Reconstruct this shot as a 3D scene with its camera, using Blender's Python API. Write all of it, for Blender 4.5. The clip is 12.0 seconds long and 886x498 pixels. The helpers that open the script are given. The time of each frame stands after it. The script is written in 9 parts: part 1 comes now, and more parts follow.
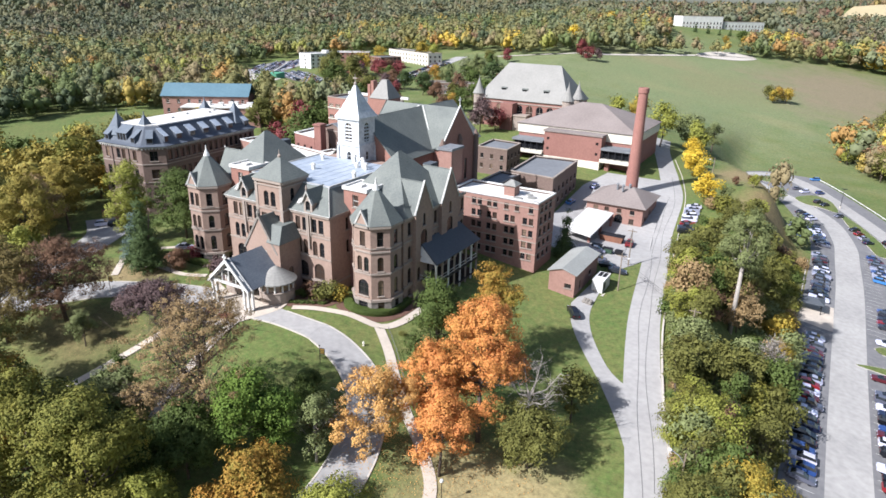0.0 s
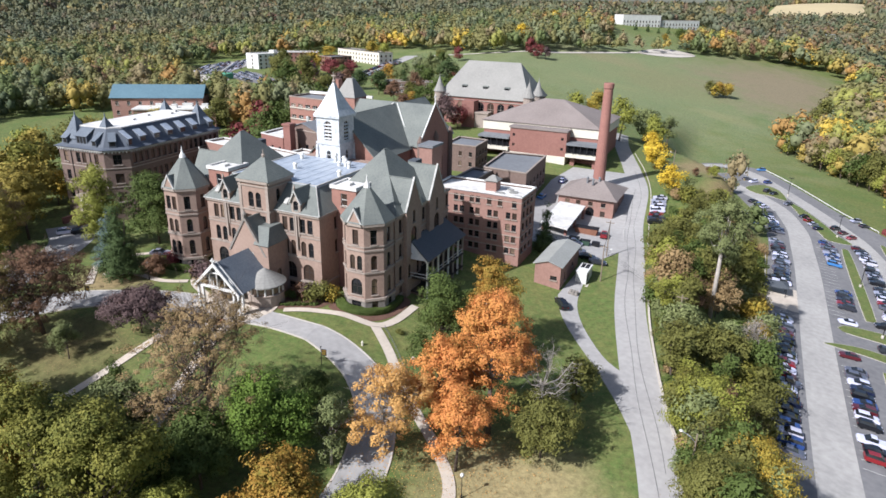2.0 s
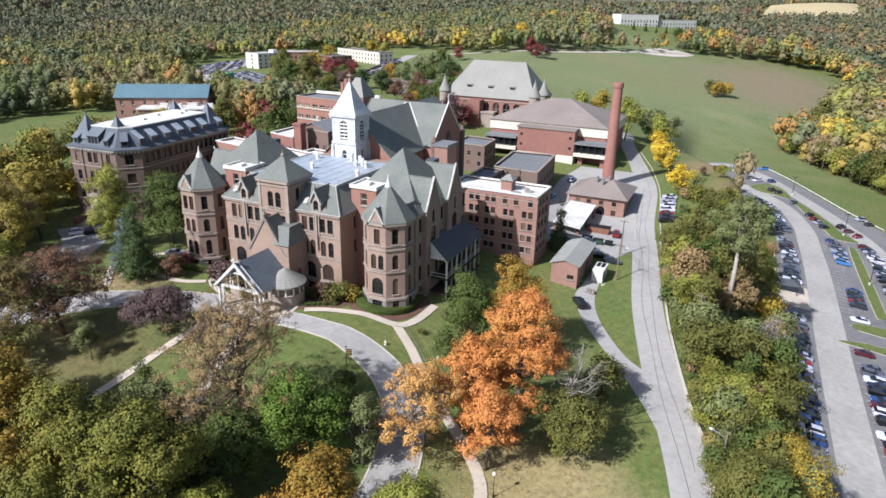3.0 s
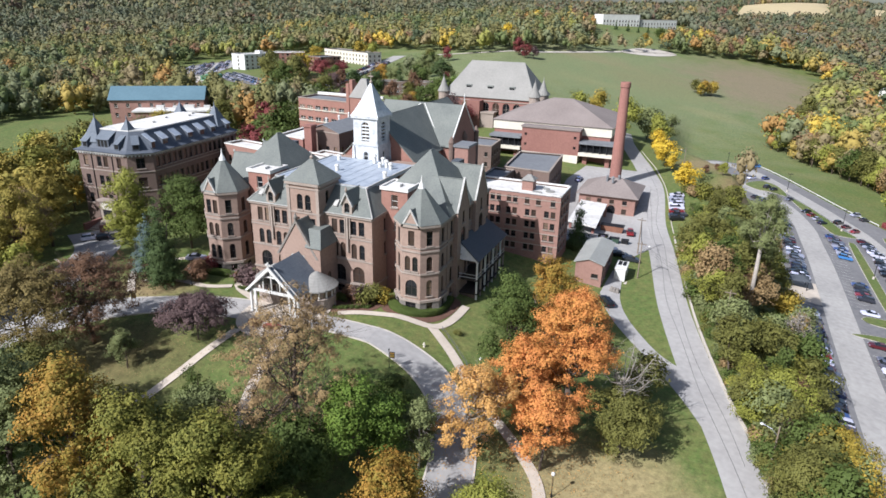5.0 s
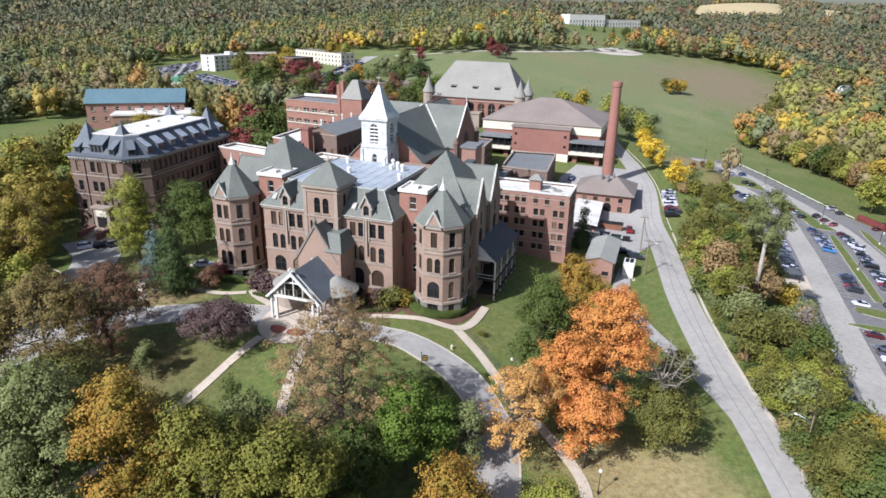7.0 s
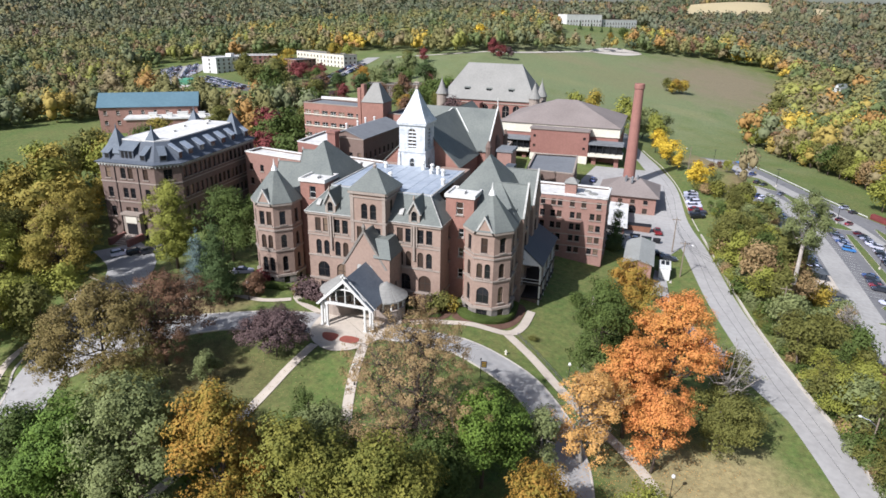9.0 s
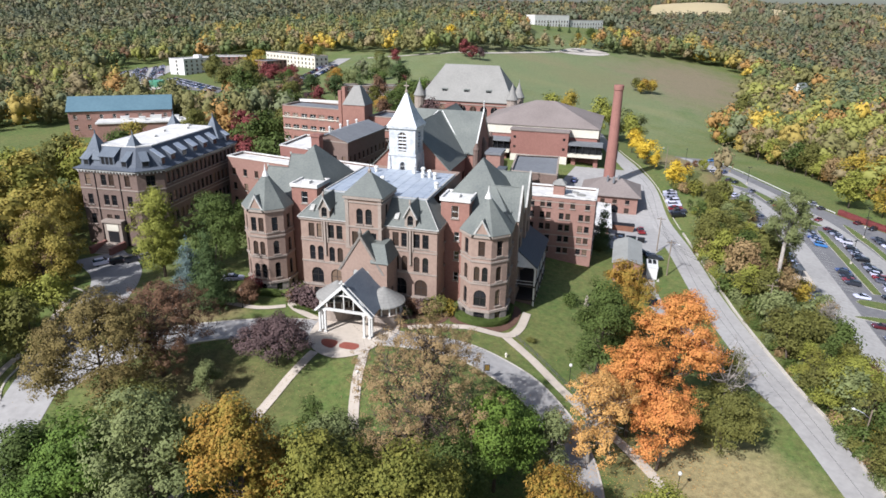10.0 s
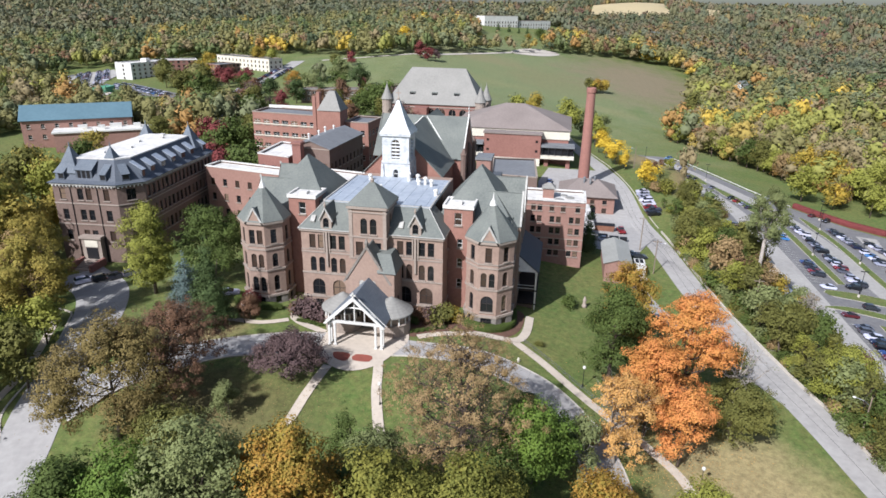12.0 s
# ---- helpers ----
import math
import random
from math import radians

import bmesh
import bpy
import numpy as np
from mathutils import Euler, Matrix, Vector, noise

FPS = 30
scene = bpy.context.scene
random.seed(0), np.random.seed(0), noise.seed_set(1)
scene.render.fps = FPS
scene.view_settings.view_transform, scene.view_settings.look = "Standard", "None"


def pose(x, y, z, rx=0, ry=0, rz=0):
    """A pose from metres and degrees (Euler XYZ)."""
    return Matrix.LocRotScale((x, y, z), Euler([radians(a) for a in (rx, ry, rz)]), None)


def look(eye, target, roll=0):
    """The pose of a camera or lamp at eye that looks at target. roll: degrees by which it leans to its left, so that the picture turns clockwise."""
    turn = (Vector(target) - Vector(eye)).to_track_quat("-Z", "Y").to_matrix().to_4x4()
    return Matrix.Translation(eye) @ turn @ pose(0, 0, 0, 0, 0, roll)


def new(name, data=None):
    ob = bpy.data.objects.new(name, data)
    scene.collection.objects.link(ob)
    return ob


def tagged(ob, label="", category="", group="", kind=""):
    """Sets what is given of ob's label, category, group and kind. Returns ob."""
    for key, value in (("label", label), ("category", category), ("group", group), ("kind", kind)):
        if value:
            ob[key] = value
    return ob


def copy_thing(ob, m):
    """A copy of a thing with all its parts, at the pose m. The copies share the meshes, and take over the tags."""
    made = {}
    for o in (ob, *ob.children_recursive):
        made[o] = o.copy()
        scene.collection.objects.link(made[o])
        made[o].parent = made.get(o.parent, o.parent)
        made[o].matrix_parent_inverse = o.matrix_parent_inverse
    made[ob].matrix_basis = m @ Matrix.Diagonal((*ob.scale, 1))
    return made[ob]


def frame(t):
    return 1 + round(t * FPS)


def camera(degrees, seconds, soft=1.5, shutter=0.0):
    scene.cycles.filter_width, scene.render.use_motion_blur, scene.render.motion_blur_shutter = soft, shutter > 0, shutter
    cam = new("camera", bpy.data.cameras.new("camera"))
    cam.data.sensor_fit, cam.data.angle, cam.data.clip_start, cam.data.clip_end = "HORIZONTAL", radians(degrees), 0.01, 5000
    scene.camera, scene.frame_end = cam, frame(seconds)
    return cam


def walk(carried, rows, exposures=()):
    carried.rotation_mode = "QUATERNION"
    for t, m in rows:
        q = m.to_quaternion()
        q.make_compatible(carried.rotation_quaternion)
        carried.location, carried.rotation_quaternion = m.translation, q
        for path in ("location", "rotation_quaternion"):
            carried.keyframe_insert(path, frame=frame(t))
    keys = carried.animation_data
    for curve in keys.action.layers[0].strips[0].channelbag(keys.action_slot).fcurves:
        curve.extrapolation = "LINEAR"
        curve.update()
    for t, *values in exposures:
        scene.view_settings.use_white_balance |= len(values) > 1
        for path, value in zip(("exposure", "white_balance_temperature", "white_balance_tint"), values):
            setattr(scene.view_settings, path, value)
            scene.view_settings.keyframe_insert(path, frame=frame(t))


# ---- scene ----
cam = camera(69.4, 12.0, 1.6)
PATH = [
    (0, (94.637, -93.780, 56.471), (93.694, -92.165, 55.762), 1.29),
    (0.5, (92.903, -94.934, 56.230), (91.959, -93.320, 55.522), 1.18),
    (1, (91.048, -96.075, 56.059), (90.157, -94.430, 55.351), 1.23),
    (1.5, (88.850, -97.239, 55.774), (88.048, -95.549, 55.067), 1.20),
    (2, (86.566, -98.281, 55.539), (85.771, -96.587, 54.833), 1.21),
    (2.5, (84.218, -99.386, 55.461), (83.425, -97.691, 54.755), 1.21),
    (3, (81.918, -100.497, 55.394), (81.138, -98.796, 54.687), 1.22),
    (5, (71.930, -104.669, 55.277), (71.212, -102.940, 54.572), 1.17),
    (5.5, (69.361, -105.642, 55.211), (68.657, -103.908, 54.507), 1.18),
    (6, (66.690, -106.532, 55.198), (66.012, -104.787, 54.494), 1.20),
    (6.5, (63.965, -107.516, 55.198), (63.318, -105.759, 54.495), 1.23),
    (7, (61.415, -108.452, 55.288), (60.801, -106.683, 54.585), 1.15),
    (9, (50.465, -111.664, 56.054), (49.879, -109.886, 55.351), 0.97),
    (9.5, (47.856, -112.431, 56.383), (47.318, -110.638, 55.680), 1.01),
    (10, (45.122, -113.097, 56.730), (44.630, -111.290, 56.028), 1.05),
    (10.5, (42.313, -113.829, 57.136), (41.865, -112.011, 56.434), 0.99),
    (11, (39.595, -114.380, 57.451), (39.189, -112.551, 56.751), 1.02),
    (11.5, (36.821, -114.940, 57.820), (36.455, -113.103, 57.119), 0.95),
    (12, (34.128, -115.330, 58.099), (33.792, -113.487, 57.399), 0.98),
]
walk(cam, [(t, look(eye, target, roll)) for t, eye, target, roll in PATH], [(0, 0.81, 6080, 11), (0.4, 0.62, 6080, 11), (6, 0.5, 6080, 11), (12, 0.43, 6080, 11)])

# ---- world, sun ----
SUN_EL, SUN_AZ = 40.5, 207.0          # degrees; azimuth clockwise from +y
world = bpy.data.worlds.new("sky")
scene.world = world
world.use_nodes = True
wn = world.node_tree.nodes
sky = wn.new("ShaderNodeTexSky")
sky.sky_type = "NISHITA"
sky.sun_disc = False
sky.sun_elevation, sky.sun_rotation = radians(SUN_EL), radians(SUN_AZ)
sky.air_density, sky.dust_density = 1.0, 2.0
wn["Background"].inputs["Strength"].default_value = 0.088
world.node_tree.links.new(sky.outputs["Color"], wn["Background"].inputs["Color"])
sun = new("sun", bpy.data.lights.new("sun", "SUN"))
sun.data.energy, sun.data.angle, sun.data.color = 5.0, radians(0.6), (1.0, 0.975, 0.965)
to_sun = Vector((math.sin(radians(SUN_AZ)) * math.cos(radians(SUN_EL)), math.cos(radians(SUN_AZ)) * math.cos(radians(SUN_EL)), math.sin(radians(SUN_EL))))
sun.matrix_basis = look(to_sun * 300, (0, 0, 0))

# ---- materials ----
def srgb(r, g, b):
    return tuple((v / 255 / 12.92 if v <= 10 else ((v / 255 + 0.055) / 1.055) ** 2.4) for v in (r, g, b))


def surface(name, colour, rough=0.85, other=None, coarse=0.08, fine=1.5, metal=0.0, bump=0.15, spread=0.5, per_object=0.0, per_island=0.0, course=0.0, spec=0.3):
    """Procedural surface: the colour drifts to `other` at a coarse and a fine scale (cycles per metre)."""
    m = bpy.data.materials.new(name)
    m.use_nodes = True
    nt, n = m.node_tree, m.node_tree.nodes
    bsdf = n["Principled BSDF"]
    geo = n.new("ShaderNodeNewGeometry")
    big, small = n.new("ShaderNodeTexNoise"), n.new("ShaderNodeTexNoise")
    big.inputs["Scale"].default_value, big.inputs["Detail"].default_value = coarse, 5
    small.inputs["Scale"].default_value, small.inputs["Detail"].default_value = fine, 3
    for t in (big, small):
        nt.links.new(geo.outputs["Position"], t.inputs["Vector"])
    add = n.new("ShaderNodeMath")
    add.operation = "ADD"
    nt.links.new(big.outputs["Fac"], add.inputs[0])
    nt.links.new(small.outputs["Fac"], add.inputs[1])
    last = add.outputs[0]
    if per_object:
        info = n.new("ShaderNodeObjectInfo")
        more = n.new("ShaderNodeMath")
        more.operation, more.inputs[1].default_value = "MULTIPLY_ADD", per_object
        nt.links.new(info.outputs["Random"], more.inputs[0])
        nt.links.new(last, more.inputs[2])
        last = more.outputs[0]
    if per_island:
        more = n.new("ShaderNodeMath")
        more.operation, more.inputs[1].default_value = "MULTIPLY_ADD", per_island
        nt.links.new(geo.outputs["Random Per Island"], more.inputs[0])
        nt.links.new(last, more.inputs[2])
        last = more.outputs[0]
    if course:
        wave = n.new("ShaderNodeTexWave")
        wave.bands_direction = "Z"
        wave.inputs["Scale"].default_value = course
        wave.inputs["Distortion"].default_value = 1.5
        nt.links.new(geo.outputs["Position"], wave.inputs["Vector"])
        more = n.new("ShaderNodeMath")
        more.operation, more.inputs[1].default_value = "MULTIPLY_ADD", 0.18
        nt.links.new(wave.outputs["Fac"], more.inputs[0])
        nt.links.new(last, more.inputs[2])
        last = more.outputs[0]
    top = 0.5 * (per_object + per_island)
    ramp = n.new("ShaderNodeMapRange")
    ramp.inputs["From Min"].default_value, ramp.inputs["From Max"].default_value = 1 - spread + top - 0.25 * (per_object + per_island), 1 + spread + top + 0.25 * (per_object + per_island)
    nt.links.new(last, ramp.inputs["Value"])
    mix = n.new("ShaderNodeMix")
    mix.data_type = "RGBA"
    mix.inputs["A"].default_value = (*colour, 1)
    mix.inputs["B"].default_value = (*(other or tuple(v * 0.62 for v in colour)), 1)
    nt.links.new(ramp.outputs["Result"], mix.inputs["Factor"])
    nt.links.new(mix.outputs["Result"], bsdf.inputs["Base Color"])
    bsdf.inputs["Roughness"].default_value = rough
    bsdf.inputs["Metallic"].default_value = metal
    bsdf.inputs["Specular IOR Level"].default_value = spec
    if bump:
        b = n.new("ShaderNodeBump")
        b.inputs["Strength"].default_value = bump
        b.inputs["Distance"].default_value = 0.05
        nt.links.new(small.outputs["Fac"], b.inputs["Height"])
        nt.links.new(b.outputs["Normal"], bsdf.inputs["Normal"])
    return m


BRICK_TAN = surface("tan_brick", srgb(160, 138, 124), 0.9, srgb(131, 110, 98), 0.12, 1.6, course=1.6)
BRICK_RED = surface("red_brick", srgb(156, 123, 111), 0.9, srgb(130, 99, 89), 0.1, 1.8, course=1.6)
BRICK_DEEP = surface("deep_red_brick", srgb(148, 108, 98), 0.9, srgb(122, 86, 78), 0.1, 1.8, course=1.6)
BRICK_STACK = surface("weathered_stack_brick", srgb(158, 114, 102), 0.9, srgb(130, 92, 84), 0.15, 1.8, course=1.6)
BRICK_ORANGE = surface("orange_red_brick", srgb(156, 117, 104), 0.9, srgb(130, 95, 84), 0.1, 1.8, course=1.6)
BRICK_BROWN = surface("brown_brick", srgb(125, 107, 98), 0.9, srgb(99, 83, 75), 0.1, 1.8, course=1.6)
STONE = surface("sandstone", srgb(160, 148, 137), 0.9, srgb(132, 119, 109), 0.25, 2.2)
STONE_GREY = surface("rough_grey_stone", srgb(140, 134, 126), 0.95, srgb(98, 92, 86), 0.9, 2.6, bump=0.6)
SLATE = surface("grey_slate", srgb(121, 124, 117), 0.75, srgb(90, 94, 91), 0.22, 2.6, course=1.2)
SLATE_DARK = surface("dark_slate", srgb(88, 92, 96), 0.7, srgb(68, 72, 77), 0.12, 2.6, course=1.2)
SLATE_BLUE = surface("blue_grey_slate", srgb(92, 98, 106), 0.7, srgb(70, 75, 84), 0.12, 2.4, course=1.2)
SLATE_SPIRE = surface("weathered_blue_slate", srgb(112, 119, 126), 0.7, srgb(84, 91, 100), 0.3, 2.4, course=1.2)
SLATE_PALE = surface("pale_slate", srgb(146, 144, 138), 0.8, srgb(122, 120, 115), 0.1, 1.4, course=0.9)
ROOF_METAL = surface("seamed_metal_roof", srgb(186, 192, 198), 0.5, srgb(140, 150, 164), 0.3, 0.9, metal=0.2, bump=0.25)
ROOF_WHITE = surface("white_roof_membrane", srgb(220, 218, 212), 0.8, srgb(178, 174, 168), 0.16, 0.8, spread=0.4)
ROOF_GREY = surface("grey_roof_membrane", srgb(124, 126, 128), 0.85, srgb(100, 102, 105), 0.1, 0.8)
ROOF_BROWN = surface("weathered_brown_shingles", srgb(142, 132, 126), 0.9, srgb(116, 106, 101), 0.1, 1.6, course=1.0)
ROOF_TEAL = surface("teal_metal_roof", srgb(96, 122, 132), 0.6, srgb(80, 105, 116), 0.1, 0.8)
WHITE_PAINT = surface("white_paint", srgb(218, 217, 212), 0.55, srgb(184, 182, 176), 0.25, 1.8, bump=0.05)
STEEPLE_WHITE = surface("white_steeple_paint", srgb(206, 207, 206), 0.5, srgb(156, 160, 164), 0.5, 1.6, bump=0.1, spread=0.35)
COPING = surface("weathered_coping", srgb(186, 184, 178), 0.8, srgb(138, 136, 130), 0.4, 1.8, spread=0.35)
CREAM = surface("cream_panel", srgb(214, 208, 192), 0.8, srgb(186, 180, 164), 0.15, 1.2)
DARK_TRIM = surface("dark_trim", srgb(58, 52, 48), 0.7, srgb(42, 38, 36), 0.4, 3.0, bump=0.05)
RUSTY = surface("rusty_brown_steel", srgb(140, 98, 78), 0.85, srgb(104, 72, 58), 0.5, 3.0)
GREEN_METAL = surface("dark_green_steel", srgb(60, 84, 66), 0.6, srgb(46, 62, 52), 0.5, 3.0)
DARK_METAL = surface("dark_metal", srgb(46, 46, 48), 0.5, srgb(34, 34, 36), 0.4, 3.0, bump=0.05, metal=0.4)
WOOD_POLE = surface("weathered_pole_wood", srgb(142, 128, 112), 0.9, srgb(108, 96, 84), 0.6, 4.0)
CONCRETE = surface("pale_concrete", srgb(196, 188, 176), 0.9, srgb(166, 158, 147), 0.2, 1.4)
PAVING = surface("concrete_walk", srgb(200, 188, 172), 0.9, srgb(172, 160, 146), 0.25, 1.2)
ASPHALT = surface("worn_asphalt", srgb(166, 163, 159), 0.92, srgb(142, 139, 136), 0.09, 0.9, spread=0.4)
ASPHALT_LOT = surface("car_park_asphalt", srgb(128, 126, 125), 0.92, srgb(98, 97, 98), 0.06, 0.7, spread=0.4)
ASPHALT_WORN = surface("worn_aisle_asphalt", srgb(172, 168, 162), 0.92, srgb(140, 137, 133), 0.07, 0.8, spread=0.4)
TAR = surface("tar_seam", srgb(100, 97, 97), 0.8, srgb(78, 76, 76), 0.3, 2.0)
LINE_PAINT = surface("road_paint", srgb(214, 212, 206), 0.8, srgb(176, 174, 168), 0.4, 2.0)
MULCH = surface("brown_mulch", srgb(112, 84, 70), 0.95, srgb(82, 60, 50), 0.5, 3.0)
RED_PAVER = surface("red_pavers", srgb(150, 84, 70), 0.9, srgb(122, 68, 58), 0.4, 3.0)
GRASS = surface("lawn", srgb(76, 100, 46), 0.95, srgb(106, 108, 60), 0.045, 0.6, bump=0.6, spread=0.32)
# mown-lawn mottling and fallen leaves over the drift of colour
gn, gt = GRASS.node_tree.nodes, GRASS.node_tree
drift_mix = [x for x in gn if x.bl_idname == "ShaderNodeMix"][0]
geo_ = [x for x in gn if x.bl_idname == "ShaderNodeNewGeometry"][0]
specks, blot = gn.new("ShaderNodeTexNoise"), gn.new("ShaderNodeMix")
specks.inputs["Scale"].default_value, specks.inputs["Detail"].default_value, specks.inputs["Roughness"].default_value = 2.6, 6, 0.75
gt.links.new(geo_.outputs["Position"], specks.inputs["Vector"])
speck_ramp = gn.new("ShaderNodeMapRange")
speck_ramp.inputs["From Min"].default_value, speck_ramp.inputs["From Max"].default_value = 0.46, 0.72
speck_ramp.inputs["To Max"].default_value = 0.5
gt.links.new(specks.outputs["Fac"], speck_ramp.inputs["Value"])
blot.data_type = "RGBA"
gt.links.new(speck_ramp.outputs["Result"], blot.inputs["Factor"])
gt.links.new(drift_mix.outputs["Result"], blot.inputs["A"])
blot.inputs["B"].default_value = (*srgb(124, 116, 80), 1)
# dry brown swathes: the northern field, the lower east lawn, under the conifers
rag_noise = gn.new("ShaderNodeTexNoise")
rag_noise.inputs["Scale"].default_value, rag_noise.inputs["Detail"].default_value, rag_noise.inputs["Roughness"].default_value = 0.05, 8, 0.65
gt.links.new(geo_.outputs["Position"], rag_noise.inputs["Vector"])
bare = blot.outputs["Result"]
# the last swathe, on the west lawn: brown litter, darkened to paint in tree shade
for sx_, sy_, wx_, wy_, most, tone in ((-10, 470, 210, 240, 0.55, (122, 128, 96)), (108, 572, 75, 130, 0.85, (126, 112, 90)), (20, 480, 50, 60, 0.4, (120, 112, 80)), (-45, 520, 46, 26, 0.5, (128, 118, 88)), (66, 405, 26, 12, 0.5, (132, 128, 92)), (40, 560, 34, 16, 0.5, (122, 112, 86)), (-20, 420, 30, 12, 0.4, (126, 124, 86)), (71, -47, 17, 26, 0.9, (152, 136, 96)), (67, -28, 19, 12, 0.85, (150, 136, 98)), (-33, -13, 9, 10, 0.9, (140, 122, 88)), (86, 135, 12, 45, 0.8, (140, 118, 84)), (72, 172, 12, 22, 0.8, (138, 120, 88)), (97, 60, 5, 90, 0.7, (136, 114, 78)), (-22, -36, 12, 10, 0.6, (120, 104, 74)), (-12, -36, 13, 13, 0.6, (98, 90, 58))):
    away, stretch, dist, swathe, dry_or_shaded, ragged = gn.new("ShaderNodeVectorMath"), gn.new("ShaderNodeVectorMath"), gn.new("ShaderNodeVectorMath"), gn.new("ShaderNodeMapRange"), gn.new("ShaderNodeMix"), gn.new("ShaderNodeMath")
    away.operation, away.inputs[1].default_value = "SUBTRACT", (sx_, sy_, 0)
    stretch.operation, stretch.inputs[1].default_value = "MULTIPLY", (1 / wx_, 1 / wy_, 0)
    dist.operation = "LENGTH"
    gt.links.new(geo_.outputs["Position"], away.inputs[0])
    gt.links.new(away.outputs[0], stretch.inputs[0])
    gt.links.new(stretch.outputs[0], dist.inputs[0])
    ragged.operation, ragged.inputs[1].default_value = "MULTIPLY_ADD", 1.6
    gt.links.new(rag_noise.outputs["Fac"], ragged.inputs[0])
    gt.links.new(dist.outputs["Value"], ragged.inputs[2])
    swathe.inputs["From Min"].default_value, swathe.inputs["From Max"].default_value = 2.0, 1.2
    swathe.inputs["To Max"].default_value = most
    gt.links.new(ragged.outputs[0], swathe.inputs["Value"])
    dry_or_shaded.data_type = "RGBA"
    gt.links.new(swathe.outputs["Result"], dry_or_shaded.inputs["Factor"])
    gt.links.new(bare, dry_or_shaded.inputs["A"])
    dry_or_shaded.inputs["B"].default_value = (*srgb(*tone), 1)
    bare = dry_or_shaded.outputs["Result"]
# blade and litter grain over all of it
grain, grain_ramp, grained = gn.new("ShaderNodeTexNoise"), gn.new("ShaderNodeMapRange"), gn.new("ShaderNodeMix")
grain.inputs["Scale"].default_value, grain.inputs["Detail"].default_value, grain.inputs["Roughness"].default_value = 0.9, 8, 0.82
gt.links.new(geo_.outputs["Position"], grain.inputs["Vector"])
grain_ramp.inputs["From Min"].default_value, grain_ramp.inputs["From Max"].default_value = 0.3, 0.7
grain_ramp.inputs["To Min"].default_value, grain_ramp.inputs["To Max"].default_value = 0.5, 1.4
gt.links.new(grain.outputs["Fac"], grain_ramp.inputs["Value"])
grained.data_type, grained.blend_type, grained.clamp_factor = "RGBA", "MULTIPLY", False
grained.inputs["Factor"].default_value = 1.0
gt.links.new(bare, grained.inputs["A"])
gt.links.new(grain_ramp.outputs["Result"], grained.inputs["B"])
gt.links.new(grained.outputs["Result"], gn["Principled BSDF"].inputs["Base Color"])
STUBBLE = surface("stubble", srgb(186, 170, 132), 0.95, srgb(166, 150, 114), 0.01, 0.1)
BARK = surface("bark", srgb(98, 86, 76), 0.95, srgb(70, 60, 52), 0.6, 4.0, bump=0.5)
ROOF_SHEET = surface("sheet_roof", srgb(164, 164, 158), 0.7, srgb(134, 134, 128), 0.25, 2.5, metal=0.15, bump=0.1)
BARK_PALE = surface("pale_bark", srgb(172, 164, 154), 0.95, srgb(128, 120, 112), 0.5, 4.0, bump=0.4)


def leaves(name, colour, other, spread=0.5, island=0.38):
    m = surface(name, srgb(*colour), 0.75, srgb(*other), 0.12, 0.5, bump=0.0, spread=spread, per_island=island, spec=0.2)
    n, nt = m.node_tree.nodes, m.node_tree
    mix = n.new("ShaderNodeMixShader")
    tr = n.new("ShaderNodeBsdfTranslucent")
    mix.inputs[0].default_value = 0.08
    nt.links.new([x for x in n if x.bl_idname == "ShaderNodeMix"][0].outputs["Result"], tr.inputs["Color"])
    nt.links.new(n["Principled BSDF"].outputs[0], mix.inputs[1])
    nt.links.new(tr.outputs[0], mix.inputs[2])
    nt.links.new(mix.outputs[0], n["Material Output"].inputs[0])
    return m


LEAF = {
    "green": leaves("green_leaves", (86, 99, 47), (63, 76, 36)),
    "bright": leaves("bright_green_leaves", (106, 126, 50), (76, 98, 42)),
    "lime": leaves("yellow_green_leaves", (144, 144, 65), (112, 116, 50)),
    "olive": leaves("olive_leaves", (110, 108, 54), (84, 85, 42)),
    "sage": leaves("grey_green_leaves", (126, 131, 84), (92, 101, 62)),
    "gold": leaves("golden_leaves", (182, 148, 58), (116, 116, 52), 0.36),
    "yellow": leaves("yellow_leaves", (214, 184, 61), (182, 152, 53)),
    "orange": leaves("orange_leaves", (206, 126, 78), (184, 136, 68), 0.5),
    "peach": leaves("peach_orange_leaves", (212, 164, 100), (176, 136, 76)),
    "amber": leaves("amber_leaves", (170, 118, 54), (108, 113, 47), 0.46),
    "rust": leaves("rust_leaves", (120, 90, 68), (92, 70, 54)),
    "crimson": leaves("crimson_leaves", (132, 68, 66), (98, 52, 52)),
    "purple": leaves("purple_brown_leaves", (104, 84, 82), (78, 64, 62)),
    "tan": leaves("tan_leaves", (158, 134, 94), (126, 104, 72)),
    "straw": leaves("olive_gold_leaves", (128, 122, 54), (90, 95, 42), 0.36),
    "ochre": leaves("ochre_leaves", (158, 138, 66), (116, 112, 52), 0.42),
    "khaki": leaves("khaki_leaves", (127, 112, 66), (103, 90, 55)),
    "dark": leaves("dark_needles", (82, 98, 56), (56, 70, 40)),
    "blue": leaves("blue_needles", (106, 122, 118), (78, 93, 90)),
}
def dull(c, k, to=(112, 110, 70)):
    """Autumn colour drawn towards another tone: the dull olive of the woods, or a haze grey."""
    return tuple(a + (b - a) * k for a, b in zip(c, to))


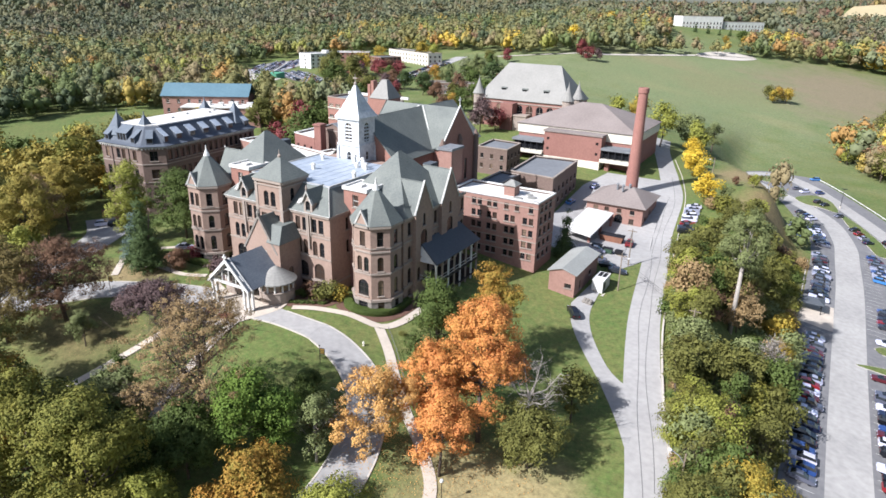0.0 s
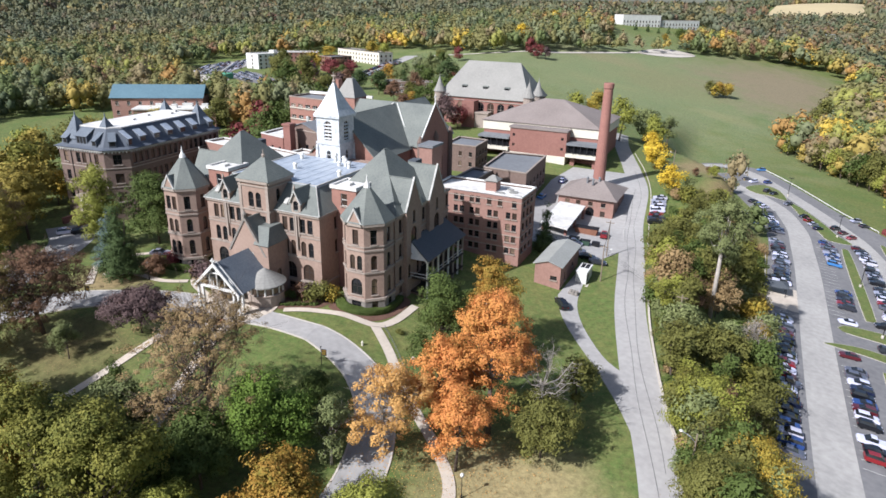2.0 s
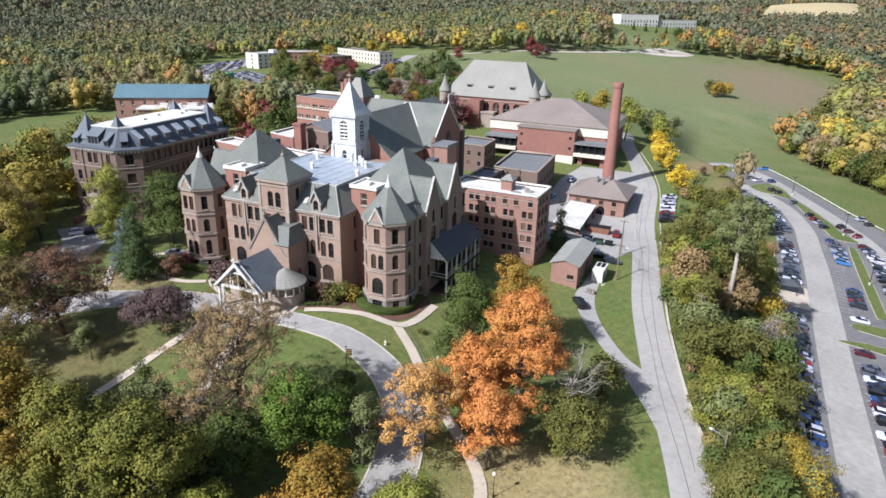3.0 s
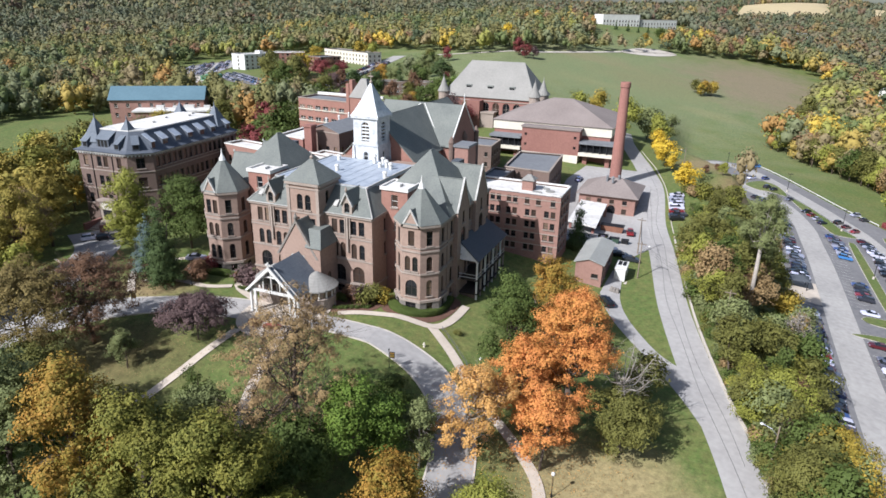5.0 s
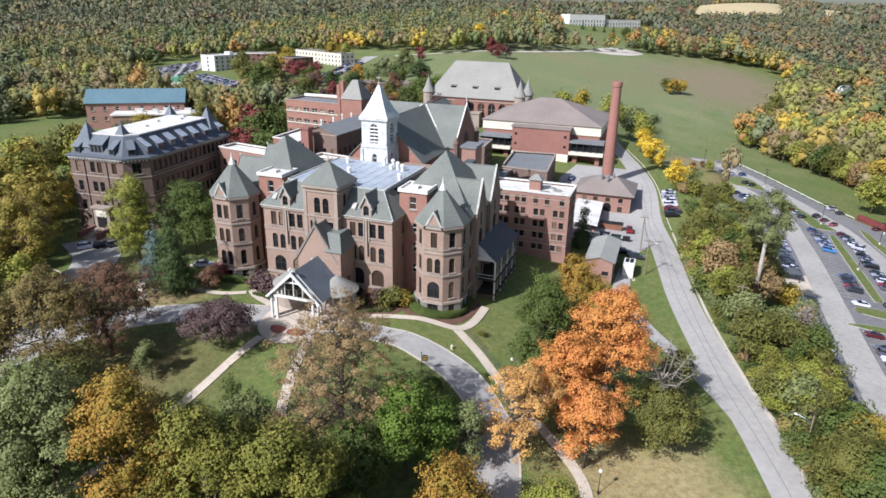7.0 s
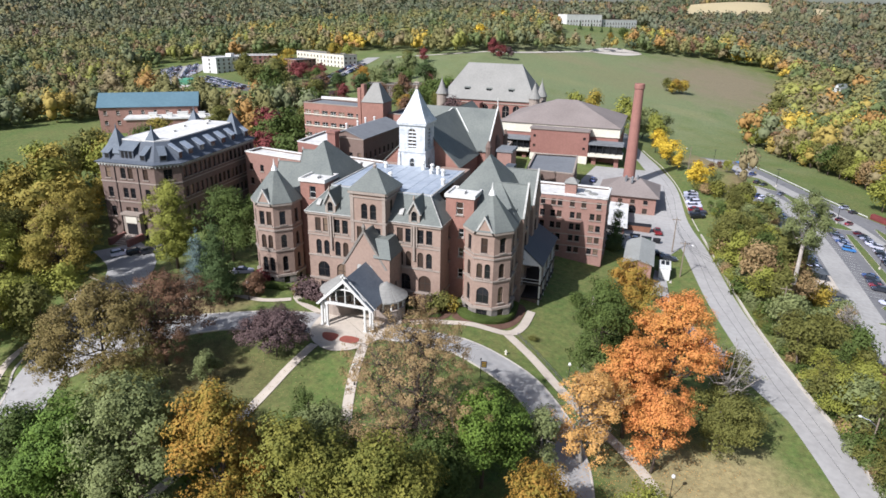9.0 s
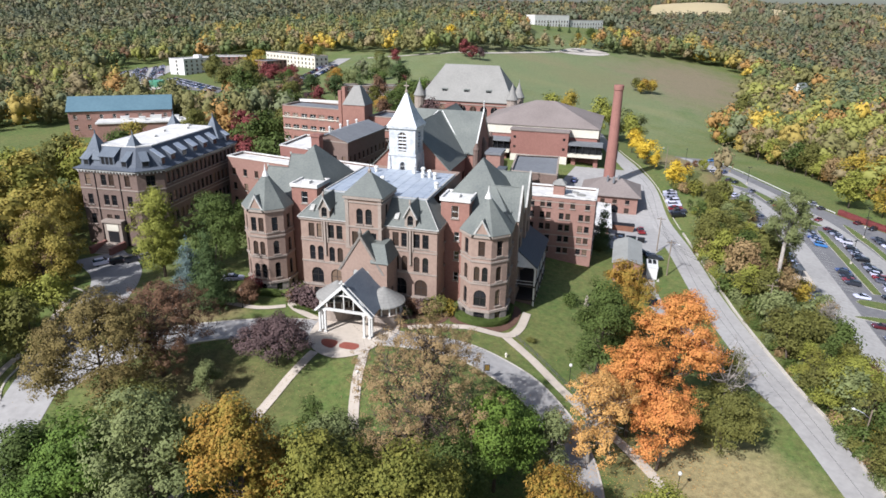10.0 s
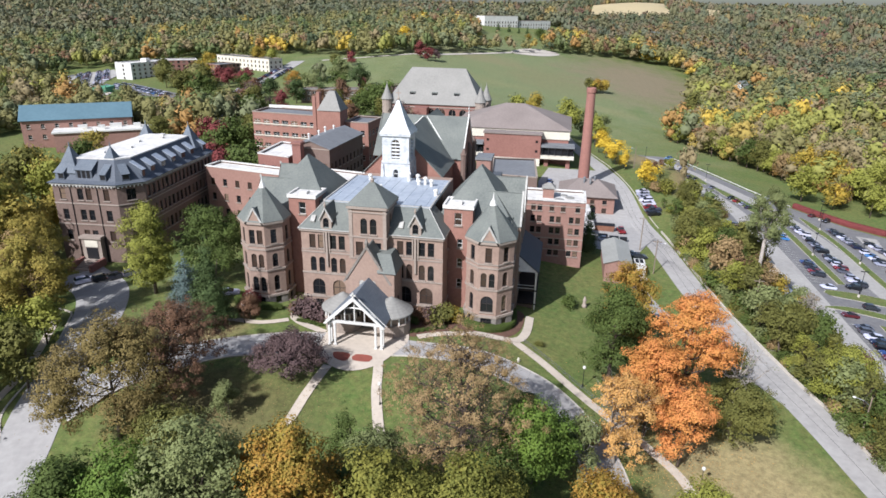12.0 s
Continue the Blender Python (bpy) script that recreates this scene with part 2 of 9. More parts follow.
WOODS = {h: leaves("woods_" + h, dull(a, 0.16), dull(b, 0.16), 0.4, 0.1) for h, a, b in (
    ("green", (100, 112, 68), (78, 90, 54)), ("olive", (126, 120, 76), (104, 102, 62)), ("sage", (116, 121, 90), (95, 102, 74)), ("gold", (176, 150, 76), (146, 128, 66)),
    ("lime", (152, 150, 76), (124, 126, 62)), ("tan", (144, 128, 96), (118, 105, 78)), ("amber", (172, 128, 74), (142, 108, 62)), ("rust", (132, 98, 76), (106, 80, 62)),
    ("dark", (74, 86, 62), (58, 70, 52)), ("yellow", (204, 172, 70), (178, 150, 62)), ("crimson", (130, 72, 66), (104, 60, 56)))}
# the farthest slopes: autumn hues greyed in the base colour to stand for haze
HAZY_WOODS = {h: leaves("far_" + h, dull(a, 0.2, (118, 114, 86)), dull(b, 0.2, (104, 102, 78)), 0.4, 0.06) for h, a, b in (
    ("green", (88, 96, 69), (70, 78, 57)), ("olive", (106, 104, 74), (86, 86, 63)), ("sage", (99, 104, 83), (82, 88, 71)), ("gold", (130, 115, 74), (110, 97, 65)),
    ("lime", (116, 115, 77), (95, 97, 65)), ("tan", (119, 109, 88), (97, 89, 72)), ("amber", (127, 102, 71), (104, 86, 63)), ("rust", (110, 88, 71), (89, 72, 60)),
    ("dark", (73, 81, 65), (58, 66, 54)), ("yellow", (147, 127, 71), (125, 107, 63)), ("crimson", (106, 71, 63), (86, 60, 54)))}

GLASS = bpy.data.materials.new("window_glass")
GLASS.use_nodes = True
_n, _l = GLASS.node_tree.nodes, GLASS.node_tree.links
_b = _n["Principled BSDF"]
_i, _r = _n.new("ShaderNodeObjectInfo"), _n.new("ShaderNodeValToRGB")
_r.color_ramp.interpolation = "CONSTANT"
_r.color_ramp.elements[0].color = (0.012, 0.013, 0.015, 1)
_r.color_ramp.elements[1].position, _r.color_ramp.elements[1].color = 0.55, (0.05, 0.034, 0.026, 1)
_e = _r.color_ramp.elements.new(0.86)
_e.color = (0.17, 0.12, 0.085, 1)
_l.new(_i.outputs["Random"], _r.inputs[0])
_l.new(_r.outputs[0], _b.inputs["Base Color"])
_b.inputs["Roughness"].default_value = 0.08
_b.inputs["Specular IOR Level"].default_value = 0.5

GLASS_DARK = surface("dark_glass", (0.018, 0.02, 0.024), 0.1, (0.03, 0.028, 0.028), 0.6, 2.0, bump=0.0, spec=0.5)


def paint(name, colour):
    m = surface(name, colour, 0.28, tuple(v * 0.9 for v in colour), 0.4, 2.0, bump=0.0, spec=0.5)
    m.node_tree.nodes["Principled BSDF"].inputs["Coat Weight"].default_value = 0.5
    return m


CAR_PAINT = [paint("car_paint_" + k, srgb(*v)) for k, v in dict(white=(207, 207, 226), black=(23, 24, 29), silver=(154, 156, 173), grey=(88, 90, 102), blue=(47, 71, 123), red=(128, 31, 36), charcoal=(49, 51, 60), sky_blue=(64, 119, 177), pearl=(189, 187, 200), maroon=(84, 27, 34), navy=(31, 38, 63)).items()]
CAR_WORDS = ["white", "black", "silver", "grey", "blue", "red", "charcoal", "bright blue", "pearl white", "maroon", "navy blue"]
CAR_GLASS = surface("car_glass", (0.015, 0.017, 0.02), 0.06, (0.02, 0.022, 0.026), 0.3, 1.0, bump=0.0, spec=0.6)
TYRE = surface("tyre_rubber", srgb(27, 27, 30), 0.9, srgb(20, 20, 23), 1.0, 5.0)
RIM = surface("wheel_rim", srgb(138, 138, 152), 0.35, srgb(101, 101, 113), 1.0, 5.0, metal=0.7, bump=0.0)
LAMP_RED = surface("tail_lamp", srgb(119, 18, 19), 0.3, srgb(92, 12, 13), 1.0, 5.0, bump=0.0)
LAMP_CLEAR = surface("lamp_lens", srgb(196, 198, 217), 0.2, srgb(165, 167, 185), 1.0, 5.0, bump=0.0)

# ---- building blocks ----
class Shape:
    """Vertices and faces in world metres, or through the matrix m."""

    def __init__(self, m=None):
        self.v, self.f, self.m, self.starts = [], [], m, []

    def poly(self, pts):
        k = len(self.v)
        self.v.extend(tuple(self.m @ Vector(p)) if self.m else tuple(p) for p in pts)
        self.f.append(tuple(range(k, k + len(pts))))

    def solid(self, lower, upper, cap=True):
        """Closed body between two loops of the same length."""
        self.starts.append(len(self.f))
        k, n = len(self.v), len(lower)
        self.v.extend(tuple(self.m @ Vector(p)) if self.m else tuple(p) for p in (*lower, *upper))
        for i in range(n):
            j = (i + 1) % n
            self.f.append((k + i, k + j, k + n + j, k + n + i))
        if cap:
            self.f.append(tuple(range(k + n - 1, k - 1, -1)))
            self.f.append(tuple(range(k + n, k + 2 * n)))

    def box(self, x0, y0, z0, x1, y1, z1):
        q = [(x0, y0), (x1, y0), (x1, y1), (x0, y1)]
        self.solid([(x, y, z0) for x, y in q], [(x, y, z1) for x, y in q])

    def prism(self, plan, z0, z1):
        self.solid([(x, y, z0) for x, y in plan], [(x, y, z1) for x, y in plan])

    def slab(self, pts, thick=0.22):
        """A roof plane with thickness below it."""
        a, b, c = (Vector(p) for p in pts[:3])
        n = (b - a).cross(c - a).normalized()
        if n.z < 0:
            n = -n
        self.solid([tuple(Vector(p) - n * thick) for p in pts], [tuple(p) for p in pts])

    def tube(self, a, b, r0, r1=None, n=8):
        a, b = Vector(a), Vector(b)
        r1 = r0 if r1 is None else r1
        q = (b - a).to_track_quat("Z", "Y")
        ring = [(math.cos(2 * math.pi * i / n), math.sin(2 * math.pi * i / n)) for i in range(n)]
        self.solid([tuple(a + q @ Vector((c * r0, s * r0, 0))) for c, s in ring], [tuple(b + q @ Vector((c * r1, s * r1, 0))) for c, s in ring])

    def turned(self, x, y, rows, n=12):
        """Lathe: rows of radius and height."""
        self.starts.append(len(self.f))
        k = len(self.v)
        for r, z in rows:
            for i in range(n):
                p = (x + r * math.cos(2 * math.pi * i / n), y + r * math.sin(2 * math.pi * i / n), z)
                self.v.append(tuple(self.m @ Vector(p)) if self.m else p)
        for j in range(len(rows) - 1):
            for i in range(n):
                a, b = k + j * n + i, k + j * n + (i + 1) % n
                self.f.append((a, b, b + n, a + n))
        self.f.append(tuple(range(k + n - 1, k - 1, -1)))
        self.f.append(tuple(range(len(self.v) - n, len(self.v))))

    def mesh(self, name, material, smooth=False):
        me = bpy.data.meshes.new(name)
        me.from_pydata(self.v, [], self.f)
        me.materials.append(material)
        if smooth:
            me.polygons.foreach_set("use_smooth", [True] * len(me.polygons))
        me.update()
        return me


BASE = {}


def thing(name, label, category, at=(0, 0, 0), group="", kind=""):
    ob = new(name)
    ob.location = at
    BASE[ob] = Vector(at)
    return tagged(ob, label, category, group, kind)


def attach(ob, parent):
    ob.parent = parent
    at = BASE.get(parent)
    if at:
        ob.matrix_parent_inverse = Matrix.Translation(-at)
    return ob


def part(name, shape, material, parent, label="", smooth=False):
    ob = new(name, shape.mesh(name, material, smooth) if isinstance(shape, Shape) else shape)
    attach(ob, parent)
    return tagged(ob, label)


def parts(name, shape, material, parent, label=""):
    """Every piece of a shape as a part of its own."""
    cuts = sorted({0, len(shape.f), *shape.starts})
    for a, b in zip(cuts, cuts[1:]):
        s = Shape()
        used = {}
        for f in shape.f[a:b]:
            s.f.append(tuple(used.setdefault(i, len(used)) for i in f))
        s.v = [shape.v[i] for i in used]
        part(name, s, material, parent, label)


def setting(name, shape, material, label="", category="", smooth=False):
    return tagged(new(name, shape.mesh(name, material, smooth)), label, category, "", "structure")


# -- walls with openings and their windows --
def arch(w, h, n=10):
    """Outline of an opening from bottom left over the top; round-headed."""
    r = w / 2
    return [(-r, 0), *[(-r * math.cos(math.pi * i / n), h - r + r * math.sin(math.pi * i / n)) for i in range(n + 1)], (r, 0)]


WINDOW_MESHES = {}


def window_meshes(w, h, round_head, trim):
    key = (round(w, 2), round(h, 2), round_head, trim.name)
    if key not in WINDOW_MESHES:
        fr, pane, sill = Shape(), Shape(), Shape()
        t, d = 0.1, 0.12
        loop = arch(w, h) if round_head else [(-w / 2, 0), (-w / 2, h), (w / 2, h), (w / 2, 0)]
        cx, cz = 0, h * 0.5
        inner = [(cx + (x - cx) * (1 - 2 * t / w), cz + (z - cz) * (1 - 2 * t / h)) for x, z in loop]
        n = len(loop)
        for i in range(n):
            j = (i + 1) % n
            a, b, c, e = loop[i], loop[j], inner[j], inner[i]
            fr.solid([(a[0], 0, a[1]), (b[0], 0, b[1]), (c[0], 0, c[1]), (e[0], 0, e[1])], [(a[0], d, a[1]), (b[0], d, b[1]), (c[0], d, c[1]), (e[0], d, e[1])])
        fr.box(-w / 2 + t, 0.03, h * 0.5 - 0.05, w / 2 - t, d, h * 0.5 + 0.05)
        if w > 1.7:
            fr.box(-0.05, 0.03, t, 0.05, d, h - t)
        pane.poly([(x, d * 0.6, z) for x, z in inner])
        sill.box(-w / 2 - 0.15, -0.42, -0.22, w / 2 + 0.15, 0.05, 0.0)
        WINDOW_MESHES[key] = (fr.mesh("window", trim), pane.mesh("pane", GLASS), sill.mesh("sill", STONE))
    return WINDOW_MESHES[key]


def window(parent, m, w, h, round_head=False, trim=None, sill=True):
    a, b, c = window_meshes(w, h, round_head, trim or DARK_TRIM)
    fr = attach(new("window", a), parent)
    fr.matrix_basis = m
    new("pane", b).parent = fr
    if sill:
        new("sill", c).parent = fr
    return fr


def wall(s, parent, p0, p1, z0, z1, openings=(), trim=None, reveal=0.28, m=None, sill=True):
    """A wall from p0 to p1 in plan (outside on its right), with openings (along, bottom, width, height, round head)."""
    s.starts.append(len(s.f))
    p0, p1 = Vector(p0), Vector(p1)
    d = p1 - p0
    length = d.length
    d.normalize()
    inward = Vector((-d.y, d.x))
    at = lambda u, z, k=0.0: (p0.x + d.x * u + inward.x * k, p0.y + d.y * u + inward.y * k, z)
    us, zs = {0.0, length}, {z0, z1}
    for u, b, w, h, r in openings:
        us |= {u - w / 2, u + w / 2}
        zs |= {b, b + h}
    us, zs = sorted(us), sorted(zs)
    for i in range(len(us) - 1):
        run = None
        for j in range(len(zs) - 1):
            cu, cz = (us[i] + us[i + 1]) / 2, (zs[j] + zs[j + 1]) / 2
            hole = any(abs(cu - u) < w / 2 and b < cz < b + h for u, b, w, h, r in openings)
            if not hole:
                run = zs[j] if run is None else run
            if run is not None and (hole or j == len(zs) - 2):
                e = zs[j] if hole else zs[j + 1]
                s.poly([at(us[i], run), at(us[i + 1], run), at(us[i + 1], e), at(us[i], e)])
                run = None
    for u, b, w, h, r in openings:
        loop = arch(w, h) if r else [(-w / 2, 0), (-w / 2, h), (w / 2, h), (w / 2, 0)]
        for i in range(len(loop)):
            (x0, a0), (x1, a1) = loop[i], loop[(i + 1) % len(loop)]
            s.poly([at(u + x0, b + a0), at(u + x1, b + a1), at(u + x1, b + a1, reveal), at(u + x0, b + a0, reveal)])
        if r:
            head = loop[1:-1]
            half = len(head) // 2
            for i in range(len(head) - 1):
                corner = -w / 2 if i < half else w / 2
                s.poly([at(u + corner, b + h), at(u + head[i][0], b + head[i][1]), at(u + head[i + 1][0], b + head[i + 1][1])])
        g = Matrix(((d.x, inward.x, 0, 0), (d.y, inward.y, 0, 0), (0, 0, 1, b), (0, 0, 0, 1)))
        q = at(u, b, reveal - 0.1)
        g.translation = q
        window(parent, (m @ g) if m else g, w, h, r, trim, sill)


def band(s, p0, p1, z, high, proud, back=0.1):
    """A moulding along a wall: its outer face stands proud of the wall line."""
    p0, p1 = Vector(p0), Vector(p1)
    d = (p1 - p0).normalized()
    out = Vector((d.y, -d.x))
    a, b = p0 - d * proud * 0.4, p1 + d * proud * 0.4
    q = [a + out * proud, b + out * proud, b - out * back, a - out * back]
    s.solid([(p.x, p.y, z) for p in q], [(p.x, p.y, z + high) for p in q])


def row(length, n, z, w, h, r=False, margin=None):
    """n openings evenly along a wall."""
    margin = length / n / 2 if margin is None else margin
    step = (length - 2 * margin) / max(1, n - 1)
    return [(margin + i * step, z, w, h, r) for i in range(n)]


def hip(s, x0, y0, x1, y1, z, top, ridge, along="x", over=0.5):
    """Hipped roof over a rectangle, with a ridge of that length."""
    x0, y0, x1, y1 = x0 - over, y0 - over, x1 + over, y1 + over
    cx, cy = (x0 + x1) / 2, (y0 + y1) / 2
    a, b = ((cx - ridge / 2, cy, top), (cx + ridge / 2, cy, top)) if along == "x" else ((cx, cy - ridge / 2, top), (cx, cy + ridge / 2, top))
    p, q, r, t = (x0, y0, z), (x1, y0, z), (x1, y1, z), (x0, y1, z)
    if along == "x":
        s.slab([p, q, b, a]); s.slab([r, t, a, b]); s.slab([q, r, b]); s.slab([t, p, a])
    else:
        s.slab([p, q, a]); s.slab([r, t, b]); s.slab([q, r, b, a]); s.slab([t, p, a, b])


def octagon(cx, cy, flat, turn=0.0):
    r = flat / 2 / math.cos(math.pi / 8)
    return [(cx + r * math.cos(math.pi / 8 + turn + i * math.pi / 4), cy + r * math.sin(math.pi / 8 + turn + i * math.pi / 4)) for i in range(8)]

# ---- ground ----
def ease(a, b, v):
    k = min(1.0, max(0.0, (v - a) / (b - a)))
    return k * k * (3 - 2 * k)


def height(x, y):
    """The lie of the land: a hilltop campus, a road along its east flank, a car park below, a field to the north, hills all round."""
    road = max(-8.0 + 0.047 * y if y < 150 else -0.95 - 0.05 * (y - 150), -14)
    hill = -1.0 - 0.16 * max(0.0, -22 - y) * (1 - 0.35 * ease(-60, -140, y))
    hill += 6.0 * ease(95, 200, y) - 2.0 * ease(-45, -75, x) * (1 - ease(20, 70, y))
    z = hill + (road - hill) * min(1.0, max(0.0, (x - 21) / 39))
    lot = max(-18.6 - 0.12 * max(0.0, min(x, 180) - 100) - 0.012 * (y - 60), -27)
    z += (lot - z) * ease(80 + max(0.0, 14 - y) * 0.3 - 34 * ease(150, 250, y), 97 + max(0.0, 14 - y) * 0.3 - 34 * ease(150, 250, y), x)
    field = -34 - 0.175 * x + 0.0805 * y if x > -100 else -16.5 + 0.0805 * y - 0.04 * (-100 - x)
    field = min(max(field, -24), 40) - 16 * ease(880, 1150, y)
    z += (field - z) * ease(215, 400, y)
    z += (4.0 - z) * ease(-90, -200, x) * (1 - ease(215, 400, y))
    z -= 3.0 * math.exp(-((x - 45) ** 2 + (y - 90) ** 2) / 380)
    far = ease(700, 2600, math.hypot(x, y))
    az = math.atan2(x - 60, y + 110)
    crest = 56 + 12 * ease(-0.55, 0.4, az) + 12 * math.sin(x * 0.0021 + 1.0) * math.sin(y * 0.0017) + 6 * math.sin(x * 0.006 + y * 0.004)
    crest += 44 * math.exp(-((az - 0.075) / 0.09) ** 2) * ease(1400, 2300, math.hypot(x, y))
    return z + (crest - z) * far


def graded(lo, hi, fine_lo, fine_hi, step):
    out = list(np.arange(fine_lo, fine_hi + 0.1, step))
    s, v = step, fine_hi
    while v < hi:
        s *= 1.16
        v += s
        out.append(v)
    s, v = step, fine_lo
    while v > lo:
        s *= 1.16
        v -= s
        out.insert(0, v)
    return [float(q) for q in out]


GX = graded(-4200, 4200, -120, 190, 3.0)
GY = graded(-1200, 4600, -110, 280, 3.0)
GZ = [[height(x, y) for x in GX] for y in GY]


def ground(x, y):
    """Height of the ground sheet itself, between its grid points."""
    i = min(max(int(np.searchsorted(GX, x)) - 1, 0), len(GX) - 2)
    j = min(max(int(np.searchsorted(GY, y)) - 1, 0), len(GY) - 2)
    u, v = (x - GX[i]) / (GX[i + 1] - GX[i]), (y - GY[j]) / (GY[j + 1] - GY[j])
    a, b, c, d = GZ[j][i], GZ[j][i + 1], GZ[j + 1][i], GZ[j + 1][i + 1]
    return a + (b - a) * u + (d - b) * v if u > v else a + (d - c) * u + (c - a) * v


land = Shape()
land.v = [(x, y, GZ[j][i]) for j, y in enumerate(GY) for i, x in enumerate(GX)]
w = len(GX)
for j in range(len(GY) - 1):
    for i in range(w - 1):
        k = j * w + i
        land.f += [(k, k + 1, k + w + 1), (k, k + w + 1, k + w)]
setting("ground", land, GRASS, "mown campus lawn and open grass field, patchy green and straw", "ground", smooth=True)


# ---- roads and paths ----
from mathutils.geometry import delaunay_2d_cdt


def curve(pts, step=2.0, closed=False):
    """Smooth line through plan points."""
    p = [Vector(q[:2]) for q in pts]
    n, out = len(p), []
    for i in range(n if closed else n - 1):
        a, b, c, d = (p[(i + k) % n] if closed else p[min(max(i + k, 0), n - 1)] for k in (-1, 0, 1, 2))
        m = max(1, int((c - b).length / step))
        for k in range(m):
            t = k / m
            out.append(0.5 * ((2 * b) + (c - a) * t + (2 * a - 5 * b + 4 * c - d) * t * t + (3 * b - a - 3 * c + d) * t ** 3))
    if not closed:
        out.append(p[-1])
    return out


def sheet(outline, lift=0.07, step=2.5):
    """A surface that lies on the ground inside an outline."""
    pts = [Vector(q[:2]) for q in outline]
    n = len(pts)
    xs, ys = [q.x for q in pts], [q.y for q in pts]
    inner = []
    for x in np.arange(min(xs) + step / 2, max(xs), step):
        for y in np.arange(min(ys) + step / 2, max(ys), step):
            ins = False
            for i in range(n):
                a, b = pts[i], pts[i - 1]
                if (a.y > y) != (b.y > y) and x < (b.x - a.x) * (y - a.y) / (b.y - a.y) + a.x:
                    ins = not ins
            if ins:
                inner.append(Vector((float(x), float(y))))
    v, e, f, _, _, _ = delaunay_2d_cdt(pts + inner, [(i, (i + 1) % n) for i in range(n)], [list(range(n))], 1, 0.01)
    s = Shape()
    s.v = [(q.x, q.y, ground(q.x, q.y) + lift) for q in v]
    s.f = [tuple(q) for q in f]
    return s


def strip(pts, width, step=2.0):
    """Outline of a road of constant or end-to-end width along a line."""
    line = curve(pts, step)
    left, right = [], []
    for i, q in enumerate(line):
        d = (line[min(i + 1, len(line) - 1)] - line[max(i - 1, 0)]).normalized()
        k = i / (len(line) - 1)
        h = (width if not isinstance(width, tuple) else width[0] + (width[1] - width[0]) * k) / 2
        left.append(q + Vector((-d.y, d.x)) * h)
        right.append(q - Vector((-d.y, d.x)) * h)
    return left + right[::-1]


def kerb(pts, high=0.14, wide=0.22, step=1.5, lift=0.0, s=None, closed=False):
    """A raised edge along a line on the ground."""
    s = s or Shape()
    line = curve(pts, step, closed)
    if closed:
        line.append(line[0])
    k = len(s.v)
    for i, q in enumerate(line):
        d = (line[min(i + 1, len(line) - 1)] - line[max(i - 1, 0)]).normalized()
        nrm = Vector((-d.y, d.x)) * wide / 2
        z = ground(q.x, q.y) + lift
        for o, h in ((-1, -0.25), (-1, high), (1, high), (1, -0.25)):
            s.v.append((q.x + nrm.x * o, q.y + nrm.y * o, z + h))
    for i in range(len(line) - 1):
        for c in range(3):
            a = k + i * 4 + c
            s.f.append((a, a + 1, a + 5, a + 4))
    s.f += [(k, k + 1, k + 2, k + 3), tuple(len(s.v) - 4 + c for c in (3, 2, 1, 0))]
    return s


# hill road on the east flank
ROAD = [(104, -95), (95, -55), (88, -32), (83.4, -14), (80.5, -4), (76.5, 9), (71.8, 27), (68.8, 41), (64.8, 65), (60.0, 92), (56.2, 124), (50, 146), (44, 166), (38, 186), (34, 206)]
setting("road", sheet(strip(ROAD, (6.8, 6.6)), 0.07), ASPHALT, "worn pale grey asphalt hill road with tar seams", "road")
seam = Shape()
for off, a, b in ((-0.9, 2, 11), (0.9, 3, 12)):
    line = [q + Vector((off + 0.25 * math.sin(i * 0.7), 0)) for i, q in enumerate(curve(ROAD[a:b], 4.0))]
    s = sheet(strip([(q.x, q.y) for q in line], 0.08, 4.0), 0.10, 50)
    k = len(seam.v)
    seam.v += s.v
    seam.f += [tuple(i + k for i in f) for f in s.f]
setting("trim", seam, TAR, "dark tar seams along the road", "road seam")
low_wall = kerb([(108.2, -92), (98.9, -56), (92.0, -33), (87.8, -20), (86.0, -9), (83.4, -2), (79.6, 11), (75.2, 29), (72.4, 44), (68.6, 67), (66.6, 80)], 0.55, 0.35)
tagged(setting("wall_east", low_wall, CONCRETE, "low pale concrete wall along the road edge", "low wall"))
verge = kerb([(66.2, 84), (63.8, 100), (60.0, 126), (53.5, 151), (46, 175)], 0.14, 0.25)
setting("kerb", verge, CONCRETE, "concrete kerb along the upper road", "kerb")

# service drive and yard
setting("service_drive", sheet([*curve([(79, -9), (74.5, -0.5), (68.8, 8.5), (62.2, 17.8), (56.6, 26.5), (53.8, 34)]), *curve([(54.5, 48), (57, 46), (58.4, 34), (61.2, 26), (65.5, 18.5), (70, 12.5), (75.5, 8.5)])], 0.075, 2.5), ASPHALT, "pale cracked service drive off the hill road", "drive")
setting("yard", sheet([(30, 62), (47, 58), (58, 60), (62, 70), (58, 92), (55, 118), (49, 140), (30, 136), (27, 118), (28, 92)], 0.06, 3), ASPHALT, "asphalt yard round the boiler house", "yard")

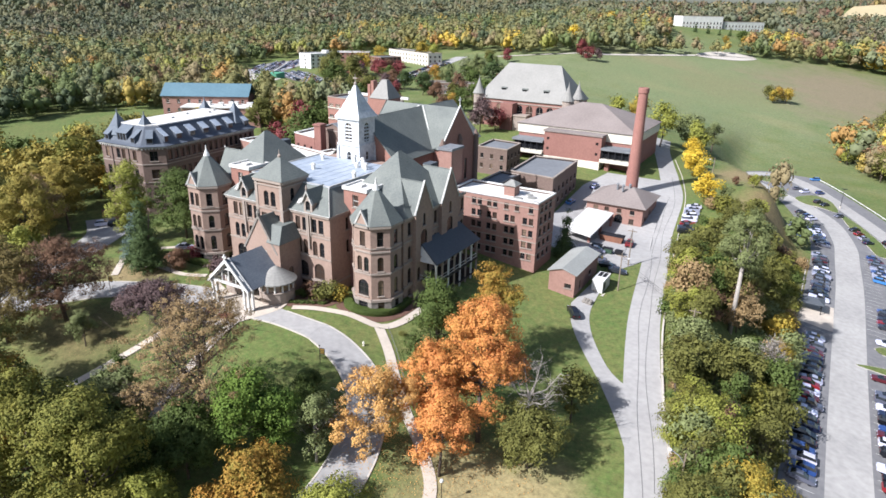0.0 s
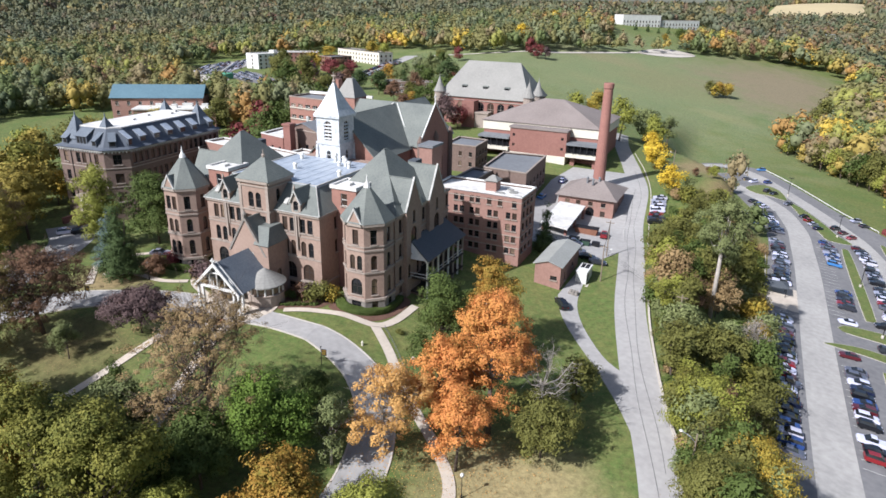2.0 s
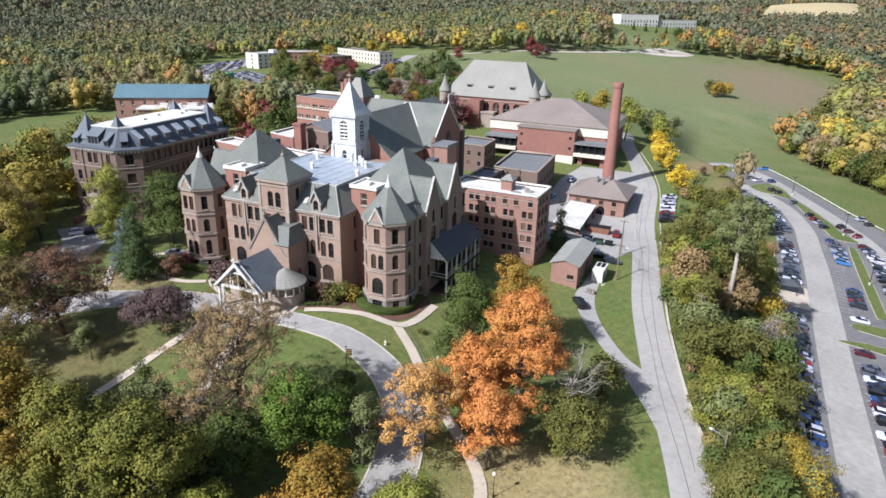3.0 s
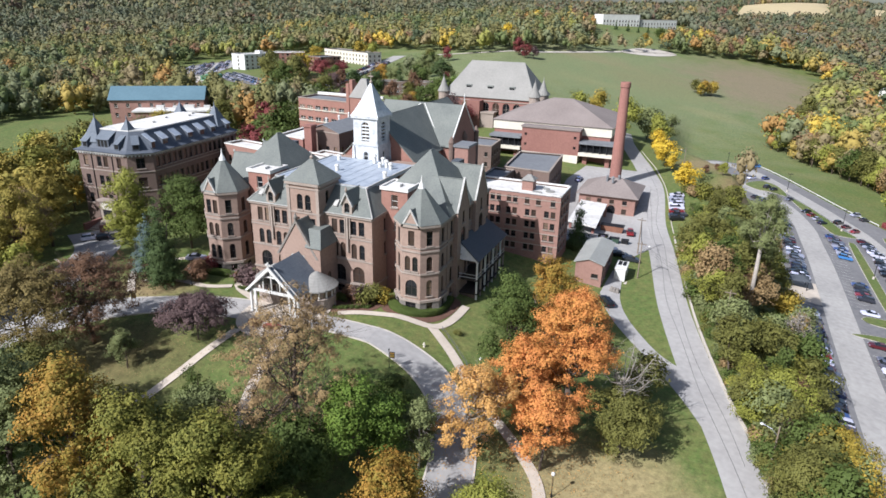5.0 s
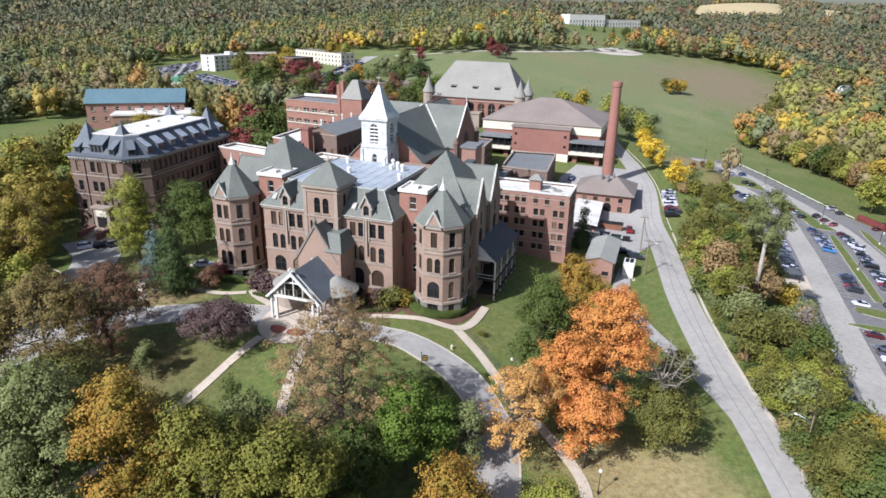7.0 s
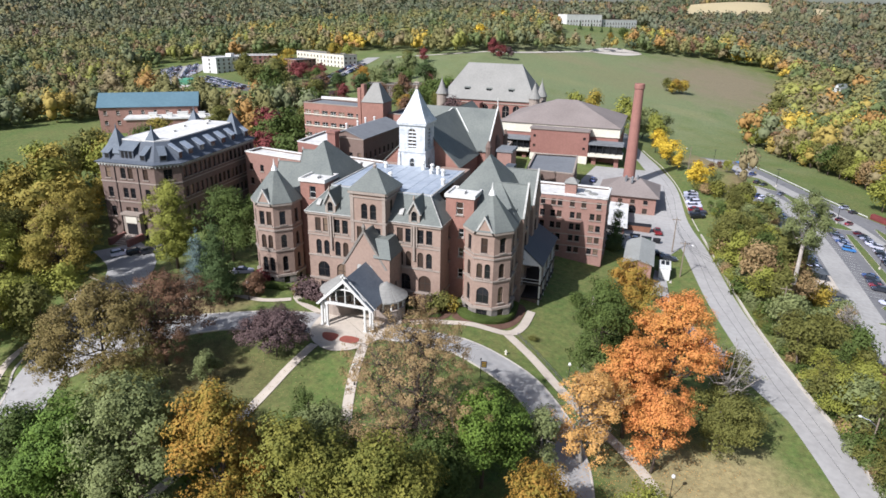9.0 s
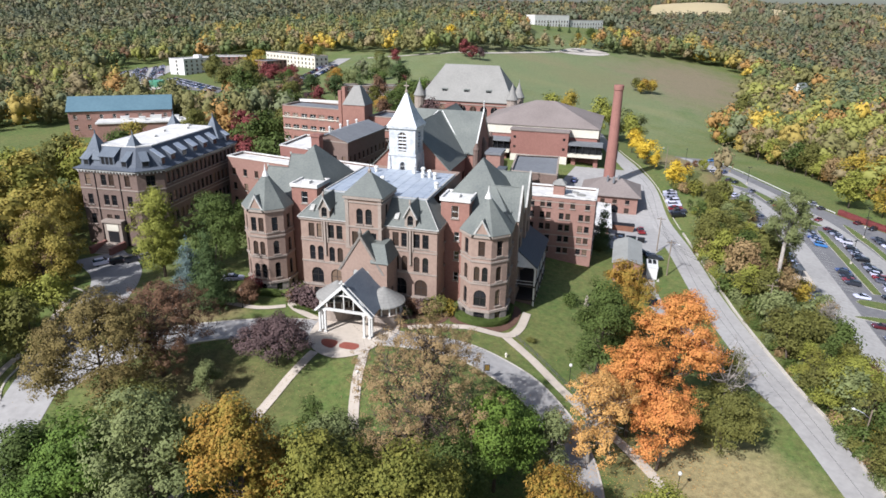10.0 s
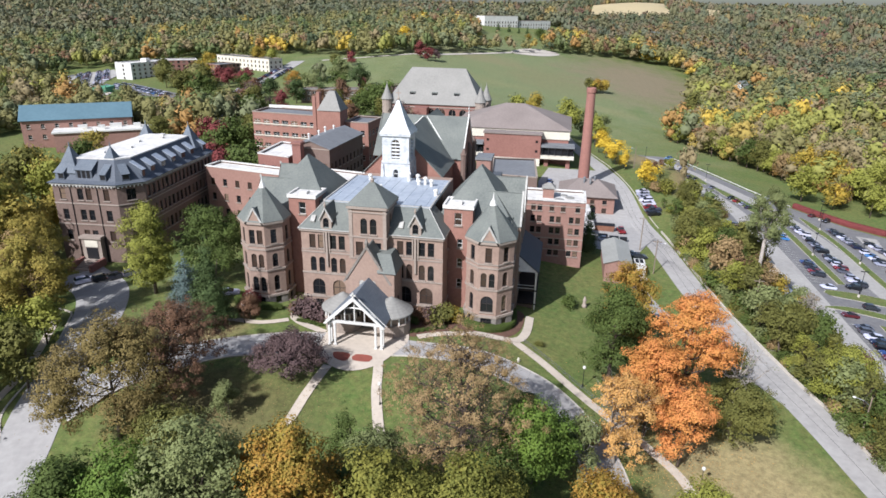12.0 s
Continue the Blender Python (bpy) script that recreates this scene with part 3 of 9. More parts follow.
# entrance loop before the main building
LOOP_OUT = [(-46, -37), (-41, -28.5), (-33, -21.5), (-27, -17.8), (-21, -14.6), (-14, -12), (-6, -10.4), (3, -9.6), (10.3, -10.4), (18.4, -10.6), (25.2, -10.9), (31.5, -12.8), (36, -15.2), (40.2, -19.3), (44.5, -25), (47.8, -33), (49.5, -44), (49, -60)]
LOOP_IN = [(-39.5, -42), (-36, -34), (-30, -28), (-23.5, -23.6), (-15.5, -20.6), (-8.5, -19), (-5, -18.6), (6, -16.6), (11.2, -15.8), (17, -15.9), (23, -16.7), (29.6, -19), (34.2, -22), (38, -26.4), (41.4, -35), (42.6, -45), (42, -60)]
setting("drive", sheet([*curve(LOOP_OUT), *curve(LOOP_IN)[::-1]], 0.13), ASPHALT, "pale asphalt entrance drive looping before the main building", "drive")
edge = kerb(LOOP_OUT[8:], 0.16, 0.3)
edge = kerb(LOOP_IN[7:], 0.16, 0.3, s=edge)
edge = kerb(LOOP_IN[:6], 0.16, 0.3, s=edge)
edge = kerb(LOOP_OUT[:7], 0.16, 0.3, s=edge)
setting("kerb", edge, CONCRETE, "pale concrete kerbs of the entrance drive", "kerb")

# west road and its forecourt
WEST = [(-30, -84), (-36.5, -62), (-41.5, -50), (-46, -40), (-49.5, -29), (-54.5, -16), (-60, -6), (-67, 2), (-78, 9)]
setting("road_west", sheet(strip(WEST, (6.5, 11.5)), 0.085), ASPHALT, "pale asphalt road past the west lawn, dappled with leaves", "road")
setting("kerb", kerb([(-39, -63), (-46, -49), (-51.5, -42), (-53.5, -33), (-56, -24), (-61.2, -14.5), (-63.5, -11.2), (-68, -9.5)], 0.15, 0.35), CONCRETE, "concrete kerb of the west road", "kerb")
setting("pavement", sheet(strip([(-44, -56), (-54, -42.5), (-56, -33), (-59, -24), (-64, -15)], 1.6), 0.08, 1.5), PAVING, "concrete pavement beside the west road", "pavement")

# walks
for pts, wd in (([(28.2, -4), (34.0, -9), (40.0, -15.2), (45.5, -20.3), (52, -25.5), (57.2, -32), (59, -44)], 1.9),
                ([(10, -8.6), (14.3, -6.4), (21.9, -4.6), (28.2, -3.6), (30.2, 0.5), (30.6, 8)], 1.7),
                ([(-3.2, -22), (-4.2, -29), (-4.7, -36.5), (-6, -47), (-9, -60)], 1.7),
                ([(5.2, -19), (6.2, -23), (7.4, -28), (11, -38), (17, -50)], 1.7),
                ([(-8, -10.6), (-14.5, -7.5), (-17, -4.5), (-15, -2)], 1.6),
                ([(-17, -7), (-22, -9.4), (-30, -9.6), (-36, -13)], 1.5),
                ([(-34, -18), (-42, -9), (-40, -2), (-34, 4)], 1.5)):
    setting("path", sheet(strip(pts, wd, 1.5), 0.16, 1.5), PAVING, "pale concrete footpath across the lawn", "path")
setting("forecourt", sheet(curve([(-7.5, -9), (-6.8, -17), (-4, -21.2), (0.6, -23), (4.8, -20.8), (7, -16.4), (8.6, -9.8), (5, -5), (-5, -5)], 1.0, True), 0.18, 1.2), PAVING, "pale concrete forecourt under the entrance canopy", "forecourt")
for k, (a, b) in enumerate(((-3.6, -0.6), (0.5, 3.6))):
    setting("flower_bed", sheet(curve([(a, -17.6), (b, -17.6), (b, -20.2 + 0.6 * k), (a + 0.8 * (1 - k), -19.6)], 0.7, True), 0.22, 0.8), RED_PAVER, "red paved bed in the forecourt", "bed")
for pts in ([(16.8, -3.2), (19.5, -4.3), (22.5, -4.8), (26.6, -3.1), (28.8, 0.6), (29.5, 5), (29, 9), (26, 9), (20, 0), (17, 0.5)], [(-15, -4.5), (-9, -7.5), (-6, -7), (-6, -1), (-14, -1)], [(7.5, -8.2), (9, -8.7), (12, -7.0), (15.4, -4.8), (16.2, -2.8), (16, -0.4), (7.5, -0.8)]):
    setting("mulch_bed", sheet(curve(pts, 1.0, True), 0.09, 1.2), MULCH, "brown mulch bed before the facade", "bed")

# car park below the road
LOT = [(103, -60), (100, -10), (100, 11), (99.6, 44), (99.6, 73), (99.6, 116), (100, 140), (99, 160), (96.8, 173.8), (91.9, 192.9), (85.5, 214.4), (78.8, 227.6), (71.8, 235.9), (65.4, 248.3), (62.6, 261.1), (65.6, 274), (75.8, 282.2), (85.9, 279.5), (95.7, 277.1), (108.6, 253.2), (119.5, 230.4), (128.9, 210.7), (140, 193), (153, 178), (168, 162), (186, 140), (192, 100), (190, 40), (184, -60)]
setting("car_park", sheet(curve(LOT, 3.0, True), 0.07, 4.0), ASPHALT_LOT, "grey asphalt car park with faded bays", "car park")
for pts in ([(112.5, 69), (121, 72.5), (132, 71), (131, 67.5), (121, 68.6)], [(118, 84), (127, 86), (137, 85), (136, 79), (126, 79.5), (117.5, 80)],
            [(124.4, 92), (127, 93), (126.8, 150), (125.4, 158), (124, 150)], [(90.5, 226.1), (97.2, 235.7), (104.4, 230.6), (107.5, 213.2), (100.7, 214.5), (94.9, 216.5)], [(108.3, 210.7), (113.7, 204.1), (120.8, 186.3), (123.8, 175.5), (128.5, 166.5), (120.7, 164.4), (117.9, 172.2), (112.9, 188.6)],
            [(140.5, 94), (143, 94), (144, 140), (142, 168), (139, 176), (139, 160), (141, 140)], [(72.5, 259.6), (75.5, 268.5), (82.8, 266.5), (81.6, 257.7), (76, 253.1)], [(124.4, 20), (126.6, 20), (126.6, 62), (124.4, 62)]):
    o = curve(pts, 1.5, True)
    setting("traffic_island", sheet(o, 0.17, 2.5), GRASS, "grassed traffic island with a concrete kerb", "island")
    setting("kerb", kerb([(q.x, q.y) for q in o[::2]], 0.16, 0.25, closed=True), CONCRETE, "concrete kerb round an island", "kerb")
for pts in ([(112, -58), (111, 10), (111, 60), (111.5, 117), (110.9, 146), (110, 168), (104.8, 193), (96, 210), (87.6, 223.4), (78.3, 237), (69.8, 250.4), (66.8, 260), (69, 269.5), (77.5, 275.8), (86.2, 269.5), (96, 252), (108, 227), (118, 205.6), (126.5, 184.6), (132.3, 166), (137, 128), (138.5, 60), (138, -50)], [(160, 160), (157, 120), (157, 20)]):
    setting("aisle", sheet(strip(pts, 7.6, 4.0), 0.095, 4.0), ASPHALT_WORN, "worn pale driving aisle of the car park", "aisle")
bays = Shape()
for x, a, b in ((103.2, 14, 146), (117.8, 20, 62), (117.8, 92, 160), (133, 92, 165), (151, 100, 160)):
    for k in range(int((b - a) / 2.9) + 1):
        y = a + 2.9 * k - 1.45
        s = sheet([(x - 2.4, y - 0.06), (x + 2.4, y - 0.06), (x + 2.4, y + 0.06), (x - 2.4, y + 0.06)], 0.10, 9)
        n0 = len(bays.v)
        bays.v += s.v
        bays.f += [tuple(i + n0 for i in f) for f in s.f]
setting("bay_lines", bays, LINE_PAINT, "faded white parking bay lines", "road marking")
setting("kerb", kerb([(99.4, 10), (99, 44), (99, 73), (99, 116), (99.2, 138)], 0.16, 0.3), CONCRETE, "concrete kerb along the car park", "kerb")
setting("pavement", sheet([(96.5, 84), (107.5, 84), (107.5, 101), (96.5, 101)], 0.12, 2.5), PAVING, "concrete apron round the shelter", "pavement")
# far car park and lanes among the northern buildings
LOT_A = [(-298, 272), (-330, 302), (-353, 334), (-369, 366), (-349, 393), (-323, 362), (-310, 330), (-289, 294)]
LOT_B = [(-290, 300), (-279, 318), (-214, 272), (-204, 250), (-240, 260), (-266, 276)]
for k, plan_ in enumerate((LOT_A, LOT_B)):
    setting("car_park", sheet(plan_, 0.25, 12), ASPHALT_WORN if k == 0 else ASPHALT_LOT, "distant asphalt car park full of cars", "car park")
setting("dirt_yard", sheet(curve([(-288, 238), (-297, 260), (-283, 285), (-255, 262), (-252, 246), (-270, 232)], 6, True), 0.22, 12), CONCRETE, "pale bare earth yard beside the car park", "yard")
LANE = [(-136, 176), (-143, 195), (-159, 231), (-170, 271), (-180, 300), (-187, 340), (-191, 392), (-196, 430)]
setting("lane", sheet(strip(LANE, 12, 8), 0.25, 10), ASPHALT_WORN, "lane with parked cars between the northern halls", "lane")
setting("lane", sheet(strip([(-175, 432), (-130, 452), (-93, 473), (-50, 540), (-16, 597), (24, 644)], 4.5, 10), 0.3, 14), CONCRETE, "pale track along the crest of the field", "track")
setting("pad", sheet(curve([(-24, 583), (8, 604), (25, 643), (1, 648), (-17, 622)], 6, True), 0.3, 12), CONCRETE, "pale gravel pad on the crest of the field", "pad")

# ---- main hall ----
Z0 = -3.2
hall = thing("main_hall", "large tan brick Victorian college hall with slate roofs", "building", (-1.7, 12, -1.0))
CX = -1.7
FW = 14.7          # half width of the front
body, stone, roofs, rough, copes, flash = Shape(), Shape(), Shape(), Shape(), Shape(), Shape()

# front, in two halves either side of the tower
for x0, x1 in ((CX - FW, -5.4), (2.0, CX + FW)):
    L = x1 - x0
    a, b = (L * 0.30, L * 0.70)
    ops = []
    for c in (a, b):
        ops += [(c, 1.9, 2.7, 3.5, True), (c, -0.7, 1.9, 1.5, False)]
        for o in (-0.92, 0.92):
            ops += [(c + o, 7.1, 1.25, 3.2, True), (c + o, 12.2, 1.3, 2.9, False)]
    wall(body, hall, (x0, 0.4), (x1, 0.4), Z0, 16.2, ops)
    for z, h, p in ((15.8, 0.55, 0.4), (11.2, 0.3, 0.15), (6.6, 0.3, 0.18), (1.3, 0.4, 0.25), (11.75, 0.2, 0.1)):
        band(stone, (x0, 0.4), (x1, 0.4), z, h, p)
    for k in (0.5,):
        stone.box(x0 + L * k - 0.2, -0.05, 8.5, x0 + L * k + 0.2, 0.42, 16.2)
        for dx in (-0.55, 0.55):
            stone.box(x0 + L * k + dx - 0.12, 0.1, 11.5, x0 + L * k + dx + 0.12, 0.42, 16.2)
    # slate slope behind the eave, with a dormer
    e0, e1 = x0 - (0.4 if x0 < -10 else 0), x1 + (0.4 if x1 > 10 else 0)
    lo0 = e0 + (4.2 if x0 < -10 else 0)
    hi1 = e1 - (4.2 if x1 > 10 else 0)
    roofs.slab([(e0, -0.05, 16.3), (e1, -0.05, 16.3), (hi1, 5.0, 20.9), (lo0, 5.0, 20.9)])
    c = x0 + L * 0.5
    dorm = Shape()
    wall(dorm, hall, (c - 1.15, 0.25), (c + 1.15, 0.25), 16.2, 18.9, [(1.15, 16.6, 1.2, 2.2, True)])
    dorm.poly([(c - 1.15, 0.25, 18.9), (c + 1.15, 0.25, 18.9), (c, 0.25, 21.0)])
    part("dormer_wall", dorm, STONE, hall, "stone dormer front with a round-headed window")
    for sx in (-1, 1):
        roofs.slab([(c, 0.0, 21.3), (c + sx * 1.45, 0.0, 18.4), (c + sx * 1.45, 4.2, 18.4), (c, 5.4, 21.3)], 0.18)
        copes.solid([(c, -0.15, 21.15), (c + sx * 1.6, -0.15, 18.2), (c + sx * 1.3, -0.15, 18.2), (c, -0.15, 20.6)], [(c, 0.35, 21.15), (c + sx * 1.6, 0.35, 18.2), (c + sx * 1.3, 0.35, 18.2), (c, 0.35, 20.6)])
        body.poly([(c + sx * 1.15, 0.25, 16.2), (c + sx * 1.15, 3.4, 18.9), (c + sx * 1.15, 0.25, 18.9)])
    stone.turned(c, 0.1, [(0.18, 21.1), (0.26, 21.5), (0.06, 22.2)], 8)
    # pale hatch and flashings on the slate
    flash.solid([(c - 3.6, 1.1, 17.3), (c - 2.7, 1.1, 17.3), (c - 2.7, 2.2, 18.3), (c - 3.6, 2.2, 18.3)], [(c - 3.6, 0.85, 17.7), (c - 2.7, 0.85, 17.7), (c - 2.7, 2.0, 18.7), (c - 3.6, 2.0, 18.7)])
    for xa, xb in (((e0, lo0),) if x0 < -10 else ((e1, hi1),)):
        flash.tube((xa, -0.05, 16.4), (xb, 5.0, 21.0), 0.1, 0.1, 5)
    flash.tube((e0, -0.12, 16.35), (e1, -0.12, 16.35), 0.1, 0.1, 5)
# sides of the front block, set back blocks and their flat white roofs
white = Shape()
for sx in (-1, 1):
    X = CX + sx * FW
    p0, p1 = ((X, 0.4), (X, 8.0)) if sx > 0 else ((X, 8.0), (X, 0.4))
    wall(body, hall, p0, p1, Z0, 16.2, [(5.6, 7.1, 1.1, 2.8, True), (5.6, 12.2, 1.1, 2.6, False)])
    band(stone, p0, p1, 15.8, 0.55, 0.4)
    band(stone, p0, p1, 1.3, 0.4, 0.2)
    roofs.slab([(X + sx * 0.4, -0.05, 16.3), (X + sx * 0.4, 9, 16.3), (X - sx * 3.8, 9, 20.9), (X - sx * 3.8, 5.0, 20.9)])
    b0, b1 = (X - sx * 1.0, X + sx * 4.9)
    xa, xb = min(b0, b1), max(b0, b1)
    blk = Shape()
    wall(blk, hall, (xa, 6.4), (xb, 6.4), Z0, 20.7, [(2.95, 17.2, 1.5, 2.6, False), (3.4, 12.4, 1.1, 1.9, False), (3.4, 8.2, 1.1, 1.9, False), (3.4, 3.6, 1.1, 1.9, False)], WHITE_PAINT)
    for q0, q1 in (((xb, 6.4), (xb, 12.5)), ((xa, 12.5), (xa, 6.4))):
        wall(blk, hall, q0, q1, Z0, 20.7, [(3, 17.2, 1.3, 2.6, False)], WHITE_PAINT)
    blk.poly([(xa, 12.5, 10), (xb, 12.5, 10), (xb, 12.5, 20.7), (xa, 12.5, 20.7)])
    part("stair_block", blk, BRICK_ORANGE, hall, "red brick stair block")
    white.box(xa - 0.25, 6.1, 20.7, xb + 0.25, 12.7, 21.1)
    for q in ((xa - 0.25, 6.1, xb + 0.25, 6.5), (xa - 0.25, 12.3, xb + 0.25, 12.7), (xa - 0.25, 6.5, xa + 0.15, 12.3), (xb - 0.15, 6.5, xb + 0.25, 12.3)):
        white.box(q[0], q[1], 21.1, q[2], q[3], 21.45)
    white.box(xa + 1.8, 8, 21.1, xa + 3.4, 9.6, 21.6)
parts("flat_roof", white, ROOF_WHITE, hall, "white membrane roof")

# silver flat roof between the hips
deck = Shape()
prof = [(CX + 11.2, 20.95), (CX + 11.2, 20.3), (CX - 11.2, 20.3), (CX - 11.2, 20.95)]
for k in range(9):
    x = CX - 10.0 + k * 2.5
    prof += [(x - 0.05, 20.95), (x - 0.03, 21.0), (x + 0.03, 21.0), (x + 0.05, 20.95)]
deck.solid([(x, 4.9, z) for x, z in prof], [(x, 27.5, z) for x, z in prof])
part("metal_roof", deck, ROOF_METAL, hall, "silver seamed metal flat roof")
vents = Shape()
for x, y, h in ((CX - 2, 15, 1.5), (CX + 5, 22, 1.2), (CX + 6.4, 22.6, 1.8), (CX + 8, 21.5, 1.6), (CX + 2, 25, 2.2), (CX + 4, 25.5, 1.6), (CX + 10.5, 14, 1.5), (CX - 7, 24, 1.4)):
    vents.turned(x, y, [(0.4, 20.9), (0.4, 20.9 + h * 0.7), (0.6, 20.9 + h * 0.75), (0.35, 20.9 + h)], 10)
parts("roof_vent", vents, WHITE_PAINT, hall, "white round roof vent")

# tower
tw = Shape()
TX0, TX1, TY0, TY1 = -5.5, 2.1, -1.3, 6.2
tops = [(3.0, 16.6, 1.35, 3.2, True), (4.9, 16.6, 1.35, 3.2, True), (2.0, 12.0, 1.5, 2.9, False), (5.7, 12.0, 1.5, 2.9, False)]
wall(tw, hall, (TX0, TY0), (TX1, TY0), Z0, 22.2, tops)
wall(tw, hall, (TX1, TY0), (TX1, TY1), Z0, 22.2, [(3.0, 17.6, 1.2, 2.8, True)])
wall(tw, hall, (TX0, TY1), (TX0, TY0), Z0, 22.2, [(4.5, 17.6, 1.2, 2.8, True)])
tw.poly([(TX1, TY1, 16), (TX0, TY1, 16), (TX0, TY1, 22.2), (TX1, TY1, 22.2)])
part("tower", tw, BRICK_TAN, hall, "tan brick front tower")
for q0, q1 in (((TX0, TY0), (TX1, TY0)), ((TX1, TY0), (TX1, TY1)), ((TX0, TY1), (TX0, TY0))):
    for z, h, p in ((21.7, 0.6, 0.45), (15.8, 0.35, 0.2), (11.3, 0.35, 0.2), (20.9, 0.25, 0.2)):
        band(stone, q0, q1, z, h, p)
for x in (TX0 + 0.35, TX1 - 0.35):
    stone.box(x - 0.35, TY0 - 0.15, 11.5, x + 0.35, TY0 + 0.1, 21.8)
hip(roofs, TX0, TY0, TX1, TY1, 22.3, 26.4, 0.6, "x", 0.5)
stone.turned((TX0 + TX1) / 2, (TY0 + TY1) / 2, [(0.3, 26.2), (0.42, 26.7), (0.12, 27.0), (0.05, 27.9)], 8)

# gabled entrance bay before the tower
ent = Shape()
EX, EH, EY = -0.7, 4.2, -5.6
wall(ent, hall, (EX - EH, EY), (EX + EH, EY), Z0, 8.6, [(EH - 1.1, 5.6, 1.2, 3.0, True), (EH + 1.1, 5.6, 1.2, 3.0, True), (EH, -1.0, 2.6, 3.2, True)], STONE)
ent.poly([(EX - EH, EY, 8.6), (EX + EH, EY, 8.6), (EX, EY, 15.4)])
wall(ent, hall, (EX + EH, EY), (EX + EH, 0.4), Z0, 8.6, [(3, 1.5, 1.4, 3.4, True)])
wall(ent, hall, (EX - EH, 0.4), (EX - EH, EY), Z0, 8.6, [(3, 1.5, 1.4, 3.4, True)])
part("entrance_bay", ent, BRICK_TAN, hall, "steep gabled entrance bay")
for sx in (-1, 1):
    roofs.slab([(EX, EY + 0.3, 15.6), (EX + sx * (EH + 0.5), EY + 0.3, 8.2), (EX + sx * (EH + 0.5), 0.2, 8.2), (EX, 0.2, 15.6)])
    cope = [(EX, 16.0), (EX + sx * (EH + 0.75), 8.1), (EX + sx * (EH + 0.25), 8.1), (EX, 15.2)]
    rough.solid([(x, EY - 0.2, z) for x, z in cope], [(x, EY + 0.45, z) for x, z in cope])
rough.turned(EX, EY, [(0.3, 15.6), (0.45, 16.4), (0.1, 17.2)], 6)
corner = Shape()
wall(corner, hall, (EX + 2.4, EY - 0.12), (EX + 5.4, EY - 0.12), Z0, 10.6)
wall(corner, hall, (EX + 5.4, EY - 0.12), (EX + 5.4, 0.4), Z0, 10.6, [(3.0, 1.6, 1.4, 3.2, True)])
part("stair_corner", corner, BRICK_TAN, hall, "tall brick corner beside the entrance gable")
small = Shape()
small.slab([(EX + 2.1, EY - 0.45, 10.5), (EX + 5.8, EY - 0.45, 10.5), (EX + 4.2, EY + 2.2, 13.6), (EX + 1.4, EY + 2.2, 13.6)], 0.2)
small.slab([(EX + 5.8, EY - 0.45, 10.5), (EX + 5.8, 0.3, 10.5), (EX + 4.2, 0.3, 13.6), (EX + 4.2, EY + 2.2, 13.6)], 0.2)
small.slab([(EX + 1.4, EY + 2.2, 13.6), (EX + 4.2, EY + 2.2, 13.6), (EX + 4.2, 0.3, 13.6), (EX + 1.4, 0.3, 13.6)], 0.2)
parts("corner_roof", small, SLATE, hall, "grey slate hipped corner roof")
for dx in (-1.1, 1.1):
    blind = Shape()
    blind.solid([(EX + dx + x * 0.9, EY + 0.06, 5.7 + z) for x, z in arch(1.2, 2.9)], [(EX + dx + x * 0.9, EY + 0.16, 5.7 + z) for x, z in arch(1.2, 2.9)])
    part("blind_panel", blind, COPING, hall, "pale louvred panel in an arch")

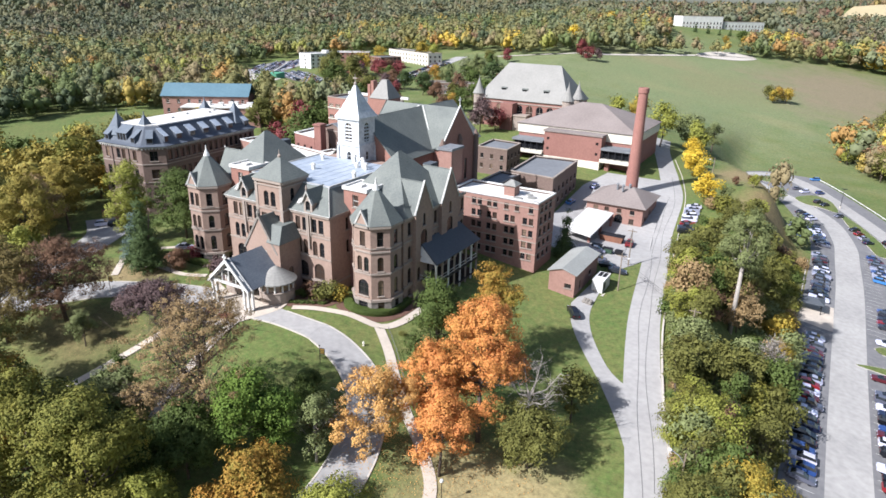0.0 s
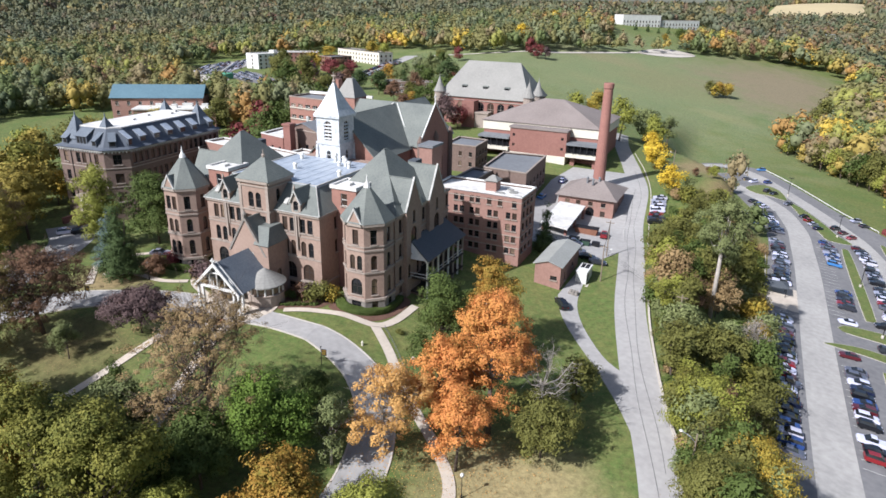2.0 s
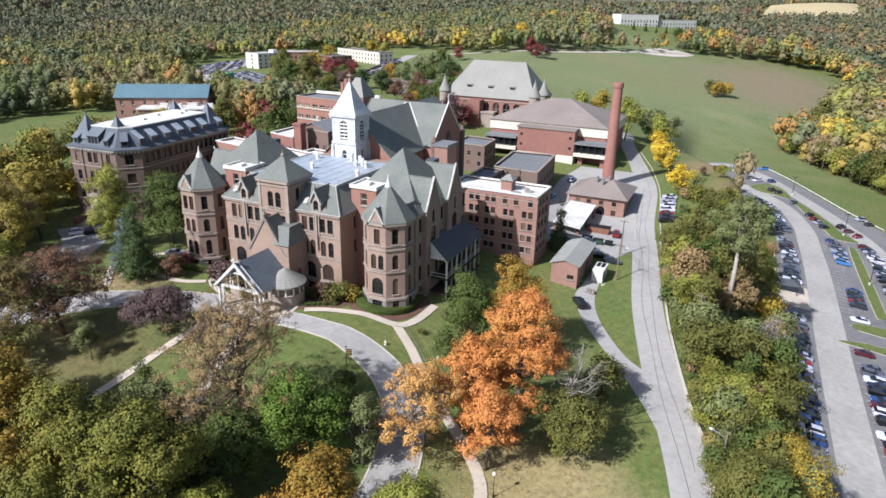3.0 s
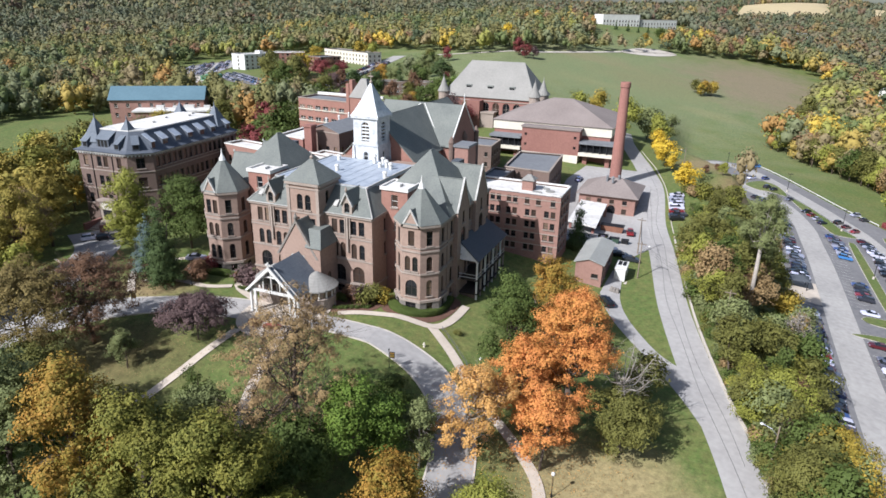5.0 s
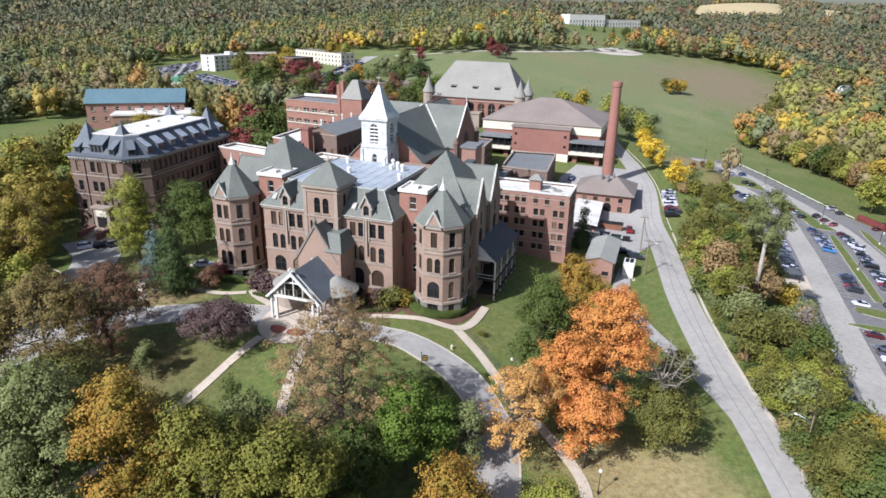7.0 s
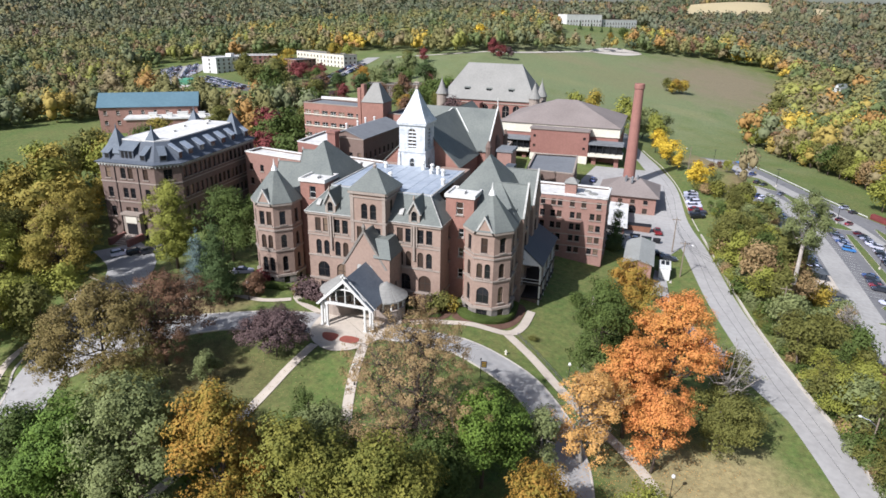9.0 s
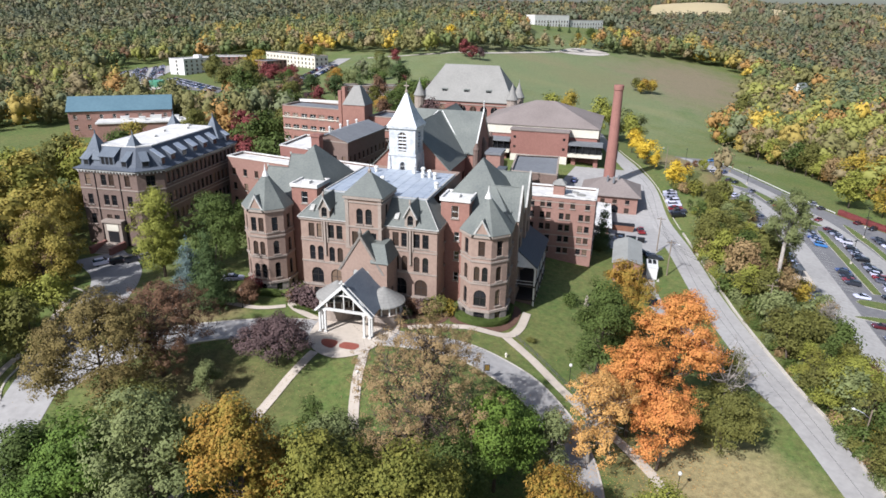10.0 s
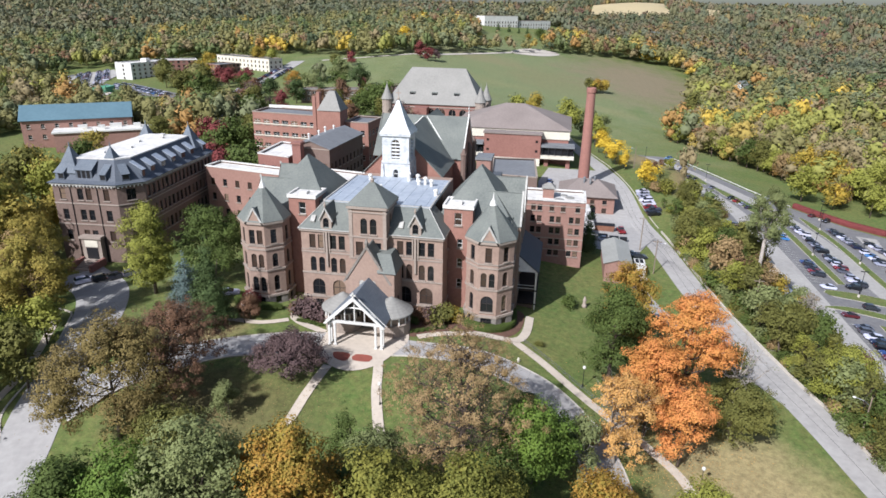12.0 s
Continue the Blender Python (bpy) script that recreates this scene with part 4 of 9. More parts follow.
# corner turrets
def turret(cx, cy, top, pair):
    """Octagonal corner turret with a gablet over its front face."""
    t, flat = Shape(), 9.3
    o = octagon(cx, cy, flat)
    n = 8
    for i in range(n):
        p0, p1 = o[i], o[(i + 1) % n]
        mid = ((p0[0] + p1[0]) / 2 - cx, (p0[1] + p1[1]) / 2 - cy)
        L = math.hypot(p1[0] - p0[0], p1[1] - p0[1])
        ops = []
        if mid[1] < 1.0 or abs(mid[0]) > 3.5:
            front = mid[1] < -4
            wide = 1.15
            ops = [(L / 2, 2.0, 2.5 if front else 1.2, 3.4, True)] if not (front and pair) else [(L / 2 - 0.85, 2.0, 1.2, 3.2, True), (L / 2 + 0.85, 2.0, 1.2, 3.2, True)]
            ops += [(L / 2 - 0.8, 7.3, wide, 3.0, True), (L / 2 + 0.8, 7.3, wide, 3.0, True)] if front else [(L / 2, 7.3, 1.25, 3.0, True)]
            if front and pair:
                ops += [(L / 2 - 0.85, 12.5, 1.2, 3.0, False), (L / 2 + 0.85, 12.5, 1.2, 3.0, False)]
            else:
                ops += [(L / 2, 12.5, 1.3, 3.0, False)]
        wall(t, hall, p0, p1, 1.0, top, ops)
        b0 = octagon(cx, cy, flat + 0.5)
        wall(rough, hall, b0[i], b0[(i + 1) % n], Z0, 1.0, [(L / 2 + 0.1, -0.9, 2.2 if mid[1] < -4 else 1.3, 1.6, False)] if ops else [], sill=False)
        for z, h, p in ((top - 0.45, 0.6, 0.4), (11.2, 0.35, 0.2), (12.0, 0.25, 0.15), (6.6, 0.35, 0.22), (0.8, 0.5, 0.42)):
            band(stone, p0, p1, z, h, p)
    part("turret", t, BRICK_TAN, hall, "octagonal tan brick corner turret")
    e = octagon(cx, cy, flat + 0.9)
    apex = (cx, cy, top + 7.0)
    for i in range(n):
        roofs.slab([(*e[i], top + 0.1), (*e[(i + 1) % n], top + 0.1), apex], 0.2)
    wtop = Shape()
    wtop.turned(cx, cy, [(0.75, top + 6.1), (0.5, top + 6.8), (0.28, top + 7.2), (0.2, top + 7.5), (0.05, top + 8.6)], 8)
    part("finial", wtop, WHITE_PAINT, hall, "white metal finial")
    # gablet on the front face
    yf = cy - flat / 2 - 0.25
    g = Shape()
    h = 1.75
    g.solid([(cx - h, yf, top - 0.4), (cx + h, yf, top - 0.4), (cx, yf, top + 2.9)], [(cx - h, yf + 2.2, top - 0.4), (cx + h, yf + 2.2, top - 0.4), (cx, yf + 2.2, top + 2.9)])
    part("gablet", g, BRICK_TAN, hall, "small brick gable on a turret")
    for sx in (-1, 1):
        roofs.slab([(cx, yf + 0.2, top + 3.0), (cx + sx * (h + 0.2), yf + 0.2, top - 0.5), (cx + sx * (h + 0.2), yf + 2.6, top - 0.5), (cx, yf + 3.4, top + 3.0)], 0.15)
        cope = [(cx, top + 3.3), (cx + sx * (h + 0.35), top - 0.45), (cx + sx * (h - 0.05), top - 0.45), (cx, top + 2.6)]
        copes.solid([(x, yf - 0.15, z) for x, z in cope], [(x, yf + 0.3, z) for x, z in cope])


turret(CX + 23.9, 3.8, 16.7, False)
turret(CX - 23.9, 3.5, 17.2, True)

# wings behind the turrets
def wing(sx):
    """Side wing with cross gables, hipped slate roof."""
    xo, xi = CX + sx * 28.2, CX + sx * 11.0
    w = Shape()
    y0, y1 = 7.0, 32.0
    p0, p1 = ((xo, y0), (xo, y1)) if sx > 0 else ((xo, y1), (xo, y0))
    ops = []
    for c in (2.2, 7.2, 12.4, 17.5, 21.2, 24.2):
        u = c if sx > 0 else 25 - c
        ops += [(u, 2.0, 1.3, 3.3, True), (u, 7.3, 1.2, 2.9, True), (u, 12.5, 1.2, 2.8, False), (u, -0.9, 1.3, 1.5, False)]
    wall(w, hall, p0, p1, Z0 - 2, 16.4, ops)
    q0, q1 = ((xo, y1), (xi, y1)) if sx > 0 else ((xi, y1), (xo, y1))
    wall(w, hall, q0, q1, Z0, 16.4, [])
    f0, f1 = sorted((xo, CX + sx * 18.6))
    wall(w, hall, (f0, y0), (f1, y0), Z0, 16.4, [])
    for z, h, p in ((16.0, 0.55, 0.4), (11.2, 0.3, 0.15), (6.6, 0.3, 0.18), (1.3, 0.4, 0.3)):
        band(stone, p0, p1, z, h, p)
    # cross gables on the outer side
    for yc, half, hi in ((13.4, 3.2, 22.8), (24.2, 3.6, 23.4)):
        xg = xo + sx * 0.9
        a, b = ((xg, yc - half), (xg, yc + half)) if sx > 0 else ((xg, yc + half), (xg, yc - half))
        wall(w, hall, a, b, Z0 - 2, 17.0, [(half, 7.3, 2.6, 5.6, True), (half - 1.9, 2.0, 1.2, 3.0, True), (half + 1.9, 2.0, 1.2, 3.0, True), (half, 13.8, 1.1, 2.6, True)])
        w.poly([(*a, 17.0), (*b, 17.0), (xg, yc, hi)])
        for e in (-1, 1):
            w.poly([(xg, yc + e * half, Z0 - 2), (xo, yc + e * half, Z0 - 2), (xo, yc + e * half, 17.0), (xg, yc + e * half, 17.0)])
            roofs.slab([(xg - sx * 0.2, yc, hi + 0.2), (xg - sx * 0.2, yc + e * (half + 0.3), 16.6), (xo - sx * 3.0, yc + e * (half + 0.3), 16.6), (xo - sx * 6.4, yc, hi + 0.2)], 0.2)
            cp = [(yc, hi + 0.6), (yc + e * (half + 0.4), 16.7), (yc + e * (half + 0.05), 16.6), (yc, hi + 0.1)]
            if sx > 0 or e > 0:
                copes.solid([(xg - sx * 0.25, y, z) for y, z in cp], [(xg + sx * 0.15, y, z) for y, z in cp])
    part("wing_wall", w, BRICK_TAN, hall, "tan brick side wing with tall gables")
    a, b = sorted((xo, xi))
    hip(roofs, a, y0 + 0.5, b, y1 - 3, 16.5, 27.4, 1.2, "y", 0.4)


wing(1)
wing(-1)
parts("gable_coping", copes, COPING, hall, "pale weathered gable coping")
dk = Shape()
for sx in (-1, 1):
    dk.box(CX + sx * 22.2 - 1, 25.2, 19.5, CX + sx * 22.2 + 1, 28.2, 23.6)
body.box(CX - 11, 20, Z0, CX + 11, 33, 20.2)
parts("dormer", dk, SLATE_DARK, hall, "slate-clad roof dormers")
parts("front_wall", body, BRICK_TAN, hall, "tan brick front wall")
parts("stone_trim", stone, STONE, hall)
flash.box(TX0 - 0.55, 0.1, 16.3, TX0 - 0.02, 0.6, 20.6)
for sx in (-1, 1):
    flash.box(CX + sx * 11.2 - 0.15, 5.0, 20.95, CX + sx * 11.2 + 0.15, 27.5, 21.15)
flash.box(CX - 11.2, 4.9, 20.95, CX + 11.2, 5.15, 21.1)
parts("flashing", flash, COPING, hall, "pale metal roof flashing")
parts("rough_stone", rough, STONE_GREY, hall, "rough grey stone")
parts("slate_slope", roofs, SLATE, hall)

# two-storey veranda on the east side
ver = thing("veranda", "two-storey veranda with dark slate lean-to roof and white posts", "veranda", (29, 21, -3))
vx0, vx1, vy0, vy1 = CX + 28.3, CX + 33.0, 12.0, 30.5
s = Shape()
s.slab([(vx1 + 0.5, vy0 - 0.5, 6.3), (vx1 + 0.5, vy1 + 0.5, 6.3), (vx0, vy1 - 0.5, 10.0), (vx0, vy0 + 1.0, 10.0)], 0.25)
part("roof", s, SLATE_DARK, ver, "dark slate lean-to roof")
s = Shape()
s.solid([(vx0, vy0 - 0.1, 6.1), (vx1 + 0.3, vy0 - 0.1, 6.1), (vx0, vy0 + 0.9, 9.7)], [(vx0, vy0 + 0.1, 6.1), (vx1 + 0.3, vy0 + 0.1, 6.1), (vx0, vy0 + 1.1, 9.7)])
part("end_gable", s, WHITE_PAINT, ver, "white boarded end gable")
s = Shape()
s.box(vx0, vy0, 1.6, vx1 + 0.2, vy1, 1.95)
s.box(vx0, vy0, -1.5, vx1 + 0.2, vy1, -1.2)
part("floor", s, DARK_TRIM, ver)
s = Shape()
for q in ((vx0, vy0, vx1, vy0 + 0.08), (vx1 - 0.08, vy0, vx1, vy1)):
    for z in (2.2, 2.9):
        s.box(q[0], q[1], z, q[2], q[3], z + 0.1)
part("rail", s, WHITE_PAINT, ver)
for k in range(8):
    y = vy0 + 0.2 + k * (vy1 - vy0 - 0.4) / 7
    s = Shape()
    s.box(vx1 - 0.28, y - 0.17, -4.6, vx1 + 0.06, y + 0.17, 6.2)
    s.box(vx1 - 0.4, y - 0.28, 5.7, vx1 + 0.16, y + 0.28, 6.1)
    part("post", s, WHITE_PAINT if k % 2 == 0 else STONE, ver)
s = Shape()
s.box(vx0, vy0 + 0.4, -5.0, vx1 - 0.6, vy1 - 0.3, -1.4)
part("base", s, BRICK_BROWN, ver)

# entrance canopy
can = thing("entrance_canopy", "white timber gabled entrance canopy with a slate roof", "canopy", (-0.5, -11, -1))
KX, KH, KY = -0.4, 5.0, -14.8
s = Shape()
for sx in (-1, 1):
    s.slab([(KX, KY - 0.6, 9.3), (KX + sx * (KH + 0.7), KY - 0.6, 3.8), (KX + sx * (KH + 0.7), -5.6, 3.8), (KX, -5.6, 9.3)], 0.2)
part("roof", s, SLATE_SPIRE, can, "blue-grey slate gable roof")
s = Shape()
for sx in (-1, 1):
    for y in (KY - 0.62, KY + 0.4):
        c = [(KX, 9.5), (KX + sx * (KH + 0.9), 3.75), (KX + sx * (KH + 0.4), 3.65), (KX, 8.7)]
        s.solid([(x, y - 0.12, z) for x, z in c], [(x, y + 0.12, z) for x, z in c])
    s.tube((KX + sx * 1.9, KY, 4.5), (KX + sx * 1.9, KY, 7.0), 0.13, 0.13, 6)
    pts = [(KX + sx * 4.3 * math.cos(a), KY, 4.2 + 2.9 * math.sin(a)) for a in np.linspace(0, math.pi / 2, 8)]
    for p, q in zip(pts, pts[1:]):
        s.tube(p, q, 0.16, 0.16, 6)
s.box(KX - KH, KY - 0.2, 3.8, KX + KH, KY + 0.2, 4.25)
s.tube((KX, KY, 4.2), (KX, KY, 9.0), 0.15, 0.15, 6)
s.box(KX - 0.14, KY - 0.75, 9.3, KX + 0.14, KY - 0.5, 10.4)
s.box(KX - 0.5, KY - 0.75, 9.75, KX + 0.5, KY - 0.5, 10.0)
for sx in (-1, 1):
    s.box(KX + sx * KH - 0.2, KY, 3.8, KX + sx * KH + 0.2, -5.6, 4.2)
part("gable_truss", s, WHITE_PAINT, can, "white timber gable truss with arched braces")
for sx in (-1, 1):
    for dx, dy in ((0, 0), (-sx * 1.1, 0), (0, 1.1), (0, 8.4)):
        s = Shape()
        x, y = KX + sx * KH + dx, KY + dy
        s.box(x - 0.19, y - 0.19, -1.2, x + 0.19, y + 0.19, 3.9)
        s.box(x - 0.3, y - 0.3, -1.2, x + 0.3, y + 0.3, -0.6)
        s.box(x - 0.27, y - 0.27, 3.5, x + 0.27, y + 0.27, 3.8)
        part("column", s, WHITE_PAINT, can)
for sx in (-1, 1):
    cx, cy, r = KX + sx * 4.9, -7.0, 3.6
    s = Shape()
    s.turned(cx, cy, [(r, -1.6), (r, 1.5), (r + 0.15, 1.6), (r - 0.1, 1.7)], 20)
    part("bay_wall", s, STONE, can, "round stone bay wall")
    s = Shape()
    s.turned(cx, cy, [(r - 0.35, 1.6), (r - 0.35, 3.5)], 20)
    part("bay_glazing", s, GLASS, can, "dark band of bay windows")
    for k in range(14):
        a = 2 * math.pi * k / 14
        q = Shape()
        q.box(cx + (r - 0.2) * math.cos(a) - 0.12, cy + (r - 0.2) * math.sin(a) - 0.12, 1.6, cx + (r - 0.2) * math.cos(a) + 0.12, cy + (r - 0.2) * math.sin(a) + 0.12, 3.6)
        part("bay_post", q, WHITE_PAINT, can)
    s = Shape()
    s.turned(cx, cy, [(r + 0.6, 3.4), (r + 0.6, 3.65), (0.3, 6.3)], 20)
    part("bay_roof", s, SLATE_PALE, can, "conical pale slate roof")

# ---- chapel and steeple ----
cha = thing("chapel", "orange-red brick chapel with steep slate roofs", "chapel", (-3, 55, -1))
w, r = Shape(), Shape()
NX, NH = -3.6, 9.6
wall(w, cha, (NX + NH, 34), (NX + NH, 78), -4, 20.5, row(44, 7, 9, 2.0, 7.5, True))
wall(w, cha, (NX - NH, 78), (NX - NH, 34), -4, 20.5, row(44, 7, 9, 2.0, 7.5, True))
for y, dy in ((34.0, -1), (78.0, 1)):
    p0, p1 = ((NX - NH, y), (NX + NH, y)) if dy < 0 else ((NX + NH, y), (NX - NH, y))
    wall(w, cha, p0, p1, -4, 20.5)
    w.poly([(*p0, 20.5), (*p1, 20.5), (NX, y, 29.9)])
for sx in (-1, 1):
    r.slab([(NX, 33.6, 30.2), (NX + sx * (NH + 0.6), 33.6, 20.0), (NX + sx * (NH + 0.6), 78.4, 20.0), (NX, 78.4, 30.2)])
TY, TH, TXE = 61.0, 9.4, 8.6
wall(w, cha, (TXE, TY - TH), (TXE, TY + TH), -4, 21.0, [(TH, 10, 3.2, 8.5, True), (TH - 4.4, 10, 1.5, 6, True), (TH + 4.4, 10, 1.5, 6, True)])
w.poly([(TXE, TY - TH, 21.0), (TXE, TY + TH, 21.0), (TXE, TY, 31.0)])
wall(w, cha, (NX + NH, TY - TH), (TXE, TY - TH), -4, 21.0)
wall(w, cha, (TXE, TY + TH), (NX + NH, TY + TH), -4, 21.0)
tw0 = NX - (TXE - NX)
wall(w, cha, (tw0, TY + TH), (tw0, TY - TH), -4, 21.0, [(TH, 10, 3.2, 8.5, True)])
w.poly([(tw0, TY - TH, 21.0), (tw0, TY + TH, 21.0), (tw0, TY, 31.0)])
for e in (-1, 1):
    r.slab([(tw0 - 0.3, TY, 30.6), (tw0 - 0.3, TY + e * (TH + 0.5), 20.6), (TXE - 0.2, TY + e * (TH + 0.5), 20.6), (TXE - 0.2, TY, 30.6)])
part("wall", w, BRICK_ORANGE, cha, "orange-red brick walls")
part("roof", r, SLATE, cha, "grey slate cross roof")
s = Shape()
for e in (-1, 1):
    cp = [(TY, 31.4), (TY + e * (TH + 0.45), 21.2), (TY + e * (TH + 0.1), 21.0), (TY, 31.0)]
    s.solid([(TXE - 0.1, y, z) for y, z in cp], [(TXE + 0.2, y, z) for y, z in cp])
s.tube((TXE, TY, 31.2), (TXE, TY, 33.6), 0.14, 0.1, 6)
s.box(TXE - 0.1, TY - 0.55, 32.7, TXE + 0.1, TY + 0.55, 32.95)
for sx in (-1, 1):
    s.tube((NX + sx * 0.6, TY - TH * 0.06, 30.3), (NX + sx * NH, TY - TH, 20.6), 0.16, 0.16, 4)
part("flashing", s, WHITE_PAINT, cha, "white roof flashings, gable coping and cross")
s = Shape()
for k in range(3):
    s.turned(TXE + 0.3, TY - TH + (0, 9.4, 18.8)[k], [(0.8, -4), (0.8, 21.5), (0.9, 22), (0.2, 23.6)], 8)
part("buttress", s, BRICK_BROWN, cha)
blk = thing("stack_tower", "square brick tower with a flat dark cap behind the east wing", "tower", (15.3, 44.8, 10))
s = Shape()
for p0, p1 in (((13.6, 42.0), (17.2, 42.0)), ((17.2, 42.0), (17.2, 47.6)), ((17.2, 47.6), (13.6, 47.6)), ((13.6, 47.6), (13.6, 42.0))):
    wall(s, blk, p0, p1, -4, 23.0)
part("wall", s, BRICK_RED, blk)
s = Shape()
s.box(13.3, 41.7, 23.0, 17.5, 47.9, 23.6)
part("cap", s, ROOF_GREY, blk)

ste = thing("steeple", "white louvred steeple with a pyramidal cap and cross", "steeple", (-3.5, 31, 18))
SX, SY, SH = -3.6, 31.0, 3.2
s = Shape()
for p0, p1 in (((SX - SH, SY - SH), (SX + SH, SY - SH)), ((SX + SH, SY - SH), (SX + SH, SY + SH)), ((SX + SH, SY + SH), (SX - SH, SY + SH)), ((SX - SH, SY + SH), (SX - SH, SY - SH))):
    wall(s, ste, p0, p1, 18.0, 31.2, [(SH, 25.1, 2.1, 4.7, True), (SH, 20.6, 1.2, 2.2, True)], WHITE_PAINT, sill=False)
for x in (-1, 1):
    for y in (-1, 1):
        s.solid([(SX + x * SH + a, SY + y * SH + b, 18) for a, b in ((-0.5, -0.5), (0.5, -0.5), (0.5, 0.5), (-0.5, 0.5))], [(SX + x * SH + a * 0.5, SY + y * SH + b * 0.5, 24) for a, b in ((-0.5, -0.5), (0.5, -0.5), (0.5, 0.5), (-0.5, 0.5))])
part("shaft", s, STEEPLE_WHITE, ste)
for z, p in ((24.2, 0.2), (30.6, 0.45)):
    s = Shape()
    s.box(SX - SH - p, SY - SH - p, z, SX + SH + p, SY + SH + p, z + 0.5)
    part("cornice", s, STEEPLE_WHITE, ste)
for fx, fy in ((0, -1), (1, 0), (-1, 0)):
    for k in range(5):
        z = 25.5 + k * 0.82
        s = Shape()
        if fy:
            s.solid([(SX - 0.98, SY - SH - 0.1, z), (SX + 0.98, SY - SH - 0.1, z), (SX + 0.98, SY - SH + 0.3, z + 0.25), (SX - 0.98, SY - SH + 0.3, z + 0.25)], [(SX - 0.98, SY - SH - 0.1, z + 0.08), (SX + 0.98, SY - SH - 0.1, z + 0.08), (SX + 0.98, SY - SH + 0.3, z + 0.33), (SX - 0.98, SY - SH + 0.3, z + 0.33)])
        else:
            x = SX + fx * SH
            s.solid([(x + fx * 0.1, SY - 0.98, z), (x + fx * 0.1, SY + 0.98, z), (x - fx * 0.3, SY + 0.98, z + 0.25), (x - fx * 0.3, SY - 0.98, z + 0.25)], [(x + fx * 0.1, SY - 0.98, z + 0.08), (x + fx * 0.1, SY + 0.98, z + 0.08), (x - fx * 0.3, SY + 0.98, z + 0.33), (x - fx * 0.3, SY - 0.98, z + 0.33)])
        part("louvre", s, STEEPLE_WHITE, ste)
s = Shape()
rows_ = [(SH + 0.55, 31.1), (2.75, 32.7), (1.8, 34.6), (0.85, 36.9), (0.25, 38.4)]
for (a, z0), (b, z1) in zip(rows_, rows_[1:]):
    s.solid([(SX + i * a, SY + j * a, z0) for i, j in ((-1, -1), (1, -1), (1, 1), (-1, 1))], [(SX + i * b, SY + j * b, z1) for i, j in ((-1, -1), (1, -1), (1, 1), (-1, 1))])
part("cap", s, STEEPLE_WHITE, ste)
s = Shape()
s.turned(SX, SY, [(0.3, 38.4), (0.38, 38.8), (0.1, 39.2), (0.07, 40.9)], 8)
s.box(SX - 0.6, SY - 0.08, 39.9, SX + 0.6, SY + 0.08, 40.15)
part("cross", s, STONE, ste)


# ---- plain blocks ----
def block(name, label, plan, z0, z1, brick, roof, floors, bays, parapet=0.5, win=(1.2, 1.6), group="", m=None, first=1.2, storey=3.0, trim=None, faces=(0, 1, 2, 3), skip=(), category="building", rooflabel=""):
    """Flat-roofed building on a four-cornered plan, counter-clockwise from its south-west corner."""
    at = (sum(p[0] for p in plan) / 4, sum(p[1] for p in plan) / 4, z0)
    ob = thing(name, label, category, at, group)
    s = Shape()
    for i in range(4):
        if i in skip:
            continue
        p0, p1 = plan[i], plan[(i + 1) % 4]
        L = math.dist(p0, p1)
        n = bays[i % len(bays)] if i in faces else 0
        ops = [(u, z0 + first + f * storey, win[0], win[1], False) for f in range(floors) for u, *_ in (row(L, n, 0, 1, 1) if n else [])]
        wall(s, ob, p0, p1, z0 - 3, z1, ops, trim or DARK_TRIM)
    part("wall", s, brick, ob)
    c = Vector((at[0], at[1]))
    inner = [tuple(c + (Vector(p) - c) * 0.97) for p in plan]
    s = Shape()
    s.prism(inner, z1 - 0.8, z1 - parapet)
    part("roof", s, roof, ob, rooflabel)
    s = Shape()
    for i in range(4):
        band(s, plan[i], plan[(i + 1) % 4], z1 - 0.1, 0.3, 0.15, 0.45)
    part("coping", s, STONE if roof is not ROOF_WHITE else ROOF_WHITE, ob)
    return ob


annex = block("annex", "five-storey red-tan brick annex with a white flat roof", [(18, 41.2), (41.4, 41.2), (41.4, 52), (18, 52)], -2.0, 13.9, BRICK_RED, ROOF_WHITE, 0, (0, 0, 0, 0), skip=(0, 1), rooflabel="white membrane roof")
wl = Shape()
ops = [(u, -0.6 + 2.95 * f, 1.15, 1.6, False) for f in range(5) for u in ((6.4, 8.0, 10.6, 12.2, 15.4, 17.0, 20.2, 21.8) if f < 4 else (6.4, 8.0, 10.6, 12.2, 15.2, 18.0, 21.6))]
wall(wl, annex, (18, 41.2), (41.4, 41.2), -5, 13.6, ops, DARK_TRIM)
ops = [(u, -0.6 + 2.95 * f, 1.5, 1.8, False) for f in range(5) for u in (2.2, 5.0, 7.8)]
wall(wl, annex, (41.4, 41.2), (41.4, 52), -5, 13.6, ops, DARK_TRIM)
part("outer_wall", wl, BRICK_RED, annex)
s = Shape()
for z in (3.9, 12.4, 0.9):
    band(s, (18, 41.2), (41.4, 41.2), z, 0.22, 0.08)
    band(s, (41.4, 41.2), (41.4, 52), z, 0.22, 0.08)
part("stone_band", s, STONE, annex)
s = Shape()
s.box(30.6, 45, 13.2, 33.4, 48, 16.0)
part("penthouse", s, BRICK_RED, annex, "small brick roof house")
s = Shape()
hip(s, 30.6, 45, 33.4, 48, 16.0, 17.2, 0.8, "x", 0.35)
part("penthouse_roof", s, SLATE_PALE, annex)
s = Shape()
for x, y, r in ((28.5, 43, 0.9), (34.8, 44, 1.3), (37.5, 46.5, 1.2), (39.5, 43, 1.0), (30, 42.2, 0.8), (36, 48.5, 0.9)):
    s.turned(x, y, [(r, 13.35), (r, 13.55), (r * 0.8, 13.62)], 12)
